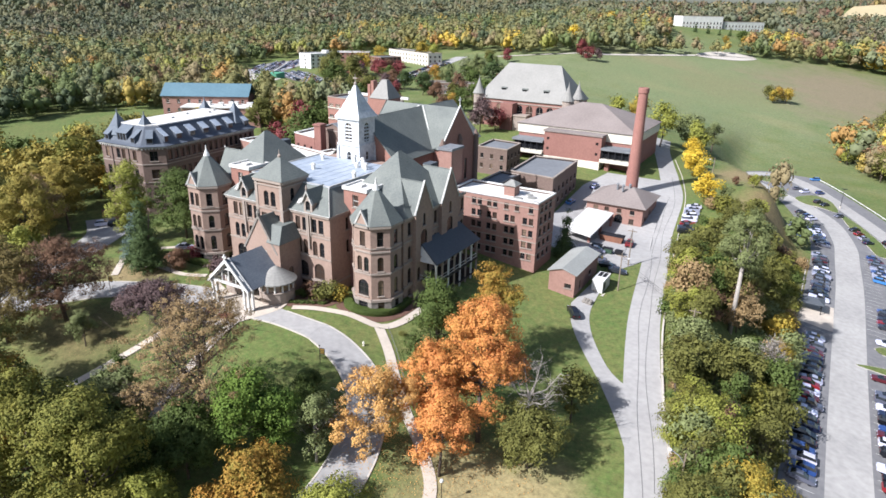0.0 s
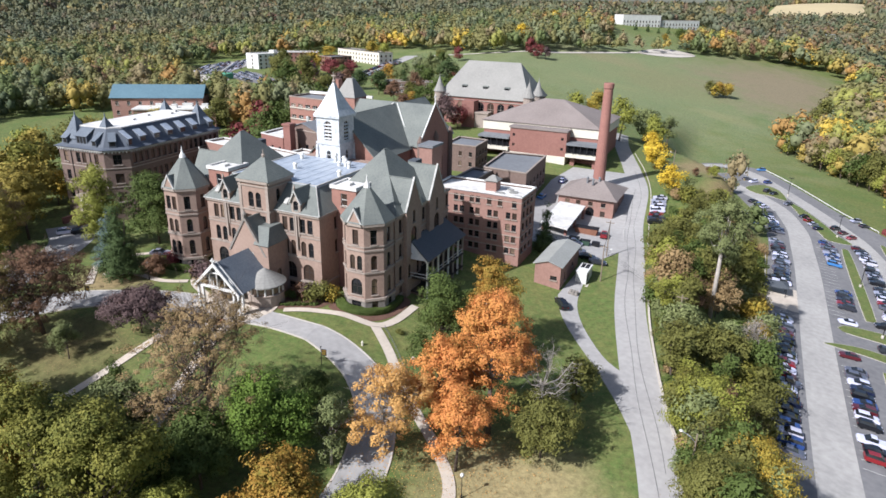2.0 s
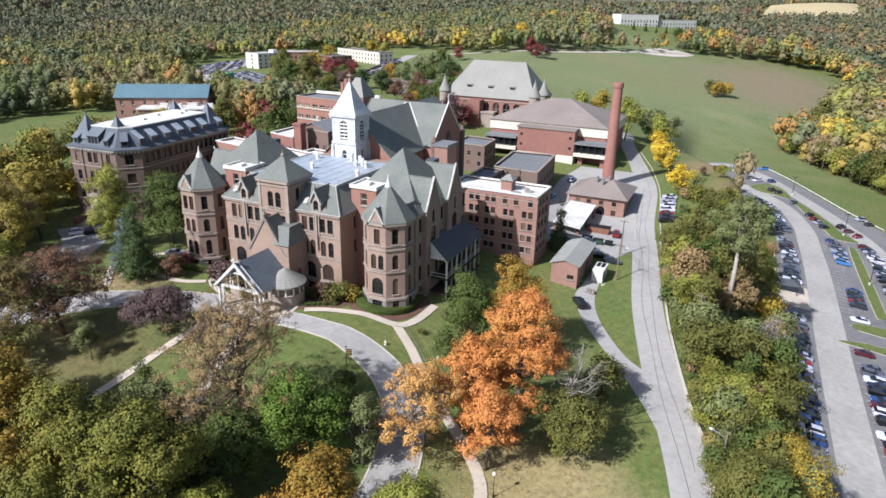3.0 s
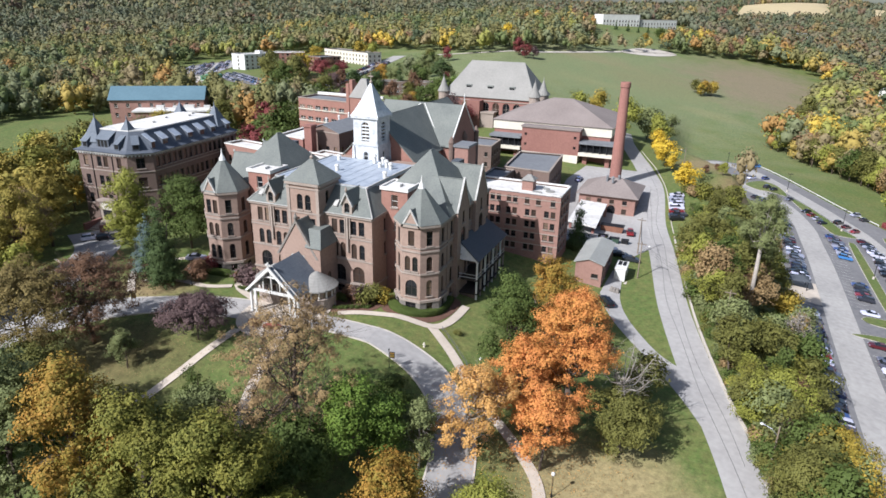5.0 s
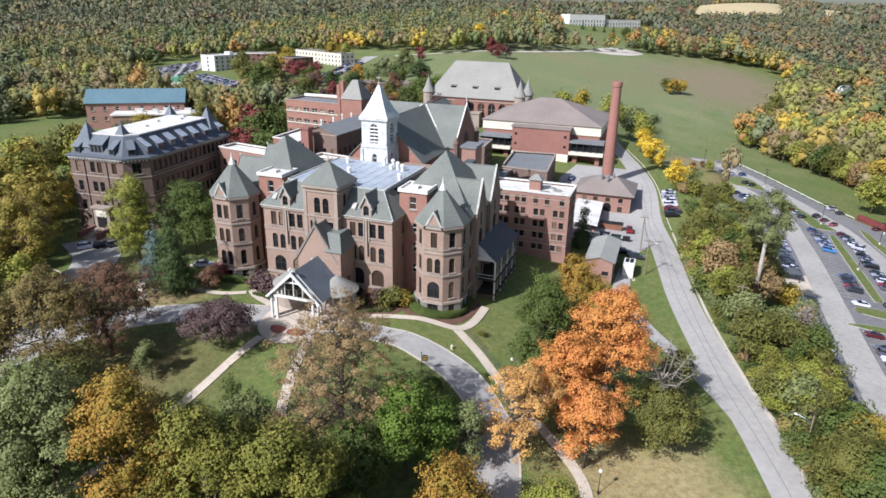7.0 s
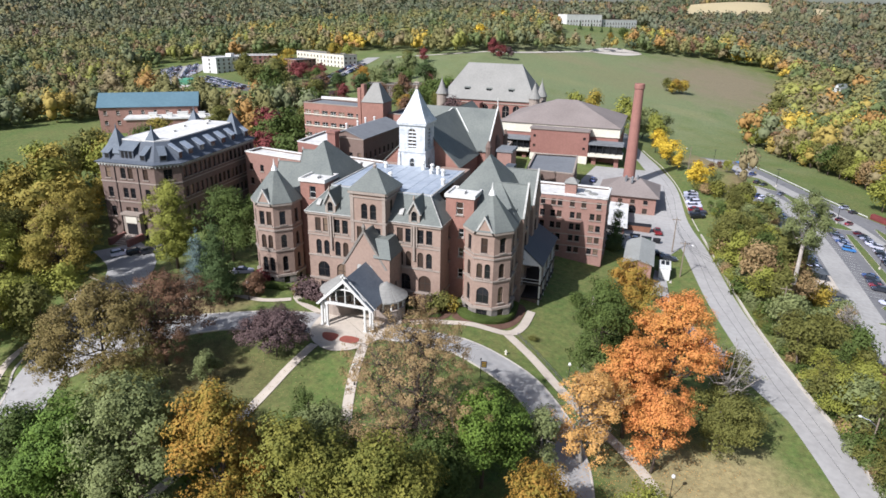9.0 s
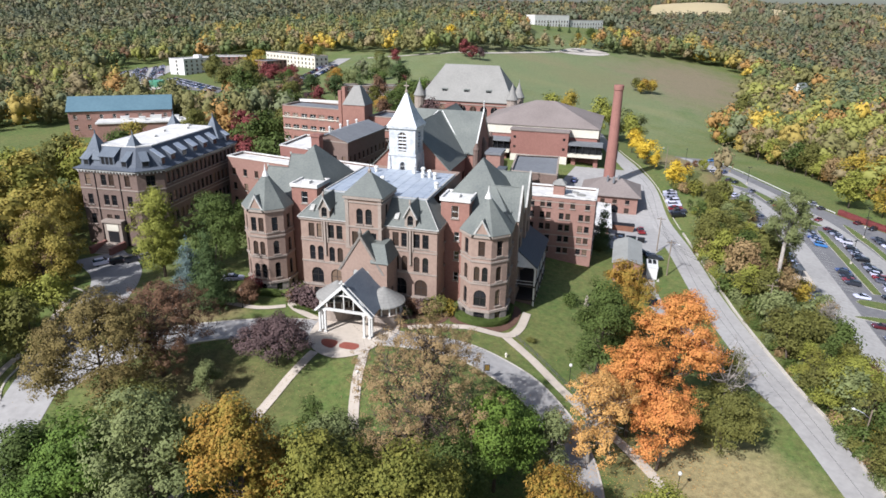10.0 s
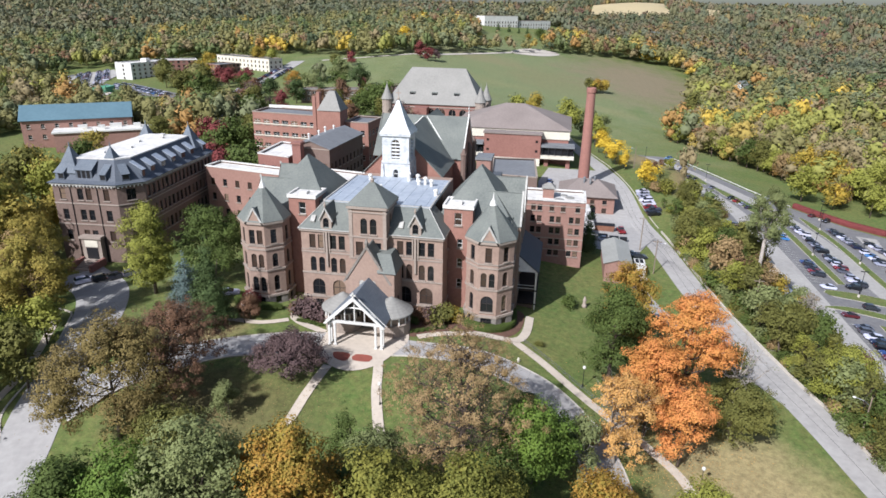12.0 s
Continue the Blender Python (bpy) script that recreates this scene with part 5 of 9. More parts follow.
parts("roof_patch", s, SLATE_PALE, annex, "grey round roof patch")
block("rear_link", "low brick link with grey roof behind the annex", [(17, 50.5), (30, 50.5), (30, 64), (17, 64)], -1.5, 9.4, BRICK_RED, ROOF_GREY, 2, (3, 3, 0, 0))
block("rear_link", "pale flat-roofed link block beside the chapel", [(9.2, 66), (16, 66), (16, 88), (9.2, 88)], -1.0, 7.6, BRICK_BROWN, ROOF_GREY, 2, (2, 5, 0, 0))
block("workshop", "two-storey tan brick workshop with a grey flat roof", [(12.5, 88), (27.6, 86.6), (25.4, 114.5), (10.4, 113)], -2.0, 8.3, BRICK_BROWN, ROOF_GREY, 2, (2, 6, 0, 0), win=(1.6, 1.7), storey=3.6)
block("small_hall", "small tan brick hall with a dark flat roof", [(-12, 112), (0, 112), (-1, 126), (-13, 127)], 0.5, 9.2, BRICK_BROWN, ROOF_GREY, 2, (3, 4, 0, 0), storey=3.6)

# boiler house, chimney, canopy, shed
bo = thing("boiler_house", "red brick boiler house with a brown hipped roof", "building", (45, 104, -5))
s = Shape()
bp = [(35.6, 96.6), (53.2, 96.6), (53.2, 114), (35.6, 114)]
wall(s, bo, bp[0], bp[1], -10, 0.6, [(10.4, -6.2, 2.6, 3.8, True), (14.4, -5.0, 1.5, 1.7, False), (14.4, -1.9, 1.4, 1.3, False), (10.4, -1.9, 1.4, 1.3, False), (6.5, -1.9, 1.4, 1.3, False), (3, -1.9, 1.4, 1.3, False)])
wall(s, bo, bp[1], bp[2], -10, 0.6, [(4, -5.4, 1.5, 2.4, False), (9, -4.4, 1.5, 2.4, False)])
wall(s, bo, bp[2], bp[3], -10, 0.6)
wall(s, bo, bp[3], bp[0], -10, 0.6)
part("wall", s, BRICK_RED, bo)
s = Shape()
hip(s, 35.6, 96.6, 53.2, 114, 0.6, 4.6, 6.0, "x", 1.0)
part("roof", s, ROOF_BROWN, bo)
for x, y in ((43, 103), (46.5, 104.5), (45, 102)):
    s = Shape()
    s.turned(x, y, [(0.35, 3.5), (0.35, 5.2), (0.5, 5.3), (0.2, 5.7)], 8)
    part("roof_vent", s, ROOF_GREY, bo)
ch = thing("smokestack", "tall tapered red brick smokestack", "chimney", (43.2, 119.8, -3))
s = Shape()
s.turned(43.2, 119.8, [(2.1, -5), (2.0, 4), (1.75, 16), (1.5, 31.6), (1.72, 31.9), (1.72, 33.2), (1.6, 33.5), (1.2, 33.5), (1.2, 30)], 20)
part("shaft", s, BRICK_STACK, ch, smooth=False)
cn = thing("loading_canopy", "white flat loading canopy on brick piers", "canopy", (43, 77, -5))
s = Shape()
s.slab([(37.6, 71.5, -1.3), (46, 69.5, -1.6), (45, 94.5, -1.6), (36.6, 95, -1.3)], 0.35)
part("roof", s, ROOF_WHITE, cn)
for x in (38.2, 44.8):
    for y in (72.4, 82.5, 93):
        s = Shape()
        s.box(x - 0.35, y - 0.35, -7, x + 0.35, y + 0.35, -1.7)
        part("pier", s, BRICK_DEEP, cn)
sh = thing("shed", "brick shed with a low grey metal roof", "shed", (50, 44, -5))
s = Shape()
sp = [(47.2, 36.4), (53.4, 36.4), (53.4, 53), (47.2, 53)]
wall(s, sh, sp[0], sp[1], -8, 0.2, [(4.6, -3.2, 1.6, 1.0, False)])
wall(s, sh, sp[1], sp[2], -8, 0.2, [(4, -4.4, 1.0, 2.1, False), (11, -3.2, 1.4, 1.1, False)])
wall(s, sh, sp[2], sp[3], -8, 0.2)
wall(s, sh, sp[3], sp[0], -8, 0.2)
for y, k in ((36.4, -1), (53, 1)):
    s.poly([(47.2, y, 0.2), (53.4, y, 0.2), (50.3, y, 1.2)])
part("wall", s, BRICK_RED, sh)
s = Shape()
for k in (-1, 1):
    s.slab([(50.3, 36, 1.45), (50.3 + k * 3.6, 36, 0.3), (50.3 + k * 3.6, 53.4, 0.3), (50.3, 53.4, 1.45)], 0.12)
part("roof", s, ROOF_SHEET, sh, "weathered grey sheet-metal roof")
gn = thing("generator", "white steel generator housing with dark louvres on a concrete pad", "generator", (57, 46, -5.6))
s = Shape()
s.box(54.8, 42.2, -7.0, 58.6, 49.6, -5.75)
part("pad", s, CONCRETE, gn, "grey concrete pad")
s = Shape()
s.box(55.4, 43.2, -5.75, 58.0, 49.0, -2.7)
s.box(55.3, 43.1, -2.7, 58.1, 49.1, -2.6)
part("housing", s, WHITE_PAINT, gn)
for x in (55.75, 56.85):
    q = Shape()
    for k in range(9):
        q.box(x, 46.0 + k * 0.31, -2.6, x + 0.85, 46.2 + k * 0.31, -2.52)
    part("louvre", q, DARK_METAL, gn, "dark louvred vent")
q = Shape()
q.box(56.0, 43.15, -5.4, 57.4, 43.2, -3.2)
part("door", q, WHITE_PAINT, gn)
q = Shape()
q.box(58.0, 44.0, -5.2, 58.03, 45.4, -3.4)
part("louvre", q, DARK_METAL, gn, "dark louvred vent")

# ---- gymnasium ----
gy = thing("gymnasium", "red brick gymnasium with a brown hipped roof and white fascia", "building", (15, 158, 1))
s = Shape()
wall(s, gy, (-9, 142), (37, 142), -3, 10.6)
wall(s, gy, (37, 142), (37, 178), -3, 10.6)
wall(s, gy, (37, 178), (-9, 178), -3, 10.6)
wall(s, gy, (-9, 178), (-9, 142), -3, 10.6)
wall(s, gy, (4, 136.4), (26.4, 136.4), 3.6, 12.9, [(1.6, 9.8, 1.0, 1.0, False), (1.6, 6.0, 1.0, 1.0, False), (20.8, 9.8, 1.0, 1.0, False), (20.8, 6.0, 1.0, 1.0, False)], sill=False)
wall(s, gy, (26.4, 136.4), (26.4, 142), 3.6, 12.9)
wall(s, gy, (4, 142), (4, 136.4), 3.6, 12.9)
part("wall", s, BRICK_DEEP, gy, "deep red brick walls")
s = Shape()
s.box(3.6, 136.0, 12.9, 26.8, 142.2, 13.5)
part("parapet", s, ROOF_BROWN, gy)
s = Shape()
s.box(4.1, 136.2, -3, 26.3, 142, 3.7)
part("base_wall", s, CREAM, gy, "pale concrete base wall")
s = Shape()
s.box(-9.4, 141.6, 10.6, 37.4, 178.4, 14.2)
part("fascia", s, CREAM, gy, "broad cream fascia band")
s = Shape()
hip(s, -9, 142, 37, 178, 14.2, 21.8, 8, "x", 0.9)
part("roof", s, ROOF_BROWN, gy, "weathered brown hipped roof")
for x0, x1 in ((-9, 3.8), (26.6, 39.5)):
    s = Shape()
    s.box(x0, 135.5, 8.4, x1, 142, 9.2)
    part("balcony_roof", s, ROOF_GREY, gy)
    s = Shape()
    s.box(x0, 135.3, 4.0, x1, 142, 5.2)
    part("balcony", s, CREAM, gy, "cream balcony band")
    s = Shape()
    s.box(x0 + 0.3, 137.0, 5.2, x1 - 0.3, 137.1, 8.4)
    part("glazing", s, GLASS, gy, "dark balcony glazing")
    k = x0 + 0.4
    while k < x1:
        q = Shape()
        q.box(k - 0.12, 135.7, 5.2, k + 0.12, 135.95, 8.4)
        part("mullion", q, DARK_METAL, gy)
        k += 2.5
    for x in (x0 + 2.2, x1 - 2.2):
        q = Shape()
        q.box(x - 0.8, 137.5, -3, x + 0.8, 139.5, 4.2)
        part("pier", q, BRICK_DEEP, gy)

# ---- library ----
li = thing("library", "red brick library with a tall pale slate roof and corner turrets", "building", (-26, 192, 5))
s = Shape()
lx0, lx1, ly0, ly1 = -47.5, -3.5, 180, 206
wall(s, li, (lx0, ly0), (lx1, ly0), 0, 17.0, [(u, 9.2, 3.4, 5.8, True) for u in (11, 16, 21, 26, 31, 36, 41)] + [(u, 5.4, 1.5, 2.0, False) for u in (11, 16, 21, 26, 31, 36)], STONE)
wall(s, li, (lx1, ly0), (lx1, ly1), 0, 17.0, [(u, 9.2, 3.0, 5.6, True) for u in (5, 10, 16, 21)], STONE)
wall(s, li, (lx1, ly1), (lx0, ly1), 0, 17.0)
wall(s, li, (lx0, ly1), (lx0, ly0), 0, 17.0)
part("wall", s, BRICK_DEEP, li)
s = Shape()
hip(s, lx0, ly0, lx1, ly1, 17.0, 32.4, 26, "x", 0.8)
part("roof", s, SLATE_PALE, li, "tall pale slate hipped roof")
s = Shape()
for q0, q1 in (((lx0, ly0), (lx1, ly0)), ((lx1, ly0), (lx1, ly1))):
    for z in (16.6, 8.4, 15.4):
        band(s, q0, q1, z, 0.4, 0.3)
part("stone_band", s, STONE, li)
for x in (-36, -25.5, -15):
    s = Shape()
    s.solid([(x - 1.4, 182.8, 20.2), (x + 1.4, 182.8, 20.2), (x + 1.4, 186, 20.2), (x - 1.4, 186, 20.2)], [(x - 1.4, 182.8, 22), (x + 1.4, 182.8, 22), (x + 1.4, 186, 22.6), (x - 1.4, 186, 22.6)])
    part("dormer", s, SLATE, li)
    q = Shape()
    q.box(x - 1.1, 182.7, 20.4, x + 1.1, 182.79, 21.7)
    part("dormer_glazing", q, GLASS, li)
for x, y in ((lx1, ly0), (lx0, ly0), (lx1 + 1.5, ly0 + 9)):
    s = Shape()
    s.turned(x, y, [(2.4, 0), (2.4, 18.5), (2.7, 18.9)], 12)
    part("turret", s, STONE, li)
    s = Shape()
    s.turned(x, y, [(2.9, 18.8), (1.6, 21.5), (0.15, 25.5), (0.05, 27)], 12)
    part("turret_roof", s, SLATE_PALE, li)
s = Shape()
s.box(-33.5, 174.5, 0, -27.5, 180, 16)
part("entrance_tower", s, BRICK_DEEP, li)
s = Shape()
s.box(-27.5, 175.5, 0, -21, 180, 10.5)
s.box(-27.9, 175.1, 10.5, -20.6, 180, 11.2)
part("porch", s, STONE, li, "sandstone entrance porch")

# ---- west hall with mansard roof ----
mh = thing("mansard_hall", "long brown brick hall with blue-grey mansard roof and corner spires", "building", (-76, 38, -2))
M2 = Matrix.Translation((-87.2, 16.3, 0)) @ Matrix.Rotation(radians(4.0), 4, "Z")
MW, MD, ME, CUT = 21.2, 41.0, 17.2, 4.6     # the near corner is cut off
PLAN = [(0, 0), (MW - CUT, 0), (MW, CUT), (MW, MD), (0, MD)]
s, r, cor, trim_ = Shape(M2), Shape(M2), Shape(M2), Shape(M2)
FLOORS = ((2.6, 2.7), (7.9, 2.7), (13.1, 2.8))
fo = [(u, z, 1.5, h, False) for z, h in FLOORS for u in (2.4, 7.0, 9.2, 13.8)]
so = [(u, z, 1.35, h, False) for z, h in FLOORS for u in np.linspace(1.6, MD - CUT - 1.8, 16)]
co = [(3.25, z, 2.2, h, False) for z, h in FLOORS]
bo_ = [(u, z, 1.35, h, False) for z, h in FLOORS for u in np.linspace(2, MD - 2, 14)]
for k, o in enumerate((fo, co, so, [], bo_)):
    p0, p1 = PLAN[k], PLAN[(k + 1) % 5]
    wall(s, mh, p0, p1, -6, ME, o, m=M2)
    band(cor, p0, p1, ME - 0.35, 0.5, 0.55)
    for z in (6.7, 12.0):
        band(trim_, p0, p1, z, 0.3, 0.15)
    L = math.dist(p0, p1)
    d = (Vector(p1) - Vector(p0)).normalized()
    for q_ in range(int(L / 0.9)):
        q = Vector(p0) + d * (0.45 + q_ * 0.9)
        cor.box(q.x - 0.16 + 0.4 * d.y, q.y - 0.16 - 0.4 * d.x, ME - 0.75, q.x + 0.16 + 0.4 * d.y, q.y + 0.16 - 0.4 * d.x, ME - 0.35)
part("wall", s, BRICK_BROWN, mh)
part("cornice", cor, COPING, mh, "bracketed pale cornice")
parts("string_course", trim_, STONE, mh)
pipes = Shape(M2)
for u in (4.6, 11.6):
    pipes.tube((u, -0.12, -3), (u, -0.12, ME - 0.6), 0.12, 0.12, 6)
parts("downpipe", pipes, DARK_METAL, mh, "dark downpipe")
o = [(-0.8, -0.8), (MW - CUT + 0.35, -0.8), (MW + 0.8, CUT - 0.35), (MW + 0.8, MD + 0.8), (-0.8, MD + 0.8)]
skirt = [(0.5, 0.5), (MW - CUT - 0.2, 0.5), (MW - 0.5, CUT + 0.2), (MW - 0.5, MD - 0.5), (0.5, MD - 0.5)]
i_ = [(3.9, 4.0), (MW - CUT - 2.0, 4.0), (MW - 4.0, CUT + 2.1), (MW - 4.0, MD - 3.9), (3.9, MD - 3.9)]
for k in range(5):
    j = (k + 1) % 5
    r.slab([(*o[k], ME + 0.15), (*o[j], ME + 0.15), (*skirt[j], ME + 0.75), (*skirt[k], ME + 0.75)], 0.16)
    r.slab([(*skirt[k], ME + 0.7), (*skirt[j], ME + 0.7), (*i_[j], 22.4), (*i_[k], 22.4)], 0.2)
parts("mansard_slope", r, SLATE_BLUE, mh, "blue-grey slate mansard slope")
s = Shape(M2)
s.prism(i_, 22.0, 22.7)
part("roof_deck", s, ROOF_WHITE, mh, "white flat roof deck")
for x, y in ((8, 10), (11, 17), (8.5, 25), (12, 31), (10, 35)):
    s = Shape(M2)
    s.box(x - 0.5, y - 0.5, 22.6, x + 0.5, y + 0.5, 23.1)
    s.box(x - 0.62, y - 0.62, 23.1, x + 0.62, y + 0.62, 23.22)
    part("roof_hatch", s, ROOF_WHITE, mh)


def pyramid_spire(x, y, half):
    """Steep square slate spire on a short drum, with a ball finial."""
    s = Shape(M2)
    q4 = ((-1, -1), (1, -1), (1, 1), (-1, 1))
    s.solid([(x + i * half, y + j * half, 17.6) for i, j in q4], [(x + i * half * 0.96, y + j * half * 0.96, 19.4) for i, j in q4])
    s.solid([(x + i * (half + 0.2), y + j * (half + 0.2), 19.4) for i, j in q4], [(x + i * half * 0.62, y + j * half * 0.62, 21.4) for i, j in q4], False)
    s.solid([(x + i * half * 0.62, y + j * half * 0.62, 21.4) for i, j in q4], [(x + i * 0.1, y + j * 0.1, 25.5) for i, j in q4])
    s.turned(x, y, [(0.12, 25.3), (0.2, 25.8), (0.04, 26.6)], 6)
    return part("spire", s, SLATE_SPIRE, mh, "steep slate corner spire")


for x, y in ((3.3, 4.2), (13.2, 5.4), (3.6, MD - 3.4), (MW - 4.4, MD - 3.4)):
    pyramid_spire(x, y, 3.0)


def mansard_dormer(x, y, dx, dy, wd=1.1, pale=True, high=1.9):
    """Dormer with a window and a roof that slopes back to the mansard."""
    n = Vector((dx, dy))
    t = Vector((-dy, dx)) * wd
    b = Vector((x, y))
    lo = [b + t + n, b - t + n, b - t - n * 1.9, b + t - n * 1.9]
    zl, zt = 18.2, 18.2 + high
    q = Shape(M2)
    q.solid([(p.x, p.y, zl - 0.6) for p in lo], [(lo[0].x, lo[0].y, zt), (lo[1].x, lo[1].y, zt), (lo[2].x, lo[2].y, zt + 1.7), (lo[3].x, lo[3].y, zt + 1.7)])
    d_ = part("dormer", q, SLATE_BLUE, mh)
    q = Shape(M2)
    e_ = [lo[0] + t * 0.12 + n * 0.3, lo[1] - t * 0.12 + n * 0.3, lo[2] - t * 0.12, lo[3] + t * 0.12]
    q.slab([(e_[0].x, e_[0].y, zt - 0.1), (e_[1].x, e_[1].y, zt - 0.1), (e_[2].x, e_[2].y, zt + 1.85), (e_[3].x, e_[3].y, zt + 1.85)], 0.12)
    part("dormer_roof", q, ROOF_METAL if pale else SLATE_SPIRE, d_, "pale metal-clad dormer roof" if pale else "slate dormer roof")
    panes = max(1, round(wd * 2 / 1.6))
    for k in range(panes):
        g = Shape(M2)
        a0, a1 = -0.85 + 1.7 * k / panes + 0.08, -0.85 + 1.7 * (k + 1) / panes - 0.08
        f = [b + t * a0 + n * 1.03, b + t * a1 + n * 1.03]
        g.poly([(f[0].x, f[0].y, zl + 0.1), (f[1].x, f[1].y, zl + 0.1), (f[1].x, f[1].y, zt - 0.15), (f[0].x, f[0].y, zt - 0.15)])
        part("dormer_window", g, GLASS_DARK, d_, "dark dormer window")


for k in range(5):
    mansard_dormer(MW - 2.0, 11.0 + k * 5.2, 1, 0)
mansard_dormer(MW - 1.6, 6.0, 1, 0, 0.7)
mansard_dormer(MW - 1.6, MD - 2.6, 1, 0, 0.9)
mansard_dormer(8.2, 1.9, 0, -1, 2.1, False, 2.3)
for x in (2.6, 13.4):
    mansard_dormer(x, 1.3, 0, -1, 0.8, False, 1.5)
mansard_dormer(MW - CUT + 1.0, 2.7, 0.707, -0.707, 0.9, False, 1.5)
s = Shape(M2)
s.box(6.2, -1.6, -4, 11.2, 0, 3.6)
s.box(5.8, -2.0, 3.6, 11.6, 0.1, 4.2)
part("porch", s, STONE, mh, "stone entrance porch")
s = Shape(M2)
s.box(7.0, -1.72, 1.5, 10.4, -1.62, 3.2)
part("tympanum", s, CREAM, mh, "cream panel over the entrance")
s = Shape(M2)
s.box(7.2, -1.72, -1.6, 10.2, -1.62, 1.3)
part("doorway", s, GLASS_DARK, mh, "dark glazed entrance doors")
for k in range(6):
    s = Shape(M2)
    s.box(6.4, -1.7 - 0.9 * (k + 1), -4, 11.0, -1.7 - 0.9 * k, -1.7 - 0.25 * k)
    part("step", s, STONE, mh)
for x in (5.9, 11.5):
    s = Shape(M2)
    s.box(x - 0.4, -7.4, -4, x + 0.4, -1.6, -1.2)
    part("stair_wall", s, BRICK_DEEP, mh)

block("covered_link", "brick link corridor with a white flat roof", [(-66, 50), (-28, 42.5), (-27, 49.5), (-65, 57)], -1.5, 15.0, BRICK_RED, ROOF_WHITE, 3, (9, 0, 0, 0), win=(1.4, 2.0), storey=4.4, first=2.4)
block("courtyard_block", "brick block with white flat roof behind the main hall", [(-38, 50), (-14, 46), (-14, 57), (-37, 61)], -1.5, 13.6, BRICK_ORANGE, ROOF_WHITE, 1, (5, 0, 0, 0), rooflabel="white membrane roof")
block("residence_block", "red brick residence with a pale flat roof", [(-57.5, 66), (-46.2, 63), (-46.2, 81), (-58, 85)], -1, 15.8, BRICK_DEEP, ROOF_WHITE, 4, (3, 5, 0, 0), storey=3.6)
rb = block("residence_block", "dark brick residence with a low grey pitched roof", [(-46, 66), (-33.5, 64), (-32, 92), (-45, 93.5)], -1, 18.4, BRICK_BROWN, ROOF_GREY, 4, (4, 9, 0, 0), storey=3.9, win=(1.3, 2.2))
s = Shape()
s.slab([(-46.4, 65.6, 18.7), (-39.8, 64.6, 20.9), (-38.6, 93.2, 20.9), (-45.4, 93.9, 18.7)], 0.2)
s.slab([(-39.8, 64.6, 20.9), (-33.1, 63.6, 18.7), (-31.6, 92.4, 18.7), (-38.6, 93.2, 20.9)], 0.2)
parts("roof_slope", s, ROOF_GREY, rb, "grey roofing felt slope")
s = Shape()
s.solid([(-46, 66, 18.4), (-33.5, 64, 18.4), (-39.75, 65, 20.7)], [(-45.98, 66.3, 18.4), (-33.48, 64.3, 18.4), (-39.73, 65.3, 20.7)])
part("gable", s, BRICK_BROWN, rb)
for x, y in ((-43, 72), (-42, 78), (-42.5, 85), (-40.6, 88)):
    s = Shape()
    s.turned(x, y, [(0.3, 19), (0.3, 21.2), (0.5, 21.3), (0.15, 21.7)], 8)
    part("roof_vent", s, WHITE_PAINT, rb)
do = block("residence_hall", "long red brick residence hall with a grey roof and white parapet", [(-81, 111), (-50, 107), (-49, 119), (-80, 124)], 1, 21.2, BRICK_ORANGE, ROOF_GREY, 4, (8, 4, 0, 0), win=(2.6, 1.8), storey=4.4, first=2.6, trim=WHITE_PAINT)
s = Shape()
for z in (4.6, 9.0, 13.4, 17.8):
    band(s, (-81, 111), (-50, 107), z - 0.9, 0.3, 0.1)
parts("stone_band", s, CREAM, do, "pale string course")
s = Shape()
s.box(-79.6, 122.6, 21.2, -49.4, 123.4, 22.2)
part("rear_parapet", s, ROOF_WHITE, do, "white rear parapet")
s = Shape()
s.box(-50, 98.5, 0, -42, 106.4, 24.6)
part("stair_tower", s, BRICK_ORANGE, do, "brick stair tower")
s = Shape()
s.solid([(-50.3, 98.2, 24.6), (-41.7, 98.2, 24.6), (-41.7, 106.7, 24.6), (-50.3, 106.7, 24.6)], [(-47, 101.6, 31), (-44.8, 101.6, 31), (-44.8, 103.2, 31), (-47, 103.2, 31)])
part("tower_roof", s, SLATE_PALE, do, "pale truncated pyramid roof")
for x in (-52.4, -50.9):
    s = Shape()
    s.box(x - 0.6, 101, 0, x + 0.6, 103.4, 29 if x < -52 else 30.4)
    part("chimney", s, BRICK_ORANGE, do)
block("residence_wing", "red brick wing beyond the stair tower", [(-42, 103), (-33, 102), (-32, 116), (-41, 117)], 0, 20.4, BRICK_ORANGE, ROOF_GREY, 4, (2, 4, 0, 0), storey=4.4, first=2.6, win=(1.7, 1.8), trim=WHITE_PAINT)
st = thing("chimney_stack", "square brick chimney stack on the roof", "chimney", (-42.3, 61.5, 10))
s = Shape()
s.box(-43.6, 60.2, 10, -41.0, 62.8, 21.0)
s.box(-43.9, 59.9, 20.4, -40.7, 63.1, 20.9)
part("shaft", s, BRICK_DEEP, st)

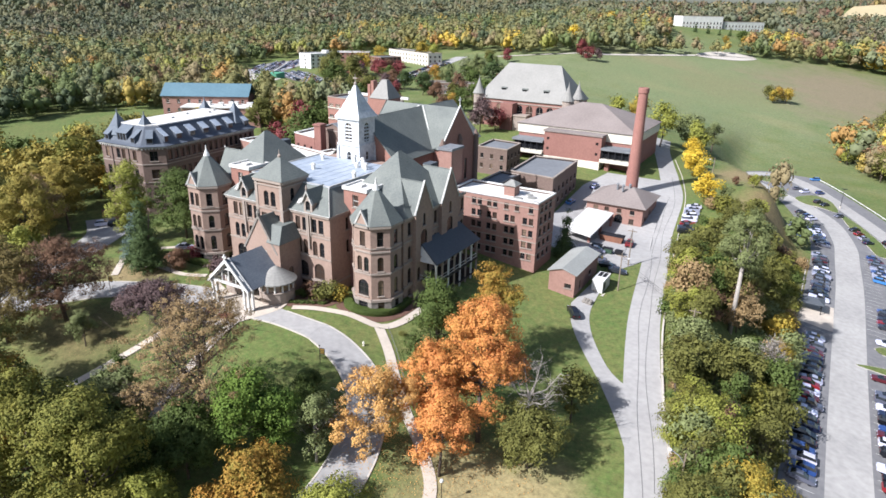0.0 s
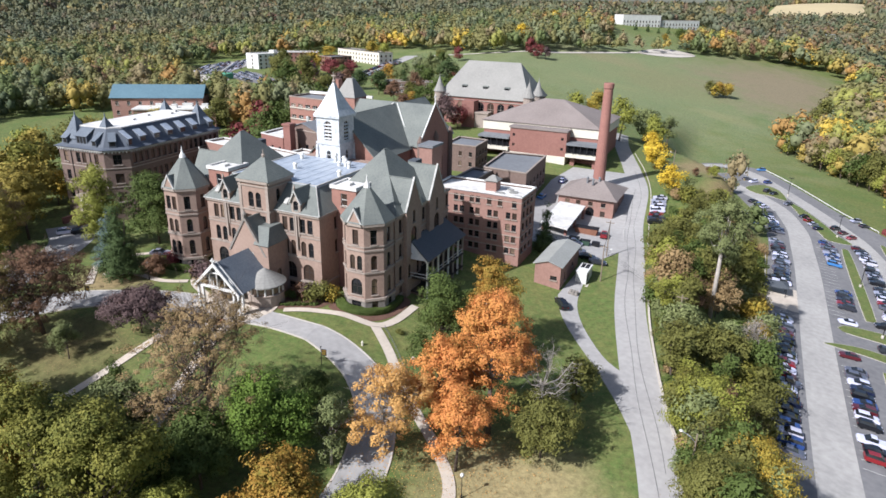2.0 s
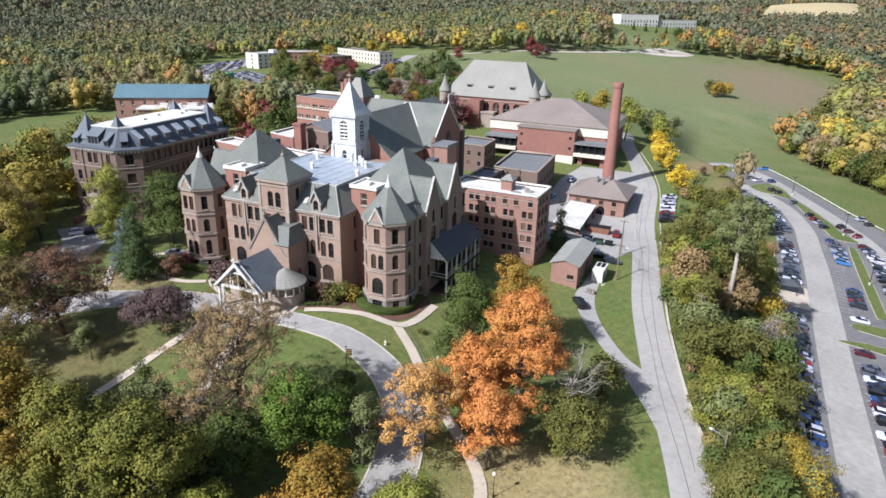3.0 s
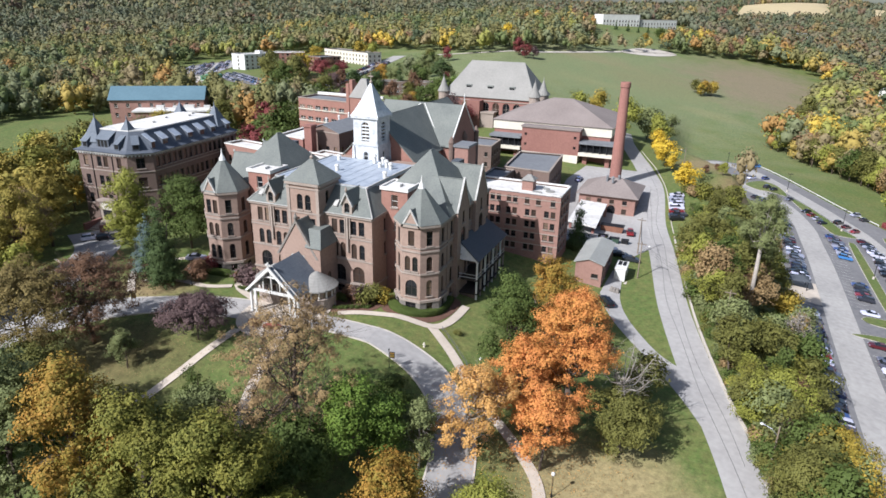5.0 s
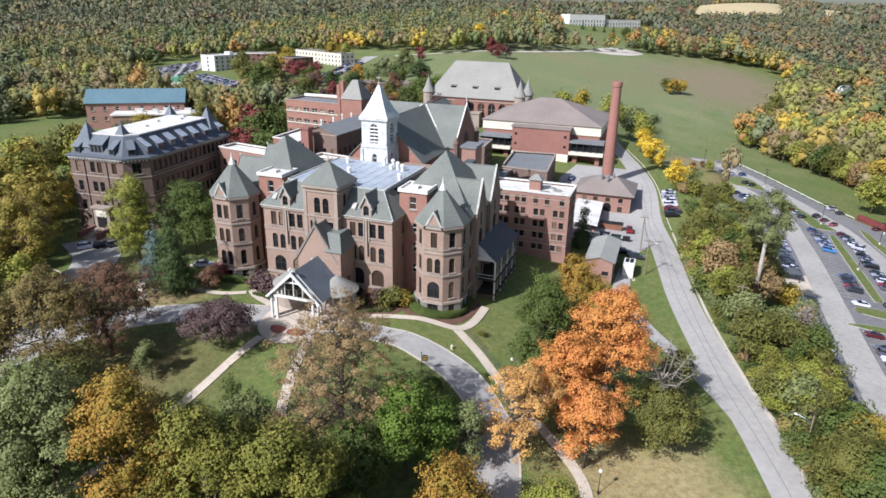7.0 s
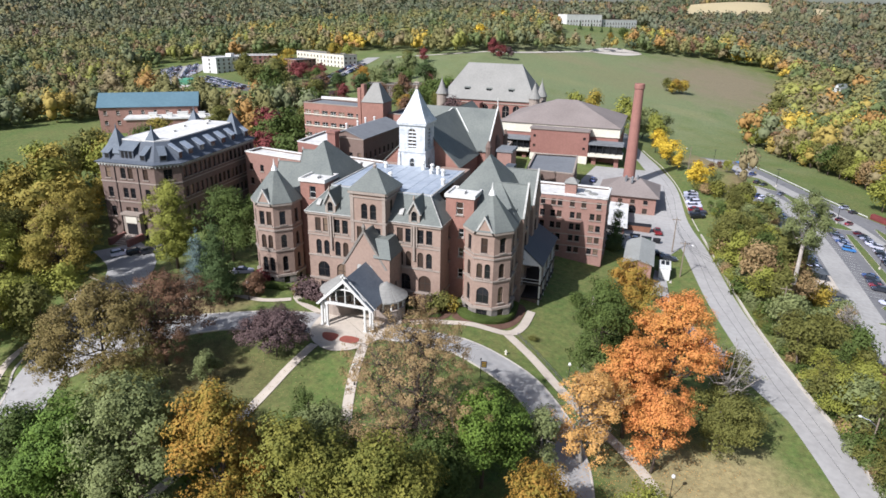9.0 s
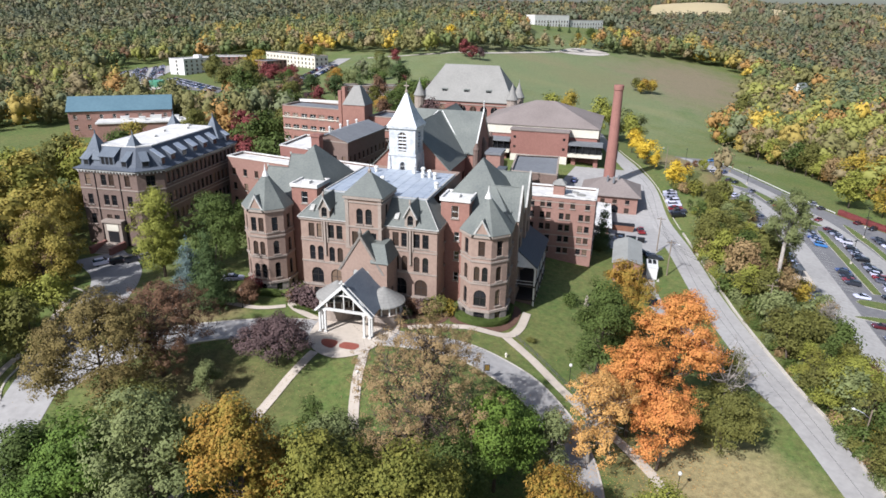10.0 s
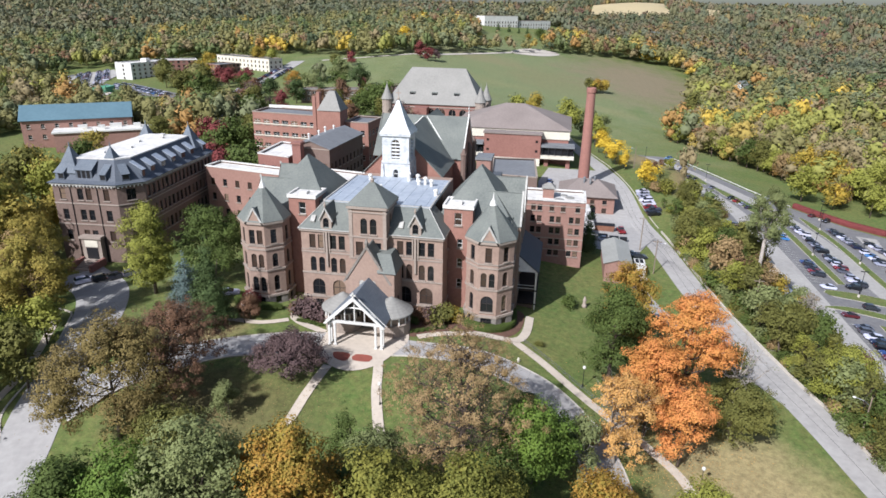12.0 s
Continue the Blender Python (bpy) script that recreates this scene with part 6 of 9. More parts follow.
# ---- farther buildings ----
bl = thing("arts_building", "brick hall with a long teal metal roof", "building", (-168, 122, 5))
MB = Matrix.Translation((-164.2, 121.0, 0.8)) @ Matrix.Rotation(radians(34), 4, "Z")
s = Shape(MB)
for p0, p1, n in (((-20, -7), (20, -7), 8), ((20, -7), (20, 8), 0), ((20, 8), (-20, 8), 0), ((-20, 8), (-20, -7), 3)):
    wall(s, bl, p0, p1, 0, 13.4, [(u, z, 1.4, 1.7, False) for u, *_ in (row(math.dist(p0, p1), n, 0, 1, 1) if n else []) for z in (6.0, 10.2)], WHITE_PAINT, m=MB)
part("wall", s, BRICK_RED, bl)
s = Shape(MB)
s.slab([(-20.6, -7.8, 13.4), (20.6, -7.8, 13.4), (20.6, 1, 18.6), (-20.6, 1, 18.6)])
s.slab([(20.6, 9, 13.4), (-20.6, 9, 13.4), (-20.6, 1, 18.6), (20.6, 1, 18.6)])
part("roof", s, ROOF_TEAL, bl, "long teal standing-seam roof")
s = Shape(MB)
s.box(-8, -17, 0, 27, -7.1, 9.4)
part("lean_to", s, BRICK_RED, bl)
s = Shape(MB)
s.box(-8.6, -17.6, 9.4, 27.6, -7.1, 10.0)
part("lean_to_roof", s, ROOF_WHITE, bl)
for x, y, w_ in ((2, -11, 1.6), (9, -13.5, 1.1), (14, -10, 2.2), (22, -12, 1.3)):
    s = Shape(MB)
    s.box(x - w_, y - 1.0, 10.0, x + w_, y + 1.0, 11.3)
    s.box(x - w_ - 0.1, y - 1.1, 11.3, x + w_ + 0.1, y + 1.1, 11.45)
    part("roof_unit", s, WHITE_PAINT, bl, "white rooftop plant unit")
wh = block("hall_of_residence", "modern white hall of residence with a white flat roof", [(-311, 344), (-294.5, 340), (-282, 384), (-299, 389)], 3, 16, WHITE_PAINT, ROOF_WHITE, 4, (1, 9, 0, 0), win=(1.7, 1.5), storey=3.1, first=1.0, rooflabel="white membrane roof")
block("hall_of_residence", "red brick and glass wing of the modern hall", [(-284, 361), (-261, 378), (-271, 393), (-294, 377)], 4, 17, BRICK_DEEP, ROOF_WHITE, 4, (7, 3, 0, 3), win=(2.0, 1.6), storey=3.2)
s = Shape()
s.box(-301, 362, 15.5, -296, 367, 18)
part("plant_room", s, WHITE_PAINT, wh, "white roof plant room")
block("hall_of_residence", "red brick hall of residence with a grey roof", [(-237, 347.5), (-222, 342.3), (-215, 361), (-230, 366)], 4, 17, BRICK_DEEP, ROOF_GREY, 4, (5, 5, 0, 0), win=(1.8, 1.7), storey=3.2)
block("hall_of_residence", "cream hall with grey pitched roofs beyond the lane", [(-259, 406), (-198, 376), (-192, 388), (-253, 418)], 8, 19.5, CREAM, SLATE, 3, (14, 3, 0, 3), win=(1.6, 1.6), storey=3.4)
block("terrace_block", "long two-storey brick terrace with a pale roof beneath trees", [(-120, 251), (-66, 268.5), (-69, 279), (-123, 261.5)], 5, 12.6, BRICK_BROWN, SLATE_PALE, 2, (18, 2, 0, 2), win=(2.0, 1.9), storey=3.4, trim=WHITE_PAINT)


def house(x, y, label, brick, w=12, d=9, h=6, turn=0.0):
    z = ground(x, y)
    ob = thing("house", label, "house", (x, y, z))
    m = Matrix.Translation((x, y, z)) @ Matrix.Rotation(turn, 4, "Z")
    s = Shape(m)
    for p0, p1, n in (((-w / 2, -d / 2), (w / 2, -d / 2), 3), ((w / 2, -d / 2), (w / 2, d / 2), 2), ((w / 2, d / 2), (-w / 2, d / 2), 0), ((-w / 2, d / 2), (-w / 2, -d / 2), 2)):
        wall(s, ob, p0, p1, -2, h, [(u, zz, 1.2, 1.5, False) for u, *_ in (row(math.dist(p0, p1), n, 0, 1, 1) if n else []) for zz in (1, 3.8)], WHITE_PAINT, m=m)
    for e in (-1, 1):
        s.poly([(e * w / 2, -d / 2, h), (e * w / 2, d / 2, h), (e * w / 2, 0, h + d * 0.45)])
    part("wall", s, brick, ob)
    s = Shape(m)
    for e in (-1, 1):
        s.slab([(-w / 2 - 0.5, 0, h + d * 0.45 + 0.2), (w / 2 + 0.5, 0, h + d * 0.45 + 0.2), (w / 2 + 0.5, e * (d / 2 + 0.5), h - 0.2), (-w / 2 - 0.5, e * (d / 2 + 0.5), h - 0.2)])
    part("roof", s, SLATE, ob)


house(224, 655, "white clapboard house with a grey roof among trees", WHITE_PAINT, 10, 9, 7, 0.6)
house(262, 540, "cream house among trees", CREAM, 14, 9, 5, 0.2)
house(300, 545, "pale house with a grey roof", CREAM, 14, 10, 5, -0.2)
house(178, 1095, "distant white house on the hill", WHITE_PAINT, 16, 10, 7, 0.3)
house(-150, 720, "distant pale house in the woods", CREAM, 14, 10, 6, 0.3)
for p0, p1, high in (((-76, 762), (-36, 800), 13), ((-34, 806), (6, 852), 10)):
    side = (Vector(p1) - Vector(p0)).normalized()
    back = Vector((-side.y, side.x)) * 20
    z = min(ground(*p0), ground(*p1))
    block("distant_complex", "distant white institutional building with a pale roof", [p0, p1, tuple(Vector(p1) + back), tuple(Vector(p0) + back)], z, z + high + 2, WHITE_PAINT, SLATE_PALE, 2, (12, 3, 0, 0), win=(1.65, 2.4), storey=4.6)

# ---- trees ----
def leaf_cards(rng, lobes, n, size, gap=0.0, clumps=70, inner=0.14):
    """Leaves round a set of lobes (x, y, z, rx, rz): small triangles in many uneven twig clumps, some within."""
    lobes = np.array(lobes, float)
    w = lobes[:, 3] ** 2 / (lobes[:, 3] ** 2).sum()
    m = max(6, n // clumps)
    pick = rng.choice(len(lobes), m, p=w)
    d = rng.normal(size=(m, 3))
    d /= np.linalg.norm(d, axis=1)[:, None]
    low = (d[:, 2] < -0.3) & (rng.random(m) < 0.6)
    d[low, 2] *= -1
    rad = np.stack([lobes[:, 3], lobes[:, 3], lobes[:, 4]], 1)
    sway = 0.8 + 0.34 * rng.random(len(lobes))
    cc = lobes[pick, :3] + d * rad[pick] * (sway[pick] * (0.66 + 0.42 * rng.random(m)))[:, None]
    cr = size * 5.6 * (0.55 + 0.9 * rng.random(m))
    keep = rng.random(m) >= gap
    cc, cr, d, pick = cc[keep], cr[keep], d[keep], pick[keep]
    k = rng.choice(len(cc), int(n * (1 - inner)), p=cr ** 2 / (cr ** 2).sum())
    e = rng.normal(size=(len(k), 3))
    e /= np.linalg.norm(e, axis=1)[:, None]
    c = cc[k] + e * (cr[k] * (0.35 + 0.85 * rng.random(len(k)) ** 0.6))[:, None] * np.array([1, 1, 0.72])
    nrm = d[k] * 0.55 + e * 0.45
    # leaves within the lobes close the crown
    j = rng.choice(len(lobes), int(n * inner * (1 - gap)), p=w)
    f = rng.normal(size=(len(j), 3))
    f /= np.linalg.norm(f, axis=1)[:, None]
    c = np.concatenate([c, lobes[j, :3] + f * rad[j] * (0.75 * rng.random(len(j)) ** 0.5)[:, None]])
    nrm = np.concatenate([nrm, f]) + rng.normal(size=c.shape) * 0.22 + np.array([0, 0, 0.14])
    s = np.full((len(c), 1), size)
    s[len(k):] *= 1.6
    return cards_at(rng, c, nrm, s)


def cards_at(rng, c, nrm, s):
    nrm = nrm / np.linalg.norm(nrm, axis=-1, keepdims=True)
    t = np.cross(nrm, rng.normal(size=c.shape))
    t /= np.linalg.norm(t, axis=-1, keepdims=True)
    b = np.cross(nrm, t)
    s = s * rng.uniform(0.6, 1.35, c.shape[:-1] + (1,))
    v = np.stack([c + t * s * 1.2, c - t * s * 0.6 + b * s * 0.8, c - t * s * 0.6 - b * s * 0.8], -2)
    return v.reshape(-1, 3)


def tri_mesh(name, v, tris, material, smooth=0):
    """Mesh of triangles; the first of them, as many as named, are shaded smooth."""
    me = bpy.data.meshes.new(name)
    n = len(tris)
    me.vertices.add(len(v))
    me.vertices.foreach_set("co", v.astype(np.float32).ravel())
    me.loops.add(n * 3)
    me.loops.foreach_set("vertex_index", tris.astype(np.int32).ravel())
    me.polygons.add(n)
    me.polygons.foreach_set("loop_start", np.arange(0, n * 3, 3, dtype=np.int32))
    me.polygons.foreach_set("loop_total", np.full(n, 3, dtype=np.int32))
    me.polygons.foreach_set("use_smooth", np.arange(n) < smooth)
    me.materials.append(material)
    me.update(calc_edges=True)
    return me


def card_mesh(name, v, material):
    return tri_mesh(name, v, np.arange(len(v)).reshape(-1, 3), material)


def limbs(rng, lobes, high, girth, twigs=0, fork=0.32):
    """Tapered trunk with a limb to each lobe, and twigs where the crown is thin."""
    s = Shape()
    lean = rng.normal(size=2) * 0.02 * high
    base, knee = Vector((0, 0, -0.8)), Vector((lean[0], lean[1], high * fork))
    top = Vector((lean[0] * 2, lean[1] * 2, high * 0.72))
    if twigs > 9:
        girth *= 1.35
    s.tube(base, knee, girth, girth * 0.72, 8)
    s.tube(knee, top, girth * 0.7, girth * 0.2, 7)
    for x, y, z, rx, rz in lobes:
        k = 0.15 + 0.55 * rng.random()
        a = knee.lerp(top, min(0.9, max(0.0, k * (z / high))))
        e = Vector((x, y, z))
        m = a.lerp(e, 0.55) + Vector((0, 0, -0.06 * high))
        g = girth * 0.34
        s.tube(a, m, g, g * 0.6, 6)
        s.tube(m, e, g * 0.6, g * 0.25, 5)
        for _ in range(twigs):
            d = Vector(rng.normal(size=3))
            d.z = abs(d.z) * 0.8 + 0.1
            d.normalize()
            q = m.lerp(e, 0.2 + 0.8 * rng.random())
            w_ = q + Vector((d.x * rx, d.y * rx, d.z * rz)) * (0.75 + 0.35 * rng.random())
            h = q.lerp(w_, 0.5) + Vector(rng.normal(size=3)) * rx * 0.12
            s.tube(q, h, g * 0.3, g * 0.18, 4)
            s.tube(h, w_, g * 0.18, g * 0.07, 3)
            if twigs > 6:
                for _k in range(3):
                    o = q.lerp(w_, 0.35 + 0.5 * rng.random())
                    s.tube(o, o + (w_ - q) * 0.4 + Vector(rng.normal(size=3)) * rx * 0.3, g * 0.12, g * 0.05, 3)
    return s


def crown_lobes(rng, high, wide, form):
    out = []
    if form == "round":
        for k in range(15):
            a, u = rng.random() * 6.283, (k + 0.5) / 15
            z = high * (0.27 + 0.59 * u)
            r = wide * 0.5 * math.sqrt(max(0.05, 1 - (2 * u - 0.85) ** 2)) * 0.62
            out.append((r * math.cos(a + k * 2.4), r * math.sin(a + k * 2.4), z, wide * (0.17 + 0.08 * rng.random()), wide * (0.15 + 0.06 * rng.random())))
        out.append((0, 0, high * 0.62, wide * 0.34, high * 0.27))
        out.append((0, 0, high * 0.84, wide * 0.2, high * 0.15))
    elif form == "high":
        for k in range(12):
            u = (k + 0.5) / 12
            r = wide * 0.42 * math.sqrt(max(0.05, 1 - (2 * u - 0.9) ** 2))
            out.append((r * math.cos(k * 2.4), r * math.sin(k * 2.4), high * (0.56 + 0.4 * u), wide * 0.2, high * 0.09))
    elif form == "column":
        for k in range(11):
            u = (k + 0.5) / 11
            a = k * 2.4
            r = wide * 0.2 * (1 - abs(2 * u - 0.8) * 0.6)
            out.append((r * math.cos(a), r * math.sin(a), high * (0.14 + 0.76 * u), wide * (0.36 - 0.2 * abs(u - 0.4)), high * 0.11))
    elif form == "cone":
        for k in range(12):
            u = k / 11
            out.append((0, 0, high * (0.1 + 0.86 * u), wide * 0.5 * (1 - u) + 0.25, high * 0.07))
    elif form == "spread":
        for k in range(18):
            a = k * 2.4
            u = (k + 0.5) / 18
            r = wide * 0.5 * math.sqrt(u) * 0.72
            out.append((r * math.cos(a), r * math.sin(a), high * (0.8 - 0.32 * u + 0.07 * rng.random()), wide * (0.15 + 0.06 * rng.random()), high * (0.11 + 0.05 * rng.random())))
        out.append((0, 0, high * 0.6, wide * 0.3, high * 0.22))
    else:  # shrub
        for k in range(7):
            a = k * 2.4
            out.append((wide * 0.25 * math.cos(a), wide * 0.25 * math.sin(a), high * (0.35 + 0.2 * rng.random()), wide * 0.27, high * 0.38))
    return out


def tree_shape(form, seed, high, wide, n, size, gap=0.0, twigs=0, girth=None, few=False):
    rng = np.random.default_rng(seed)
    lobes = crown_lobes(rng, high, wide, form)
    cards = leaf_cards(rng, lobes, n * 2, size * 0.45, gap)
    crown = card_mesh("crown", cards, LEAF["green"])
    trunk = limbs(rng, lobes[::3] if few else lobes if form in ("round", "spread", "high") else lobes[:5], high, girth or high * 0.018, twigs, 0.56 if form == "high" else 0.32).mesh("trunk", BARK, True)
    return trunk, crown


def tree(meshes, colour, x, y, label, scale=1.0, turn=0.0, bark=None, group="", name="tree", category="tree", flat=1.0, z=None):
    ob = new(name)
    ob.matrix_basis = Matrix.Translation((x, y, (ground(x, y) if z is None else z) - 0.1)) @ Matrix.Rotation(turn, 4, "Z") @ Matrix.Diagonal((scale * flat, scale * flat, scale, 1))
    tagged(ob, label, category, group)
    for nm, me, mt in (("trunk", meshes[0], bark or BARK), ("crown", meshes[1], LEAF[colour])):
        o = new(nm, me)
        o.parent = ob
        o.material_slots[0].link = "OBJECT"
        o.material_slots[0].material = mt
    return ob


# the trees nearest to the camera, each of its own growth
NEAR = [
    # form, colour, x, y, height, width, cards, size, gap, twigs, label
    ("round", "orange", 57.3, -17.5, 26.5, 16, 21000, 0.28, 0.22, 5, "large orange maple in full autumn colour on the lawn"),
    ("round", "peach", 46, -31, 15.5, 14, 8500, 0.28, 0.3, 12, "thinning orange and gold tree beside the drive"),
    ("round", "green", 45.6, -11.5, 22, 14, 12500, 0.32, 0.08, 2, "green tree turning gold beside the lawn walk"),
    ("round", "amber", 49.5, 1.8, 20.5, 13.5, 9500, 0.32, 0.15, 3, "amber and olive tree behind the green tree"),
    ("round", "olive", 66.5, -18.5, 11.5, 13, 7000, 0.32, 0.2, 3, "olive tree with bare grey limbs beside the road"),
    ("round", "tan", 23.2, -41.8, 24, 24, 19000, 0.21, 0.24, 16, "large tan beech-like tree with thinning leaves"),
    ("round", "bright", 33.6, -42, 16, 13, 11500, 0.36, 0.0, 1, "dense bright green maple above the drive"),
    ("round", "green", 28, -49, 13, 12, 8000, 0.36, 0.05, 1, "dark green tree below the tan tree"),
    ("round", "amber", 42, -50.5, 14.5, 12, 9000, 0.34, 0.05, 2, "golden green maple near the drive"),
    ("round", "lime", 55.5, -50, 16.5, 11, 8500, 0.34, 0.08, 2, "yellow-green tree near the walk"),
    ("round", "khaki", -29, -43.5, 20, 21.5, 18500, 0.3, 0.05, 4, "broad khaki tree beside the west road"),
    ("round", "rust", -25.5, -34, 18, 22, 17000, 0.24, 0.14, 14, "half-bare rust-brown tree on the west lawn"),
    ("spread", "purple", -8, -27, 9.5, 13.5, 9000, 0.3, 0.08, 4, "purple-brown plum tree beside the canopy path"),
    ("round", "sage", -1.5, -66, 27.5, 15, 12000, 0.36, 0.08, 2, "grey-green silver maple below the lawn"),
    ("round", "amber", 8.5, -63.5, 27, 14, 12000, 0.36, 0.1, 2, "orange-green maple below the lawn"),
    ("round", "straw", 18.5, -63, 24.5, 16, 12500, 0.36, 0.1, 3, "large olive-gold tree below the lawn"),
    ("round", "straw", 27.5, -61.5, 23.5, 15, 12000, 0.36, 0.06, 2, "large olive tree turning gold below the lawn"),
    ("round", "bright", -10, -67, 23, 16, 12500, 0.36, 0.05, 1, "bright green tree below the lawn"),
    ("round", "green", -19, -66, 19, 14, 9500, 0.38, 0.05, 1, "green tree near the west road"),
    ("round", "lime", 20, -75, 17, 13, 8500, 0.36, 0.05, 1, "light green tree at the foot of the slope"),
    ("round", "gold", 2, -77, 18, 13, 8500, 0.36, 0.08, 1, "gold-green tree at the foot of the slope"),
    ("round", "green", 36, -72, 17, 13, 8500, 0.36, 0.05, 1, "green tree at the foot of the slope"),
    ("column", "lime", -50.5, -1, 22, 12, 11000, 0.34, 0.05, 1, "tall columnar yellow-green tree by the mansard hall"),
    ("cone", "blue", -37.9, -8.5, 15, 8, 6500, 0.3, 0.0, 0, "blue spruce beside the hall"),
    ("cone", "dark", -30.8, -12, 19, 10.5, 10500, 0.32, 0.0, 0, "dark green spruce on the west lawn"),
    ("round", "green", -41, 7, 18.5, 20, 11000, 0.36, 0.05, 1, "broad green tree between the halls"),
    ("round", "ochre", -63.5, -19, 21, 15, 10000, 0.36, 0.1, 2, "brown-green street tree beyond the west road"),
    ("round", "lime", -60, -33, 12.5, 12, 8000, 0.34, 0.08, 1, "yellow-green tree beyond the west road"),
    ("round", "tan", -71, -12, 19, 13, 8000, 0.36, 0.12, 3, "tan-green tree beside the mansard hall forecourt"),
    ("round", "ochre", -77, -3, 19, 14, 9000, 0.36, 0.08, 2, "olive-gold tree before the mansard hall"),
    ("round", "rust", -24.5, 0.5 - 9, 5.5, 5.5, 3000, 0.26, 0.1, 2, "small red-leaved tree before the turret"),
    ("cone", "green", 8, -44.5, 13, 7, 5000, 0.26, 0.15, 1, "young dark conifer on the lawn"),
    ("round", "green", 32.5, -29, 6.5, 6.5, 4500, 0.28, 0.0, 1, "small round green tree inside the drive"),
    ("round", "sage", -14, -37.5, 7.5, 5.5, 3000, 0.22, 0.2, 3, "small weeping grey-green tree in shade"),
    ("round", "lime", 88.5, -3, 12.5, 12.5, 8500, 0.34, 0.05, 1, "bright yellow-green tree above the car park"),
    ("round", "gold", 95.5, -14, 13.5, 13, 9000, 0.34, 0.05, 1, "golden tree above the car park"),
    ("round", "olive", 91, -24, 13, 12, 8000, 0.34, 0.05, 1, "olive tree beside the lower road"),
    ("round", "crimson", 60, -62, 8, 7, 3500, 0.3, 0.1, 2, "small red maple at the edge of the lower lawn"),
]
for k, (form, colour, x, y, hi, wd, n, size, gap, twigs, label) in enumerate(NEAR):
    tree(tree_shape(form, 100 + k, hi, wd, n, size, gap, twigs), colour, x, y, label, turn=k * 1.3, bark=BARK_PALE if colour in ("olive", "peach") and twigs > 4 else BARK)
# second colour in the big maple and the gold tree
tree(tree_shape("round", 301, 18, 11.5, 9000, 0.3, 0.2, 4), "orange", 51.5, -22, "smaller orange maple beside the large one", turn=0.4)
tree(tree_shape("round", 306, 14.5, 10, 6500, 0.3, 0.2, 4), "orange", 56, -27.5, "low orange maple at the lawn edge", turn=2.4)
tree(tree_shape("round", 307, 12, 9, 5000, 0.34, 0.05, 1), "lime", 33, -58.5, "light green tree below the drive", turn=1.4)
tree(tree_shape("round", 308, 9.5, 9, 4500, 0.34, 0.05, 1), "green", 24, -52, "dark green young tree below the drive", turn=2.0)
tree(tree_shape("round", 309, 12, 9, 5500, 0.34, 0.05, 1), "sage", 13, -48, "grey-green tree at the lower lawn edge", turn=0.2)
tree(tree_shape("round", 310, 20, 14, 9000, 0.36, 0.08, 2), "olive", -86, -16, "brown-green tree beside the forecourt", turn=0.2)
tree(tree_shape("round", 311, 19, 13, 8000, 0.36, 0.1, 2), "tan", -58, -45, "tan tree beyond the west road", turn=0.9)
tree(tree_shape("round", 312, 18, 13, 8000, 0.36, 0.1, 2), "olive", -70, -46, "olive tree beyond the west road", turn=1.9)
tree(tree_shape("round", 313, 17, 14, 8000, 0.36, 0.1, 2), "lime", -78, -22, "yellow-green tree beyond the west road", turn=2.9)
tree(tree_shape("round", 316, 18, 13, 8000, 0.36, 0.1, 2), "olive", -12, -55, "olive tree on the lower west lawn", turn=0.7)
tree(tree_shape("round", 302, 12, 7.5, 3200, 0.32, 0.3, 6), "sage", 40.5, -36.5, "thin grey-branched tree beside the drive", bark=BARK_PALE)
tree(tree_shape("high", 303, 19, 9.5, 60, 0.3, 0.5, 8, girth=0.4), "sage", 66, -16.5, "bare grey-limbed tree with few leaves", bark=BARK_PALE)
tree(tree_shape("high", 304, 28, 8.5, 8000, 0.34, 0.14, 3, girth=0.55), "sage", 86, 47.5, "tall pale-trunked tree rising above the bank", bark=BARK_PALE)
tree(tree_shape("round", 305, 17, 8, 500, 0.3, 0.6, 16, girth=0.5), "tan", 95, 36, "bare leafless tree on the bank", bark=BARK_PALE)

# templates for the rest
def inside(px_, py_, poly):
    r = np.zeros(len(px_), bool)
    for i in range(len(poly)):
        (ax, ay), (bx, by) = poly[i], poly[i - 1]
        if ay == by:
            continue
        hit_ = ((ay > py_) != (by > py_)) & (px_ < (bx - ax) * (py_ - ay) / (by - ay) + ax)
        r ^= hit_
    return r


GLADE_PLAN = [(-300, 390), (-205, 185), (-70, 170), (-62, 290), (-112, 330), (-128, 430), (-205, 460), (-285, 440)]
FAR_LOT = [(-380, 385), (-345, 290), (-296, 225), (-205, 180), (-150, 175), (-190, 265), (-215, 290), (-262, 330), (-330, 420)]
TPL = {}
for k in range(4):
    TPL["round", k] = tree_shape("round", 20 + k, 13, 10.5, 1050, 0.74, 0.06, 1, few=True)
for k in range(2):
    TPL["tall", k] = tree_shape("round", 30 + k, 17, 9.5, 1050, 0.76, 0.1, 2, few=True)
    TPL["shrub", k] = tree_shape("shrub", 40 + k, 3.2, 4.2, 480, 0.46)
    TPL["thin", k] = tree_shape("round", 50 + k, 13, 9, 1100, 0.45, 0.35, 7)
TPL["cone", 0] = tree_shape("cone", 60, 11, 5.5, 2600, 0.34)
rt = random.Random(5)


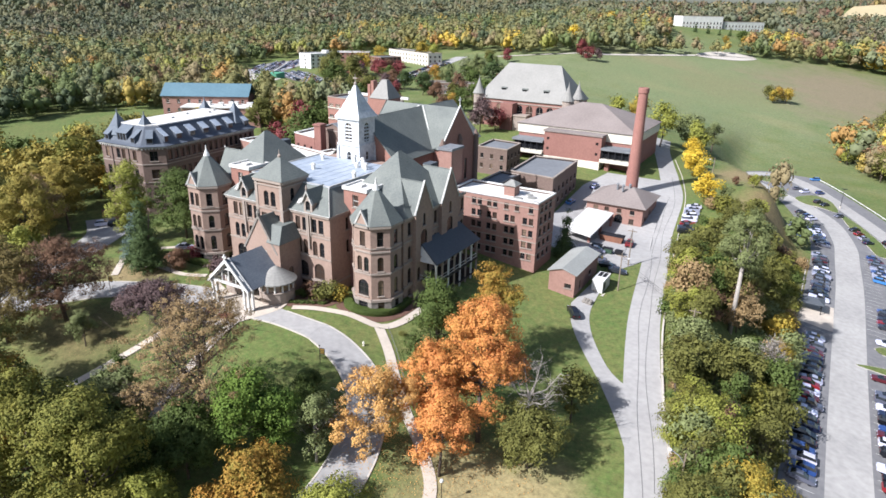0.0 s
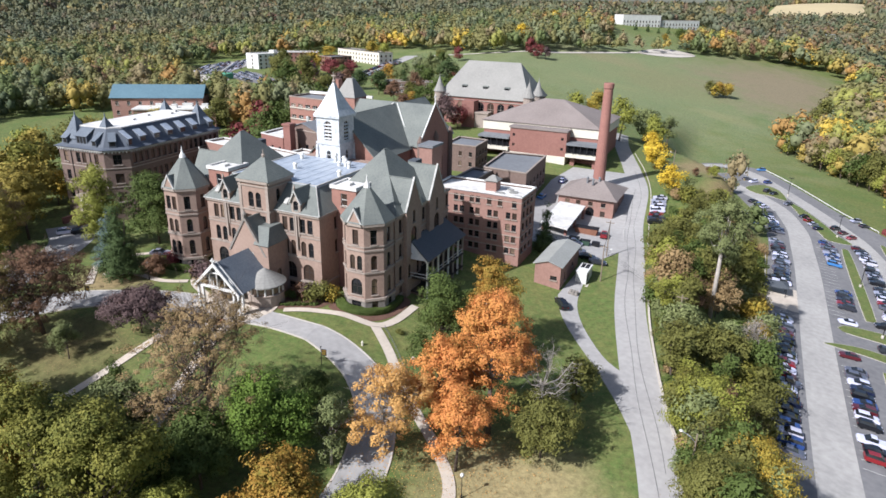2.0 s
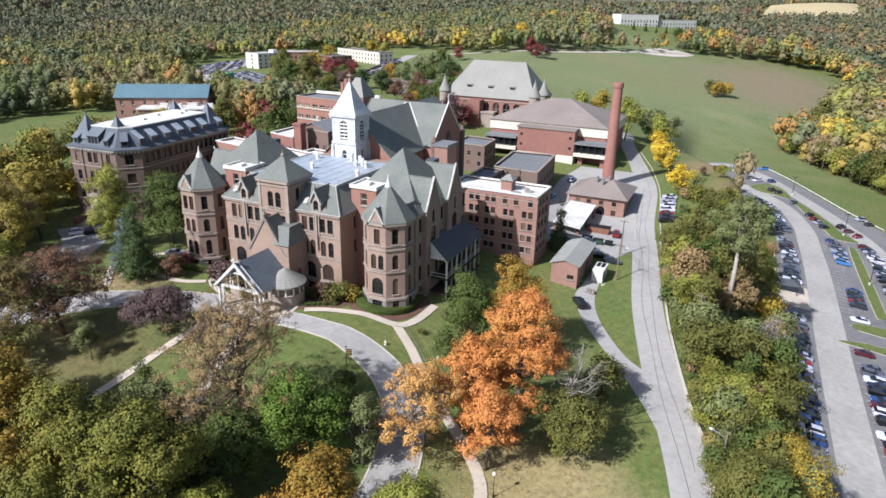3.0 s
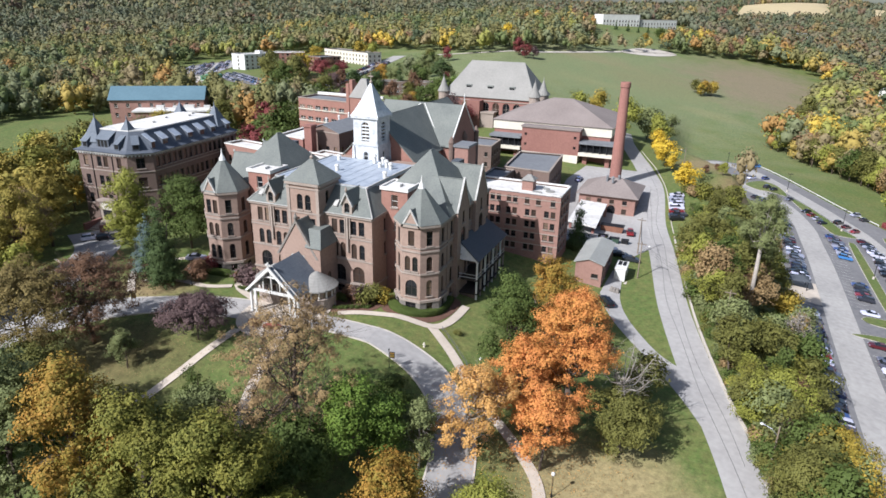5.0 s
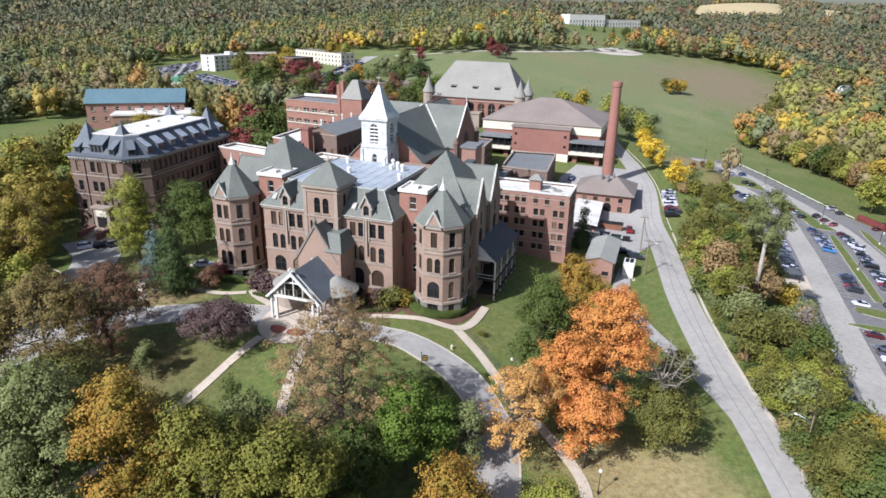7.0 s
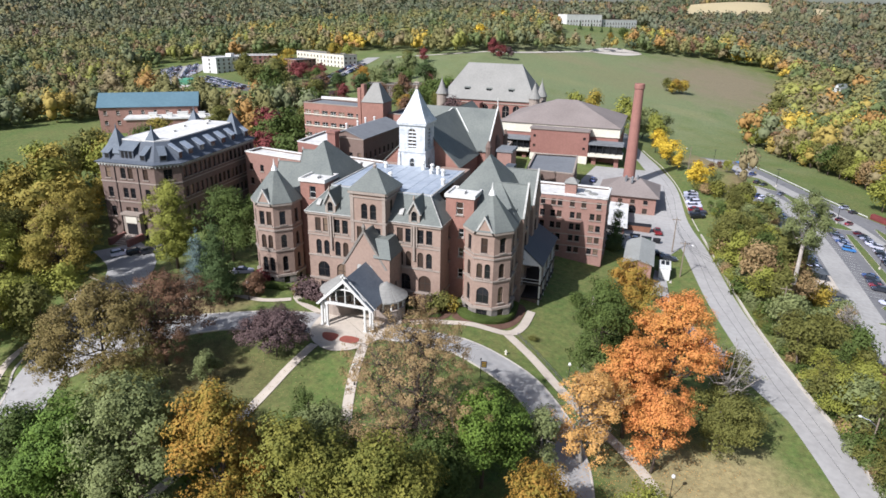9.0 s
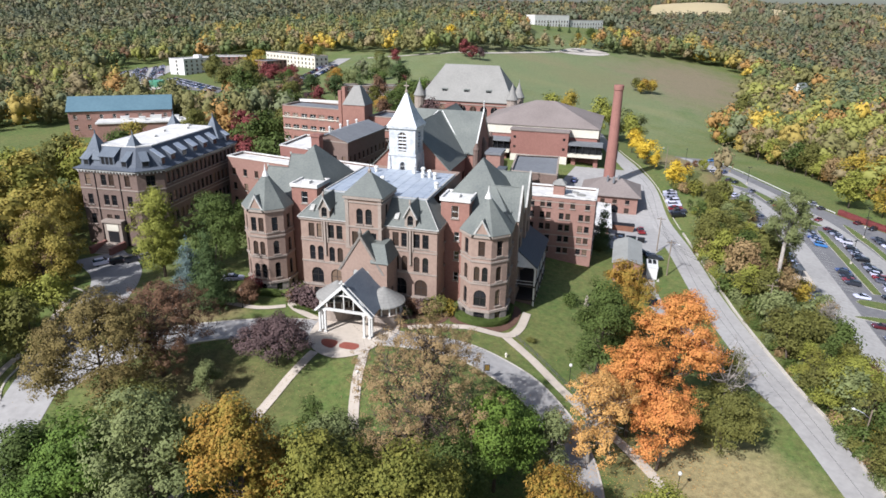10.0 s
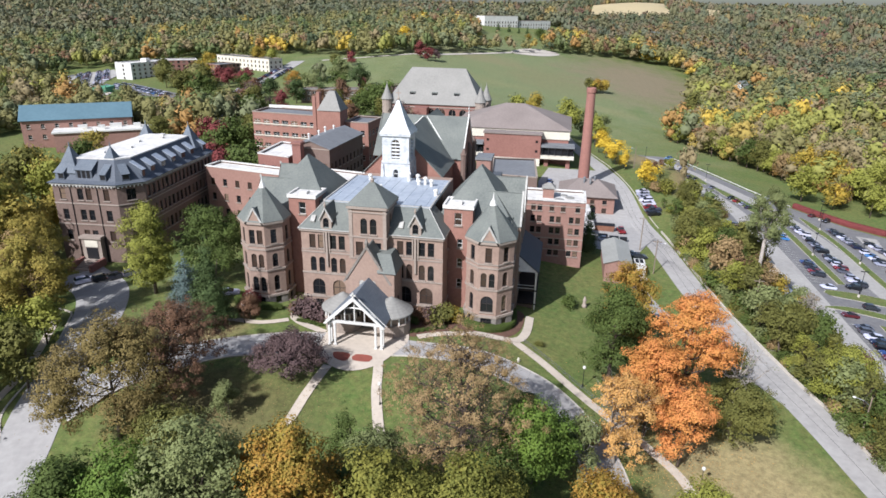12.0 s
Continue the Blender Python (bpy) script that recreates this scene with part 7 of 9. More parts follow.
def stand(form, colour, x, y, scale, label, group="", name="tree", category="tree"):
    n = sum(1 for q in TPL if q[0] == form)
    return tree(TPL[form, rt.randrange(n)], colour, x, y, label, scale * rt.uniform(0.9, 1.1), rt.uniform(0, 6.28), group=group, name=name, category=category, flat=rt.uniform(0.9, 1.12))


TREE_WORDS = {"green": "green", "bright": "bright green", "lime": "yellow-green", "olive": "olive-green", "sage": "grey-green", "gold": "golden", "yellow": "yellow", "orange": "orange", "amber": "amber", "peach": "peach-orange", "rust": "rust-brown", "crimson": "crimson", "purple": "purple-brown", "tan": "tan", "straw": "olive-gold", "ochre": "ochre-gold", "khaki": "khaki", "dark": "dark green", "blue": "blue-green"}
# wooded bank between road and car park
bank = []
for _ in range(2600):
    y = rt.uniform(-48, 132)
    lo = 82.9 - 0.235 * y if y < 58 else 69.4 - 0.13 * (y - 58)
    lo = max(lo, 60) + (1.4 if y < 70 else 6.0)
    x = rt.uniform(lo, 98 if y < 135 else 92)
    if all((x - a) ** 2 + (y - b) ** 2 > 11.5 for a, b in bank) and not (82 < x < 90 and 24 < y < 49) and not (y < -25 and x < 92):
        bank.append((x, y))
for x, y in bank[:215]:
    if y > 100 and rt.random() < 0.5:
        continue
    c = rt.choices(["olive", "green", "sage", "tan", "straw", "lime", "gold", "rust"], [10, 9, 3, 0.7, 3, 1.5, 0.3, 0.3])[0]
    if y > 45:
        c = rt.choices(["olive", "sage", "lime", "tan", "gold", "green", "straw"], [8, 3, 2.5, 0.8, 0.3, 5, 3])[0]
    f = rt.choices(["round", "tall", "thin", "shrub"], [5, 2, 4, 2])[0]
    if (x > 93 and rt.random() < 0.6) or (y > 108 and rt.random() < 0.75):
        f = "shrub"
        c = rt.choice(["tan", "straw", "olive", "lime", "sage", "rust", "olive"])
    stand(f, c, x, y, rt.uniform(0.62, 0.95) * (0.55 if y > 92 else 0.8 if y > 72 else 1.0) if f != "shrub" else rt.uniform(0.9, 1.6), ("shrub" if f == "shrub" else "tree") + " with " + TREE_WORDS[c] + " leaves on the bank above the car park", "trees on the bank", "tree" if f != "shrub" else "shrub", "tree" if f != "shrub" else "shrub")
for x, y, s in ((66, 125, 0.85), (57, 155, 0.8), (53.5, 166, 0.72), (51, 177, 0.75), (60, 147, 0.6)):
    stand("round", "yellow", x, y, s, "bright yellow tree beside the upper road", "yellow trees by the road")
# scrub along the foot of the road wall
for k in range(120):
    y = rt.uniform(-24, 72)
    x = (82.9 - 0.235 * y if y < 58 else 69.4 - 0.13 * (y - 58)) + rt.uniform(0.9, 2.8)
    c = rt.choice(["olive", "green", "sage", "lime", "tan"])
    stand("shrub", c, x, y, rt.uniform(0.5, 0.95), TREE_WORDS[c] + " scrub beside the road wall", "scrub by the road wall", "shrub", "shrub")
for k in range(120):
    x, y = rt.uniform(-300, -65), rt.uniform(180, 430)
    q = (np.array([x]), np.array([y]))
    if inside(*q, GLADE_PLAN)[0] and not inside(*q, FAR_LOT)[0] and not (-156 < x < -62 and 234 < y < 276) and not (-315 < x < -186 and 332 < y < 425) and abs(x + 172) > 22:
        c = rt.choice(["olive", "green", "rust", "crimson", "amber", "olive", "green", "sage", "purple"])
        stand("round", c, x, y, rt.uniform(0.6, 1.0), TREE_WORDS[c] + " tree beside the northern lanes", "trees by the northern lanes")
for c, x, y, k in (("lime", 151, 212, 1.4), ("gold", 162, 202, 1.0), ("lime", 174, 192, 1.1), ("rust", 167, 208, 0.9), ("ochre", -88, -5, 1.5), ("ochre", -93, 9, 1.5), ("straw", -104, 16, 1.6), ("ochre", -116, 24, 1.6), ("ochre", -110, 2, 1.4), ("olive", -126, 50, 1.5), ("lime", -110, 40, 1.5), ("olive", -52, -36, 1.1), ("rust", -84, -14, 1.2), ("lime", -58, -24, 0.8)):
    stand("round", c, x, y, k, "large " + TREE_WORDS[c] + " tree in autumn leaf", "large autumn trees")
# front rank of the east woods, beyond the car park and along the field
for k in range(46):
    if k < 22:
        x, y = 124 + 3.9 * k + rt.uniform(-3, 3), 306 - 6.2 * k + rt.uniform(-3, 3)
    else:
        q = (k - 22) / 23
        x, y = 108 + 62 * q + 4 * math.sin(q * 9) + rt.uniform(-1, 6), 335 + 190 * q
    c = rt.choices(["lime", "gold", "olive", "yellow", "sage", "green", "amber", "tan"], [8, 4, 6, 0.7, 2, 3, 1, 2])[0]
    stand(rt.choice(["round", "round", "tall"]), c, x, y, rt.uniform(1.0, 1.55), TREE_WORDS[c] + " tree at the edge of the east woods", "trees at the edge of the woods")
# trees among the northern halls
for c, f, x, y, s in (("crimson", "round", -85, 86, 1.25), ("rust", "round", -79, 92, 1.0), ("green", "round", -72, 88, 1.45), ("green", "round", -65, 84, 1.2), ("olive", "round", -96, 70, 1.1), ("olive", "round", -100, 52, 1.2), ("olive", "round", -100, 32, 1.3), ("olive", "tall", -108, 8, 1.1), ("olive", "round", -101, -6, 1.2), ("gold", "round", -98, 20, 0.9), ("tan", "tall", -92, -22, 1.2), ("olive", "tall", -84, -32, 1.1), ("lime", "round", -76, -30, 1.0), ("green", "round", -95, -40, 1.3),
                      ("olive", "round", -112, 46, 1.3), ("tan", "tall", -118, 30, 1.1), ("green", "round", -124, 12, 1.3), ("olive", "tall", -116, -8, 1.2), ("lime", "round", -130, 34, 1.2), ("olive", "round", -134, 60, 1.2), ("green", "round", -128, 78, 1.2), ("tan", "round", -108, 66, 1.0), ("olive", "round", -106, 84, 1.1), ("gold", "round", -122, 50, 1.0), ("olive", "round", -110, -28, 1.3), ("tan", "round", -122, -22, 1.2), ("green", "tall", -104, -48, 1.2), ("olive", "round", -90, -56, 1.2), ("tan", "round", -78, -62, 1.1), ("olive", "round", -140, 10, 1.3), ("green", "round", -92, 4, 0.9), ("olive", "round", -94, -10, 1.1), ("amber", "round", -66, -34, 0.9), ("olive", "round", -56, -58, 1.1), ("green", "round", -66, -70, 1.2), ("green", "round", -4, -56, 1.0), ("green", "round", 10, -55, 0.9), ("dark", "round", 16, -54, 0.9), ("purple", "round", -38, 164, 1.15), ("crimson", "round", -33, 170, 0.9), ("rust", "round", -63, 172, 1.0), ("green", "round", -58, 206, 1.3), ("green", "round", -64, 218, 1.3), ("olive", "round", -54, 196, 1.0), ("green", "round", -70, 160, 0.9), ("dark", "cone", -112, 262, 1.4), ("sage", "round", -125, 285, 1.5), ("green", "round", -108, 280, 1.3), ("lime", "round", 12, 206, 1.2), ("lime", "tall", 36, 190, 1.1), ("sage", "round", 44, 206, 1.3), ("lime", "round", 50, 194, 1.1), ("gold", "round", 20, 214, 1.1), ("sage", "thin", 54, 212, 1.2),
                      ("crimson", "round", -92, 452, 1.1), ("crimson", "round", -84, 446, 0.9), ("purple", "round", -78, 450, 0.8), ("yellow", "round", -119, 500, 1.5), ("amber", "round", 61, 467, 1.05), ("gold", "round", 67, 470, 0.9), ("olive", "round", 54, 469, 0.9), ("gold", "round", 59, 461, 0.75), ("rust", "round", -70, 240, 0.9), ("olive", "round", -90, 228, 0.9), ("rust", "round", -155, 262, 1.0), ("crimson", "round", -180, 300, 0.9), ("olive", "round", -200, 262, 1.4), ("gold", "round", -225, 322, 1.3), ("crimson", "round", -212, 322, 1.0), ("purple", "round", -228, 316, 0.9), ("green", "round", -262, 336, 1.2), ("olive", "round", -240, 300, 1.3), ("crimson", "round", -190, 322, 1.0), ("green", "round", -170, 280, 1.2), ("amber", "round", -145, 300, 1.1), ("olive", "round", -190, 236, 1.3), ("green", "tall", -160, 210, 1.2), ("olive", "round", -120, 190, 1.3), ("rust", "round", -130, 200, 1.0), ("green", "round", -110, 170, 1.2), ("olive", "round", -98, 140, 1.2), ("olive", "round", -112, 128, 1.1), ("olive", "round", -125, 116, 1.2), ("olive", "round", -118, 96, 1.0), ("olive", "round", -140, 98, 1.0), ("green", "round", -102, 116, 1.0),
                      ("rust", "tall", -88, 232, 1.15), ("dark", "round", -122, 248, 1.25), ("olive", "round", -82, 252, 0.95), ("purple", "round", -55, 226, 1.1), ("dark", "round", -146, 264, 1.2), ("crimson", "round", -106, 122, 1.25), ("rust", "round", -100, 114, 0.95), ("green", "round", -93, 118, 1.4), ("olive", "round", -88, 126, 1.3), ("rust", "round", -84, 100, 0.9), ("olive", "round", -188, 262, 1.5), ("olive", "round", -258, 328, 1.35), ("crimson", "round", -214, 306, 1.0), ("crimson", "round", -199, 312, 1.05), ("gold", "round", -256, 388, 1.2), ("gold", "round", -218, 398, 1.3), ("lime", "round", -205, 396, 1.2), ("rust", "round", -130, 262, 1.0), ("purple", "round", -150, 248, 0.95), ("rust", "round", -206, 330, 0.9), ("crimson", "round", -196, 326, 0.8), ("olive", "round", -150, 214, 1.0), ("green", "round", -120, 172, 1.3), ("olive", "round", -128, 186, 1.1), ("purple", "round", -206, 296, 0.9), ("olive", "round", -222, 290, 1.1), ("sage", "tall", -112, 300, 1.35), ("dark", "tall", -98, 296, 1.3), ("crimson", "round", -101, 310, 0.7), ("green", "round", -66, 216, 1.35), ("bright", "round", -60, 226, 1.3),
                      ("olive", "round", 79, 168, 0.25), ("sage", "round", 84, 208, 0.7), ("dark", "cone", 43.6, 56, 1.15), ("olive", "tall", 68.2, -5, 0.7), ("lime", "round", 78, 150, 0.4), ("rust", "round", 76, 160, 0.25), ("rust", "round", 72, 150, 0.3),
                      ("dark", "cone", -55, 735, 0.9), ("dark", "cone", -42, 742, 1.0), ("dark", "cone", -30, 748, 0.8), ("dark", "cone", -20, 760, 0.9), ("olive", "round", -66, 640, 0.6), ("sage", "round", -58, 622, 0.6), ("olive", "round", -50, 606, 0.55), ("tan", "round", -44, 614, 0.6), ("amber", "round", -14, 690, 0.8), ("gold", "round", 5, 702, 0.9), ("olive", "round", -35, 645, 0.6), ("tan", "round", -70, 665, 0.7), ("green", "round", -2, 722, 1.1)):
    c = "ochre" if c in ("olive", "tan") and x < -80 and y < 110 else c
    stand(f, c, x, y, s, TREE_WORDS[c] + " tree among the campus halls", "campus trees")
# shrubs and hedge before the front
for c, x, y, s in (("purple", -13.5, -5.2, 1.35), ("purple", -10.8, -6.0, 1.2), ("rust", -16, -4, 0.8), ("olive", 13.5, -2.6, 1.2), ("rust", 9.6, -2.0, 1.0), ("purple", 11.4, -1.4, 1.0), ("gold", 15.2, -0.4, 0.9), ("green", 8, -3.4, 0.5), ("green", -8.2, -7.6, 0.5), ("green", 38.6, 17.5, 0.85), ("olive", 33, -3, 0.4), ("green", -29, -3, 0.6), ("green", -21, -3, 0.5), ("crimson", -27, -1.5, 1.1)):
    stand("shrub", c, x, y, s, TREE_WORDS[c] + " shrub in the planting before the hall", "shrubs before the hall", "shrub", "shrub")
for k in range(9):
    stand("shrub", "green", 8.3 + k * 0.75, -7.1 + 0.42 * k, 0.26, "small clipped box ball edging the bed", "box balls", "box_ball", "shrub")
    stand("shrub", "green", -14.6 + k * 0.85, -7.2 - 0.15 * k, 0.24, "small clipped box ball edging the bed", "box balls", "box_ball", "shrub")


def hedge(pts, label, colour="green", high=1.5, wide=1.9, n=900):
    """A clipped hedge: a solid leafy body with flat top and upright sides, covered in small leaf cards."""
    line = curve(pts, 0.5)
    rng = np.random.default_rng(9)
    section = [(-0.5, 0.0), (-0.53, 0.55), (-0.46, 0.92), (-0.3, 1.0), (0.3, 1.0), (0.46, 0.92), (0.53, 0.55), (0.5, 0.0)]
    rings = []
    for k, q in enumerate(line):
        d = (line[min(k + 1, len(line) - 1)] - line[max(k - 1, 0)]).normalized()
        side = Vector((d.y, -d.x))
        taper = 0.55 if k in (0, len(line) - 1) else 1.0
        z = ground(q.x, q.y) - 0.1
        rings.append([(q.x + side.x * u * wide * taper, q.y + side.y * u * wide * taper, z + (high + 0.1) * v * (0.9 if taper < 1 else 1)) for u, v in section])
    rings = np.array(rings)
    m, w_ = len(section), len(rings)
    solid_ = rings.reshape(-1, 3) + rng.normal(size=(m * w_, 3)) * 0.03
    tris = []
    for k in range(w_ - 1):
        for i in range(m - 1):
            a = k * m + i
            tris += [(a, a + 1, a + m + 1), (a, a + m + 1, a + m)]
    for o in (0, (w_ - 1) * m):
        tris += [(o, o + i, o + i + 1) for i in range(1, m - 1)]
    k, i, u, v = rng.integers(0, w_ - 1, n * w_ // 4), rng.integers(0, m - 1, n * w_ // 4), rng.random((n * w_ // 4, 1)), rng.random((n * w_ // 4, 1))
    p0, p1, p2, p3 = rings[k, i], rings[k, i + 1], rings[k + 1, i], rings[k + 1, i + 1]
    c = (p0 * (1 - u) + p1 * u) * (1 - v) + (p2 * (1 - u) + p3 * u) * v
    nrm = np.cross(p1 - p0, p2 - p0)
    nrm /= np.maximum(np.linalg.norm(nrm, axis=1), 1e-6)[:, None]
    nrm *= np.where((nrm * (c - rings.mean(axis=1)[k])).sum(axis=1) < 0, -1, 1)[:, None]
    cards = cards_at(rng, c + nrm * rng.uniform(0, 0.07, (len(c), 1)), nrm + rng.normal(size=c.shape) * 0.4, np.full((len(c), 1), 0.085))
    tris = np.concatenate([np.array(tris), len(solid_) + np.arange(len(cards)).reshape(-1, 3)])
    return tagged(new("hedge", tri_mesh("hedge", np.concatenate([solid_, cards]), tris, LEAF[colour])), label, "hedge")


hedge([(17.8, -0.2), (19.3, -1.9), (21.6, -2.6), (24.2, -1.4), (26.1, 0.6), (27.0, 3.4), (26.7, 8.4)], "clipped green hedge curving round the turret base", high=1.15, wide=1.9)
hedge([(-31.5, -0.2), (-29, -2.6), (-25.5, -3.2), (-21.5, -2.6)], "clipped green hedge round the west turret", high=1.2, wide=1.7)
hedge([(142.5, 195), (149, 186.5), (156, 179), (163, 172), (170, 165)], "row of red shrubs along the car park edge", "crimson", 2.2, 2.6)

# fallen leaves under the maples and on the lower lawn
rng = np.random.default_rng(41)
for colour, label, spots_ in (("peach", "fallen orange maple leaves scattered on the lawn", ((57, -17, 11, 1500), (47, -31, 8, 700), (53, -25, 8, 700))),
                              ("tan", "fallen tan leaves scattered on the lawn", ((70, -46, 15, 3000), (20, -38, 13, 2200), (-24, -35, 13, 2200), (62, -30, 10, 1400), (-8, -28, 10, 900)))):
    flat_ = []
    for x, y, r, n in spots_:
        q = rng.normal(size=(n, 2)) * r * 0.6 + np.array([x, y])
        flat_.append(np.array([(a, b, ground(a, b) + 0.18) for a, b in q]))
    flat_ = np.concatenate(flat_)
    up_ = rng.normal(size=flat_.shape) * 0.25 + np.array([0, 0, 1.0])
    tagged(new("fallen_leaves", card_mesh("fallen_leaves", cards_at(rng, flat_, up_, np.full((len(flat_), 1), 0.085)), LEAF[colour])), label, "leaves", "", "stuff")

# ---- far woods ----
FAR_FIELD = [[(72, 1440), (262, 1440), (392, 2700), (104, 2700)], [(352, 1660), (420, 1660), (600, 2700), (496, 2700)]]
for q in FAR_FIELD:
    setting("far_field", sheet(q, 2.0, 60), STUBBLE, "pale straw-coloured stubble field on the far slope", "field", smooth=True)
LOT_POLY = [(95, -70), (97, 150), (70, 168), (52, 230), (52, 330), (112, 330), (120, 308), (143, 274), (159, 240), (186, 192), (206, 130), (206, -70)]
FIELD_POLY = [(-100, 215), (-140, 300), (-143, 428), (-93, 474), (-16, 598), (24, 648), (97, 706), (151, 715), (174, 655), (160, 580), (141, 466), (102, 333), (100, 275), (75, 195), (41, 202), (0, 212)]
GLADE = [[(-215, 25), (-172, 20), (-120, 60), (-100, 120), (-135, 130), (-165, 156), (-205, 112), (-222, 80)], [(-395, 385), (-335, 275), (-205, 180), (-60, 165), (-60, 300), (-110, 330), (-125, 440), (-205, 470), (-285, 445), (-350, 412)],
         [(-110, 790), (-75, 690), (-60, 560), (-20, 600), (5, 655), (8, 700), (24, 800), (40, 880), (-10, 900), (-90, 840)], [(192, 545), (218, 545), (246, 690), (208, 690)], [(152, 965), (186, 965), (200, 1125), (160, 1125)], [(60, 740), (110, 745), (110, 770), (60, 765)]] + FAR_FIELD


rng = np.random.default_rng(77)
HUES = ["olive", "green", "sage", "gold", "lime", "tan", "amber", "rust", "dark", "yellow", "crimson"]
# shares of each hue: western hillside, its lower edge, woods east of the field, far eastern slopes
SHARE_WEST = np.array([34, 20, 16, 5, 7, 10, 2.0, 1.4, 7, 0.25, 0.2])
SHARE_EDGE = np.array([28, 14, 13, 11, 14, 11, 3, 1.5, 4, 0.8, 0.3])
SHARE_EAST = np.array([24, 11, 12, 13, 23, 12, 4, 2, 2, 1.2, 0.1])
SHARE_FAR_EAST = np.array([24, 18, 12, 8, 7, 9, 8, 7, 12, 0.6, 0.6])
bm = bmesh.new()
bmesh.ops.create_icosphere(bm, subdivisions=1, radius=1)
ICO = np.array([v.co[:] for v in bm.verts]), np.array([[v.index for v in f.verts] for f in bm.faces])
bm.free()


def crown_template(lobes, cards, size, tall):
    """A woodland crown in unit size (radius 1, height 1): leafy lobes heaped round a stem."""
    at, rad = [(rng.uniform(-0.12, 0.12), rng.uniform(-0.12, 0.12), 0.74)], [0.56]
    for k in range(lobes - 1):
        low = k == 3
        r = 0.3 if low else rng.uniform(0.42, 0.6)
        g = k * 6.283 / min(lobes - 1, 3) + rng.uniform(-0.5, 0.5)
        at.append((r * math.cos(g), r * math.sin(g), 0.28 if low else rng.uniform(0.46, 0.66)))
        rad.append(rng.uniform(0.46, 0.6))
    at, rad = np.array(at), np.array(rad)
    iv, jf = ICO
    squash = np.array([1, 1, 1.3 / tall])
    solid_ = [at[k] + iv * (rad[k] * rng.uniform(0.5, 0.76, (len(iv), 1))) * squash for k in range(lobes)]
    faces = [jf + k * len(iv) for k in range(lobes)]
    k = rng.choice(lobes, cards, p=rad ** 2 / (rad ** 2).sum())
    d = rng.normal(size=(cards, 3)) + np.array([0, 0, 0.35])
    d /= np.linalg.norm(d, axis=1)[:, None]
    c = at[k] + d * (rad[k] * rng.uniform(0.78, 1.12, cards))[:, None] * squash
    leaf = cards_at(rng, c, d + rng.normal(size=d.shape) * 0.28, np.full((cards, 1), size)).reshape(cards, 3, 3)
    leaf[:, :, 2] = c[:, None, 2] + (leaf[:, :, 2] - c[:, None, 2]) / tall
    return np.concatenate(solid_), np.concatenate(faces), leaf.reshape(-1, 3)


bags = {h: [] for h in HUES}
far_bags = {h: [] for h in HUES}
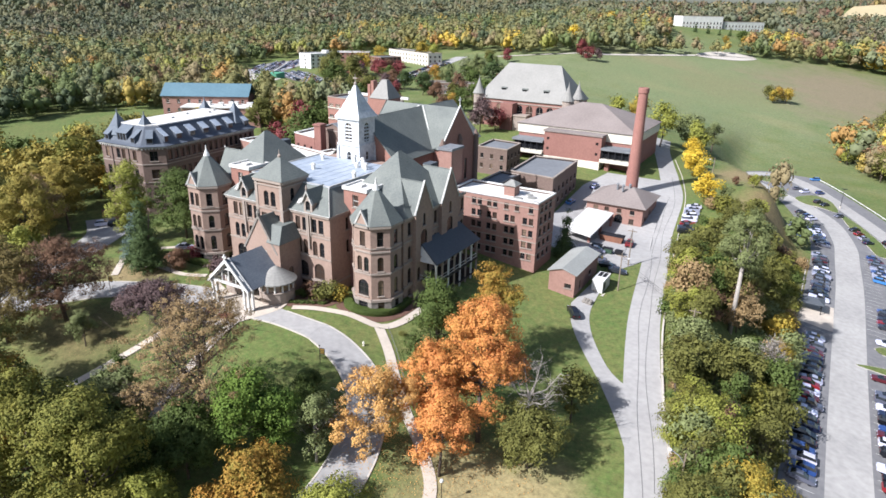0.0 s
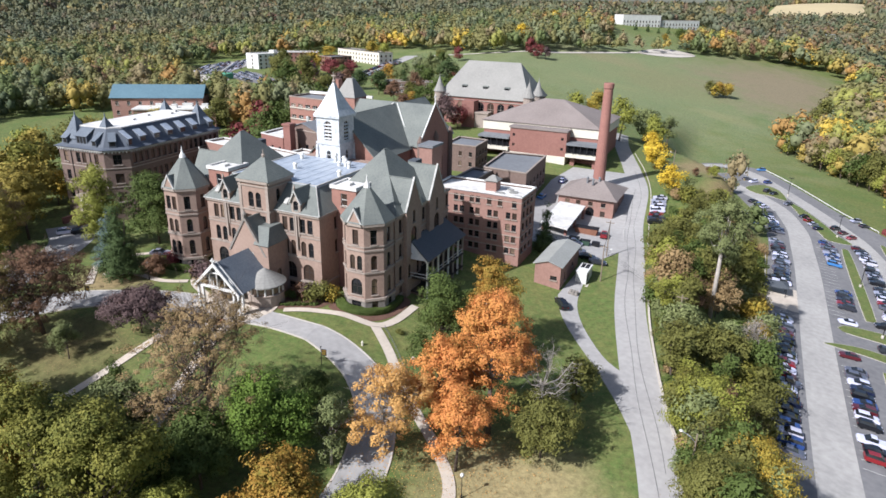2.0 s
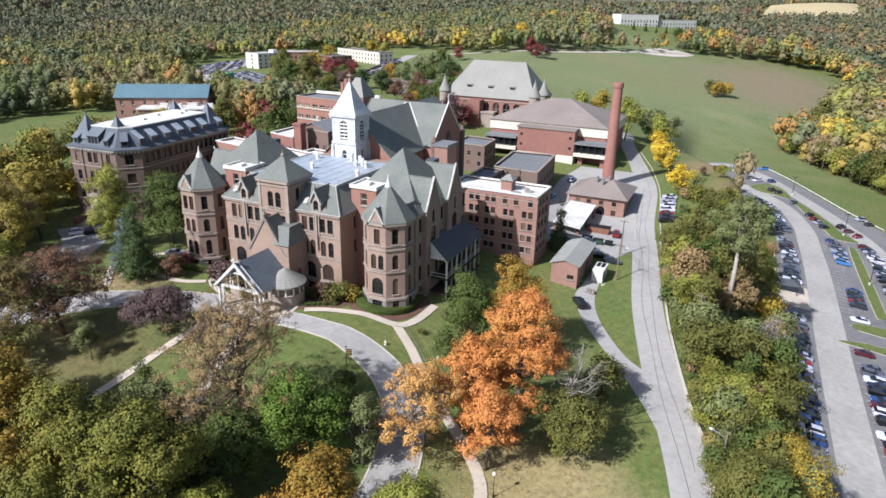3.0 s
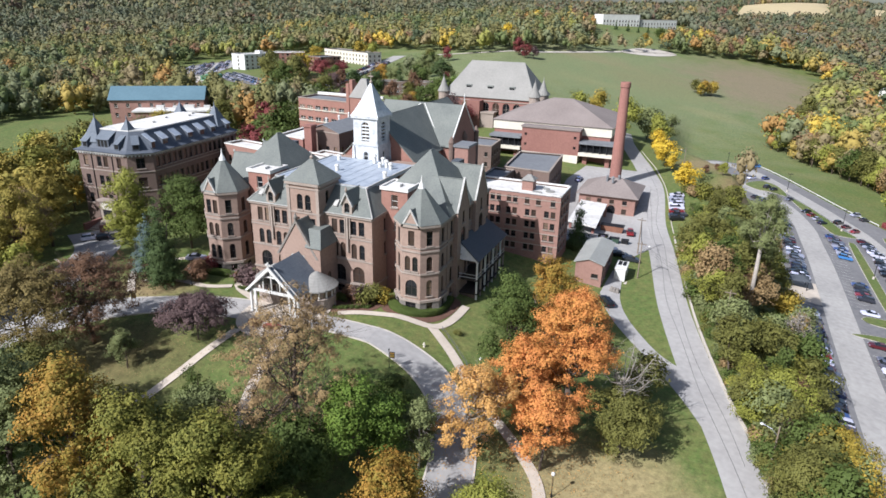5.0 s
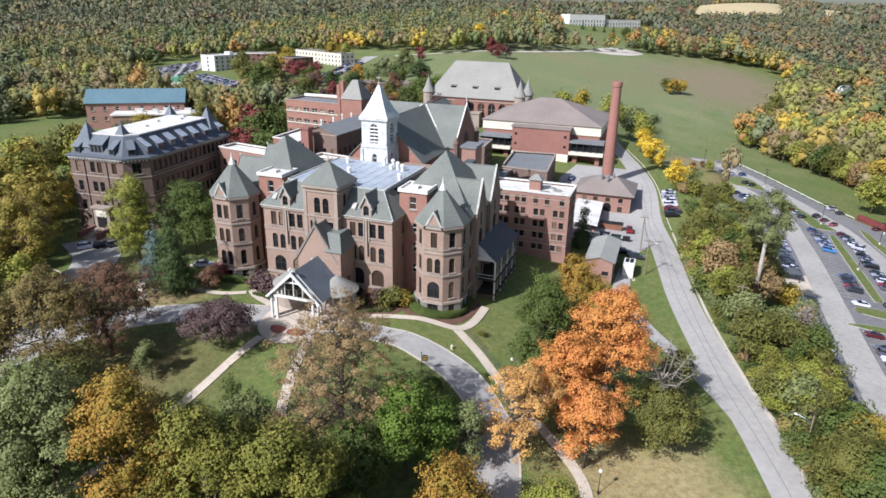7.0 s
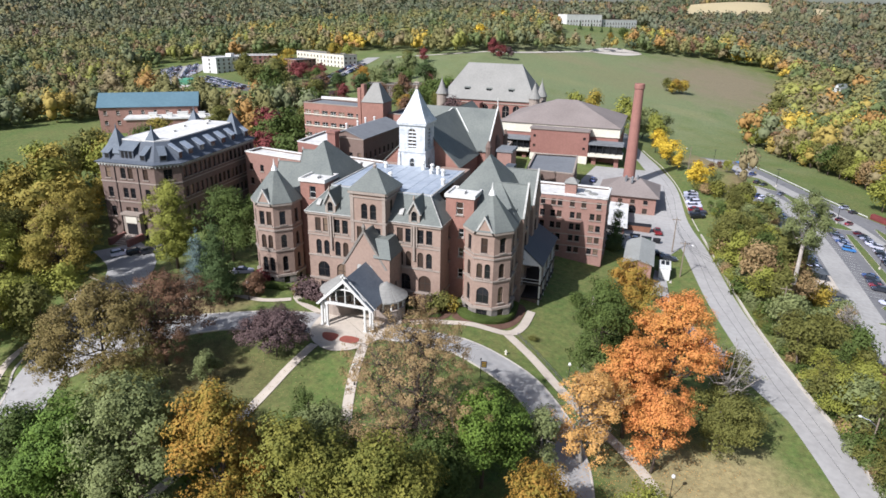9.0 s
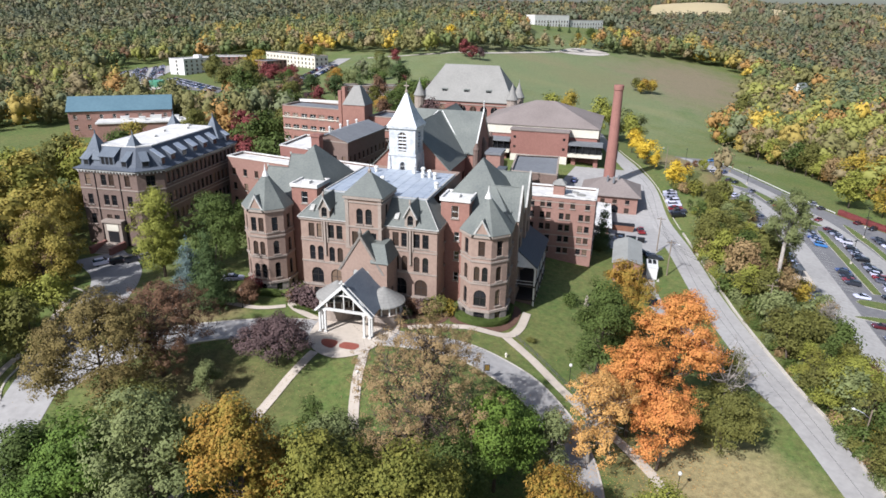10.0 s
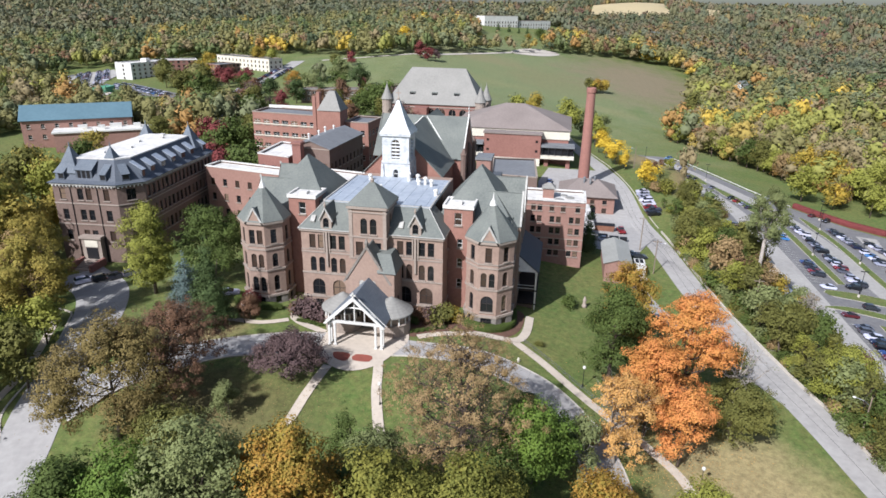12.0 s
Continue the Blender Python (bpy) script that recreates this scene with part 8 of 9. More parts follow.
# distance from and to, spacing, lobes, leaf cards, card size over crown radius, usual height
for r0, r1, gap_, lobes_, cards, size, hi0 in ((170, 430, 9.4, 5, 235, 0.095, 17), (430, 800, 11.4, 4, 84, 0.14, 18), (800, 1450, 15.0, 3, 30, 0.21, 16), (1450, 4300, 36.0, 3, 20, 0.24, 17)):
    span = np.arange(-r1, r1, gap_)
    X, Y = np.meshgrid(span, np.arange(-200, r1, gap_))
    X, Y = X.ravel() + rng.uniform(-0.45, 0.45, X.size) * gap_, Y.ravel() + rng.uniform(-0.45, 0.45, Y.size) * gap_
    R = np.hypot(X, Y)
    az = np.degrees(np.arctan2(X - 60, Y + 110))
    keep = (R >= r0) & (R < r1) & (az > -68) & (az < 31 + (r0 < 500) * 6)
    keep &= ~((X > -97) & (X < 84) & (Y < 216)) & ~inside(X, Y, LOT_POLY) & ~inside(X, Y, FIELD_POLY)
    for g in GLADE:
        keep &= ~inside(X, Y, g) | ((g is GLADE[1]) & (rng.random(len(X)) < 0.1) & ~inside(X, Y, FAR_LOT) & ~((X > -158) & (X < -58) & (Y < 285)) & ~((X > -345) & (X < -200) & (Y > 322) & (Y < 470)) & (abs(X + 172) > 26))
    X, Y, R = X[keep], Y[keep], R[keep]
    Z = np.array([ground(a, b) for a, b in zip(X, Y)])
    n = len(X)
    # drifts of colour: stands that keep together, and a scatter
    drift = np.sin(X * 0.013 + 2 * np.sin(Y * 0.009)) * np.cos(Y * 0.016 + X * 0.004) + rng.normal(size=n) * 0.35
    hue = np.zeros(n, int)
    for sel, share in ((X <= 84, SHARE_WEST), ((X <= 84) & (R < 330), SHARE_EDGE), (X > 84, SHARE_EAST), ((np.degrees(np.arctan2(X, Y)) > -14) & (R > 640), SHARE_FAR_EAST)):
        order = np.cumsum(share[[8, 1, 2, 0, 5, 7, 6, 10, 4, 3, 9]])
        u = np.clip(0.5 + 0.36 * drift[sel] + rng.normal(size=sel.sum()) * 0.12, 0.0, 0.999)
        u = np.where(rng.random(sel.sum()) < 0.3, rng.random(sel.sum()), u)
        hue[sel] = np.array([8, 1, 2, 0, 5, 7, 6, 10, 4, 3, 9])[np.searchsorted(order, u * order[-1])]
    H = hi0 * rng.uniform(0.66, 1.2, n) * (1 + 0.14 * np.sin(X * 0.031 + Y * 0.012) * np.sin(Y * 0.027 - X * 0.008))
    W = gap_ * rng.uniform(0.52, 0.88, n) * (H / hi0) ** 0.4 * (1.0 if r0 < 1400 else 0.62)
    large = (X > 84) & (R < 800) & (rng.random(n) < 0.45)
    H, W = np.where(large, H * 1.25, H), np.where(large, W * 1.4, W)
    turn_ = rng.uniform(0, 6.283, n)
    kind_ = rng.integers(0, 7, n)
    tall = hi0 / (gap_ * 0.7)
    for j in range(7):
        sv, sf, lv = crown_template(lobes_, cards, size, tall)
        for k, h in enumerate(HUES):
            q = np.flatnonzero((hue == k) & (kind_ == j))
            if len(q):
                c_, s_ = np.cos(turn_[q])[:, None], np.sin(turn_[q])[:, None]

                def put(v):
                    return np.stack([X[q][:, None] + (v[:, 0] * c_ - v[:, 1] * s_) * W[q][:, None], Y[q][:, None] + (v[:, 0] * s_ + v[:, 1] * c_) * W[q][:, None], Z[q][:, None] - 0.6 + v[:, 2] * H[q][:, None]], 2)

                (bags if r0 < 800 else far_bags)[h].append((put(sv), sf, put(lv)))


def woods(bag, material, label):
    verts, faces, loose, at = [], [], [], 0
    for body, bf, v in bag:
        n, k = body.shape[:2]
        faces.append((bf[None] + (at + np.arange(n) * k)[:, None, None]).reshape(-1, 3))
        verts.append(body.reshape(-1, 3))
        at += n * k
        loose.append(v.reshape(-1, 3))
    loose = np.concatenate(loose)
    faces = np.concatenate(faces)
    tris = np.concatenate([faces, at + np.arange(len(loose)).reshape(-1, 3)])
    me = tri_mesh("woods", np.concatenate(verts + [loose]), tris, material, len(faces))
    tagged(new("woods", me), label, "woods", "", "stuff")


for h in HUES:
    woods(bags[h], WOODS[h], TREE_WORDS[h] + " crowns of the surrounding autumn woods")
    woods(far_bags[h], HAZY_WOODS[h], "distant " + TREE_WORDS[h] + " crowns on the far slopes")

# ---- vehicles ----
def car_profile(kind):
    """Side outline (x ahead, z) of the lower body and of the glazed cabin."""
    if kind == "saloon":
        body = [(-2.3, 0.42), (-2.32, 0.78), (-2.2, 0.98), (-1.5, 1.03), (1.1, 0.98), (1.95, 0.84), (2.28, 0.66), (2.3, 0.38), (1.9, 0.26), (-1.95, 0.26)]
        cabin = [(-1.85, 1.02), (-1.15, 1.42), (0.15, 1.46), (1.05, 0.98)]
        return body, cabin, 4.6, 1.8
    if kind == "suv":
        body = [(-2.25, 0.46), (-2.3, 0.9), (-2.22, 1.12), (-1.5, 1.15), (1.0, 1.1), (1.95, 1.02), (2.25, 0.8), (2.28, 0.44), (1.9, 0.32), (-1.95, 0.32)]
        cabin = [(-2.15, 1.12), (-1.85, 1.66), (0.25, 1.72), (1.1, 1.1)]
        return body, cabin, 4.6, 1.88
    body = [(-2.75, 0.5), (-2.78, 0.98), (-2.6, 1.06), (-0.6, 1.06), (1.3, 1.08), (2.4, 1.0), (2.7, 0.82), (2.72, 0.46), (2.2, 0.36), (-2.3, 0.36)]
    cabin = [(-0.7, 1.06), (-0.55, 1.74), (0.7, 1.78), (1.45, 1.07)]
    return body, cabin, 5.5, 1.95


def car_parts(kind):
    body, cabin, length, wide = car_profile(kind)
    h = wide / 2
    b = Shape()
    edge = [(x * 0.985, 0.66 + (z - 0.66) * 0.96) for x, z in body]
    loops = [(-h, edge), (-h + 0.1, body), (h - 0.1, body), (h, edge)]
    n = len(body)
    for y, lp in loops:
        b.v += [(x, y, z) for x, z in lp]
    for k in range(3):
        for i in range(n):
            j = (i + 1) % n
            b.f.append((k * n + i, k * n + j, (k + 1) * n + j, (k + 1) * n + i))
    b.f += [tuple(range(n - 1, -1, -1)), tuple(range(3 * n, 4 * n))]
    roof = [(cabin[1][0] + 0.08, cabin[1][1]), (cabin[2][0] - 0.08, cabin[2][1])]
    r = Shape()
    i_ = h - 0.3
    lo = [(roof[0][0], -i_, roof[0][1]), (roof[1][0], -i_, roof[1][1]), (roof[1][0], i_, roof[1][1]), (roof[0][0], i_, roof[0][1])]
    r.solid(lo, [(x * 0.96, y * 0.94, z + 0.06) for x, y, z in lo])
    g = Shape()
    ins = [(h - 0.12 if z < 1.2 else h - 0.3) for x, z in cabin]
    L = [(x, -w_, z) for (x, z), w_ in zip(cabin, ins)]
    R = [(x, w_, z) for (x, z), w_ in zip(cabin, ins)]
    g.solid(L, R)
    wh = Shape()
    rad = 0.33 if kind == "saloon" else 0.38
    wh.tube((0, -0.11, 0), (0, 0.11, 0), rad, rad, 12)
    head, tail = Shape(), Shape()
    fx, bx = body[6][0] - 0.12, body[1][0] - 0.01
    zf, zb = body[6][1] - 0.02, body[1][1]
    head.box(fx, -0.18, zf - 0.08, fx + 0.14, 0.18, zf + 0.08)
    tail.box(bx, -0.15, zb - 0.1, bx + 0.06, 0.15, zb + 0.12)
    me = dict(body=b.mesh("body", CAR_PAINT[0], False), roof=r.mesh("roof", CAR_PAINT[0]), glazing=g.mesh("glazing", CAR_GLASS), wheel=wh.mesh("wheel", TYRE), headlight=head.mesh("headlight", LAMP_CLEAR), tail_light=tail.mesh("tail_light", LAMP_RED))
    return me, length, wide, rad


CARS = {k: car_parts(k) for k in ("saloon", "suv", "pickup")}


def car(kind, colour, x, y, turn, group="parked cars", small=False):
    me, length, wide, rad = CARS[kind]
    z = ground(x, y) + 0.08
    ob = new("car")
    e = 1.2
    d = Vector((math.cos(turn), math.sin(turn)))
    s = Vector((-d.y, d.x))
    gz = lambda q: ground(x + q.x, y + q.y)
    pitch = math.atan2(gz(d * e) - gz(-d * e), 2 * e)
    lean = math.atan2(gz(s * e) - gz(-s * e), 2 * e)
    ob.matrix_basis = Matrix.Translation((x, y, z)) @ Matrix.Rotation(turn, 4, "Z") @ Matrix.Rotation(-pitch, 4, "Y") @ Matrix.Rotation(lean, 4, "X")
    word = {"saloon": "saloon car", "suv": "sport utility car", "pickup": "pickup truck"}[kind]
    tagged(ob, CAR_WORDS[colour] + " " + word + " parked on the asphalt", "car", group)
    for nm in ("body", "roof", "glazing"):
        o = new(nm, me[nm])
        o.parent = ob
        if nm != "glazing":
            o.material_slots[0].link = "OBJECT"
            o.material_slots[0].material = CAR_PAINT[colour]
    if small:
        return ob
    wb = length * 0.31
    for a in (-1, 1):
        for b in (-1, 1):
            o = new("wheel", me["wheel"])
            o.parent = ob
            o.location = (a * wb, b * (wide / 2 - 0.12), rad)
    for b in (-1, 1):
        for nm in ("headlight", "tail_light"):
            o = new(nm, me[nm])
            o.parent = ob
            o.location = (0, b * (wide / 2 - 0.3), 0)
    return ob


rc = random.Random(11)
def any_car(x, y, turn, small=False, group="parked cars"):
    kind = rc.choices(["saloon", "suv", "pickup"], [5, 5, 1])[0]
    car(kind, rc.choices(range(11), [9, 7, 6, 6, 4, 3, 6, 1, 3, 2, 3])[0], x + rc.uniform(-0.25, 0.25), y + rc.uniform(-0.12, 0.12), turn + rc.choice((0, math.pi)) + rc.uniform(-0.03, 0.03), group, small)


for k in range(22):
    any_car(103.2, 15 + 2.9 * k, 0, group="cars along the bank")
for k in range(15):
    y = 103.5 + 2.9 * k
    any_car(103.4 - max(0, y - 128) * 0.07, y, 0, group="cars along the bank")
for k in range(8):
    any_car(98.5 - 0.9 * k, 150 + 3.4 * k, -0.45, group="cars along the bank") if k > 3 else None
for k in range(13):
    any_car(118, 22 + 2.9 * k, 0.02, group="cars in the middle rows") if k not in (3,) else None
for k in range(13):
    any_car(130.4, 22 + 2.9 * k, 0.02, group="cars in the middle rows")
for k in range(24):
    y = 94 + 2.9 * k
    if y < 160 and k not in (0, 6, 7, 8, 9, 10, 11, 12, 13):
        any_car(119.5 + (0.6 if y < 140 else 0.6 - 0.07 * (y - 140)), y, 0.02, group="cars in the middle rows")
    if y < 166 and k not in (3, 10, 17):
        any_car(131.4 - (0 if y < 145 else 0.1 * (y - 145)), y, 0.02, group="cars in the middle rows")
    if y < 164 and k not in (2, 8, 9, 15):
        any_car(150.5 - (0 if y < 130 else 0.12 * (y - 130)), y, 0.05, group="cars in the far rows")
    if y < 150 and k not in (5, 6, 12):
        any_car(163 - (0 if y < 120 else 0.2 * (y - 120)), y, 0.1, group="cars in the far rows")
for x, y, t in ((113.2, 190, 0.9), (114.6, 185.5, 0.9), (116, 181, 0.9), (117.4, 176.5, 0.9), (107.8, 205.5, 1.0), (102.2, 219.1, 1.0), (99.6, 221.5, 1.0), (98.2, 190.4, 0.9), (96.8, 193.6, 0.9), (94, 199, 0.9), (96.8, 272.6, 0.6), (99.8, 240.9, 0.9), (93.5, 239, 0.9), (90, 244, 0.9), (124.2, 182.5, 0.9), (126.2, 178.6, 0.9), (128.6, 174.2, 0.9), (133, 202.5, 0.7), (136, 197.5, 0.7), (146, 182, 0.8), (150, 176.5, 0.8), (103.2, 158, 0.1), (102.6, 161, 0.1), (102, 164, 0.12), (101.4, 167, 0.15), (100.7, 170, 0.18), (100, 173, 0.2), (99.2, 176, 0.2), (119, 86, 0.15), (117.6, 64.5, 0.1), (127, 74, 0.1), (128, 90, 0.1)):
    any_car(x, y, t, group="cars in the upper car park")
for k in range(8):
    any_car(66.2 - 0.28 * k, 96 + 3.1 * k, 0.2, group="cars beside the upper road")
car("suv", 1, 55.9, 29.5, 2.2, "service vehicles")
car("pickup", 5, 54.5, 79, 1.7, "service vehicles")
for x, y, t, c in ((54.6, 58, 0.3, 1), (57.6, 56.5, 0.25, 6), (51.5, 60, 0.2, 3), (49, 66.5, 0.1, 2), (31, 118, 1.5, 4), (29, 100, 1.5, 7)):
    car("saloon" if c != 3 else "suv", c, x, y, t, "service vehicles")
for x, y, c in ((-72.4, 4.2, 0), (-69.2, 6.0, 1), (-66.2, 7.4, 6), (-63.4, 9.4, 3)):
    car("suv", c, x, y, 0.9, "cars before the mansard hall")
car("saloon", 2, -34.5, 1.5, 0.4, "cars before the mansard hall")
far_spots = []
for plan_, turn_ in ((LOT_A, 2.2), (LOT_B, -0.62)):
    c_, s_ = math.cos(turn_), math.sin(turn_)
    mx_, my_ = sum(p[0] for p in plan_) / len(plan_), sum(p[1] for p in plan_) / len(plan_)
    inner_ = [(mx_ + (x - mx_) * 0.93, my_ + (y - my_) * 0.93) for x, y in plan_]
    for u in np.arange(-64, 64, 2.8):
        for v in (-27, -21.5, -13, -7.5, 1, 6.5, 15, 20.5):
            x, y = float(mx_ + u * c_ - v * s_), float(my_ + u * s_ + v * c_)
            if inside(np.array([x]), np.array([y]), inner_)[0] and rc.random() < 0.9:
                far_spots.append((x, y, turn_ + math.pi / 2))
lane_ = curve(LANE, 2.9)
for k in range(2, len(lane_) - 14):
    d_ = (lane_[k + 1] - lane_[k]).normalized()
    for e in (-1, 1):
        if rc.random() < 0.85:
            q = lane_[k] + Vector((-d_.y, d_.x)) * 4.4 * e
            far_spots.append((q.x, q.y, math.atan2(d_.y, d_.x) + 1.0))
fv, ff, fm = [], [], []
for x, y, turn_ in far_spots:
    me = CARS[rc.choices(["saloon", "suv", "pickup"], [5, 5, 1])[0]][0]
    paint_ = rc.choices(range(11), [12, 6, 8, 6, 3, 2, 5, 1, 4, 1, 2])[0]
    m_ = Matrix.Translation((x, y, ground(x, y) + 0.3)) @ Matrix.Rotation(turn_ + rc.uniform(-0.04, 0.04), 4, "Z")
    for nm in ("body", "roof", "glazing"):
        k = len(fv)
        fv += [tuple(m_ @ v.co) for v in me[nm].vertices]
        for p in me[nm].polygons:
            ff.append(tuple(i + k for i in p.vertices))
            fm.append(11 if nm == "glazing" else paint_)
far_cars = bpy.data.meshes.new("distant_cars")
far_cars.from_pydata(fv, [], ff)
for mt in (*CAR_PAINT, CAR_GLASS):
    far_cars.materials.append(mt)
far_cars.polygons.foreach_set("material_index", fm)
far_cars.update()
tagged(new("distant_cars", far_cars), "rows of parked cars in the distant car parks and lane", "cars", "", "stuff")
gb = thing("site_cabin", "green tarpaulin-covered site cabin in the bare yard", "cabin", (-262, 264, ground(-262, 264)))
s = Shape()
z = ground(-262, 264)
s.solid([(-267, 258, z), (-259, 262, z), (-258, 270, z), (-266, 267, z)], [(-267, 258, z + 3.4), (-259, 262, z + 3.4), (-258, 270, z + 4.2), (-266, 267, z + 4.2)])
part("body", s, surface("green_tarpaulin", srgb(90, 150, 120), 0.7, srgb(74, 128, 102), 0.3, 2.0), gb)

# bus shelter
sh2 = thing("bus_shelter", "dark-roofed bus shelter on a concrete apron", "shelter", (101.5, 95, ground(101.5, 95)))
gz0 = ground(101.5, 95)
s = Shape()
hip(s, 98.6, 92.6, 104.4, 97.4, gz0 + 2.7, gz0 + 3.6, 2.5, "x", 0.4)
part("roof", s, SLATE_DARK, sh2)
for x in (98.8, 104.2):
    for y in (92.8, 97.2):
        s = Shape()
        s.box(x - 0.1, y - 0.1, gz0 - 0.5, x + 0.1, y + 0.1, gz0 + 2.8)
        part("post", s, DARK_METAL, sh2)
s = Shape()
s.box(98.9, 93, gz0, 99.0, 97, gz0 + 2.4)
part("glass_side", s, CAR_GLASS, sh2)

# ---- lamps, poles, cables, signs ----
def lot_lamp():
    """Tall square-headed car park lamp on a concrete foot."""
    ob = thing("street_lamp", "dark twin-head lamp post on a concrete foot in the car park", "street lamp", (0, 0, 0), "car park lamps")
    s = Shape()
    s.turned(0, 0, [(0.35, -0.5), (0.35, 0.9), (0.28, 1.0)], 10)
    part("foot", s, CONCRETE, ob)
    s = Shape()
    s.tube((0, 0, 0.9), (0, 0, 8.6), 0.12, 0.08, 8)
    part("pole", s, DARK_METAL, ob)
    for e in (-1, 1):
        s = Shape()
        s.box(0.1 * e if e > 0 else -1.1, -0.22, 8.45, 1.1 if e > 0 else -0.1, 0.22, 8.65)
        part("head", s, DARK_METAL, ob)
    return ob


first = lot_lamp()
spots = [(127, 83), (108.2, 222.4), (124, 172), (126, 120), (82, 259.4), (148, 178), (142, 120), (126, 45), (142, 160)]
first.matrix_basis = Matrix.Translation((*spots[0], ground(*spots[0])))
for k, (x, y) in enumerate(spots[1:]):
    copy_thing(first, pose(x, y, ground(x, y), 0, 0, 25 * k))


def globe_lamp(x, y):
    z = ground(x, y)
    ob = thing("garden_lamp", "dark garden lamp post with a white globe beside the walk", "garden lamp", (x, y, z), "garden lamps")
    s = Shape()
    s.turned(x, y, [(0.16, z - 0.3), (0.14, z + 0.5), (0.06, z + 0.7), (0.05, z + 3.6), (0.12, z + 3.7)], 8)
    part("post", s, DARK_METAL, ob)
    s = Shape()
    s.turned(x, y, [(0.08, z + 3.68), (0.26, z + 3.85), (0.3, z + 4.05), (0.22, z + 4.25), (0.05, z + 4.35)], 12)
    part("globe", s, WHITE_PAINT, ob, "white glass globe", True)


for p in ((58.9, -31.5), (41.4, -13.2), (-25, -10.2), (-8.3, -23.4), (8.6, -30)):
    globe_lamp(*p)


def drive_sign(x, y, turn):
    """Dark post with a hanging banner panel."""
    z = ground(x, y)
    ob = thing("drive_sign", "dark post with a small hanging orange and dark panel", "sign", (x, y, z), "drive signs")
    s = Shape()
    s.tube((x, y, z - 0.3), (x, y, z + 3.4), 0.07, 0.05, 8)
    s.turned(x, y, [(0.12, z + 3.4), (0.14, z + 3.55), (0.03, z + 3.7)], 8)
    part("post", s, DARK_METAL, ob)
    c, n = math.cos(turn), math.sin(turn)
    s = Shape(Matrix.Translation((x, y, z)) @ Matrix.Rotation(turn, 4, "Z"))
    s.box(0.1, -0.04, 1.9, 1.0, 0.04, 3.1)
    p = part("panel", s, DARK_TRIM, ob)
    for z_ in (2.75, 2.4, 2.1):
        q = Shape(Matrix.Translation((x, y, z)) @ Matrix.Rotation(turn, 4, "Z"))
        q.box(0.2, -0.055, z_, 0.9, -0.042, z_ + 0.2)
        part("bar", q, LEAF["amber"], p)


drive_sign(27.4, -20.3, 0.2)
drive_sign(-28.2, -22.8, 0.2)


def power_pole(x, y, high, arms=1, lamp=None):
    z = ground(x, y)
    ob = thing("utility_pole", "weathered wooden utility pole with a cross-arm", "utility pole", (x, y, z), "utility poles")
    s = Shape()
    s.tube((x, y, z - 0.5), (x, y, z + high), 0.17, 0.11, 8)
    part("pole", s, WOOD_POLE, ob)
    for k in range(arms):
        s = Shape()
        s.box(x - 1.1, y - 0.06, z + high - 0.7 - k, x + 1.1, y + 0.06, z + high - 0.55 - k)
        part("cross_arm", s, WOOD_POLE, ob)
        for dx in (-0.95, -0.45, 0.45, 0.95):
            q = Shape()
            q.turned(x + dx, y, [(0.05, z + high - 0.56 - k), (0.06, z + high - 0.45 - k), (0.02, z + high - 0.38 - k)], 6)
            part("insulator", q, DARK_METAL, ob)
    if lamp:
        s = Shape()
        pts = [(x, y, z + high - 1.6), (x + lamp[0] * 0.4, y + lamp[1] * 0.4, z + high - 0.9), (x + lamp[0], y + lamp[1], z + high - 0.7)]
        for a, b in zip(pts, pts[1:]):
            s.tube(a, b, 0.045, 0.04, 6)
        part("lamp_arm", s, RIM, ob)
        q = Shape()
        q.turned(x + lamp[0], y + lamp[1], [(0.16, z + high - 0.86), (0.3, z + high - 0.74), (0.16, z + high - 0.6)], 10)
        part("lamp_head", q, WHITE_PAINT, ob)
    return Vector((x, y, z + high - 0.4))


tops = [power_pole(60.6, 47.2, 9.5, 1, (1.8, -0.6)), power_pole(58.6, 63, 10, 1), power_pole(87.5, -14.2, 8.5, 0, (-2.2, 0.9)), power_pole(80.5, 28, 9.5, 1), power_pole(91, 19, 9, 1), power_pole(64, 150, 9, 0, (-1.6, 0))]


def cable(a, b, sag, label):
    s = Shape()
    pts = [a.lerp(b, k / 10) - Vector((0, 0, sag * 4 * (k / 10) * (1 - k / 10))) for k in range(11)]
    across = Vector((b.y - a.y, a.x - b.x, 0)).normalized() * 0.025
    up = Vector((0, 0, 0.025))
    s.v = [tuple(p + o) for p in pts for o in (across, up, -across, -up)]
    s.f = [(4 * k + i, 4 * k + (i + 1) % 4, 4 * k + 4 + (i + 1) % 4, 4 * k + 4 + i) for k in range(10) for i in range(4)]
    tagged(new("cable", s.mesh("cable", DARK_METAL)), label, "cable", "overhead cables")


for dz in (0.0, -0.5, -1.0):
    cable(tops[3] + Vector((0, 0, dz)), tops[4] + Vector((0, 0, dz)), 0.8, "sagging overhead cable between poles")
    cable(tops[0] + Vector((0, 0, dz)), tops[1] + Vector((0, 0, dz)), 0.6, "sagging overhead cable between poles")
    cable(tops[0] + Vector((0, 0, dz)), tops[3] + Vector((0, 0, dz)), 1.0, "sagging overhead cable across the road")

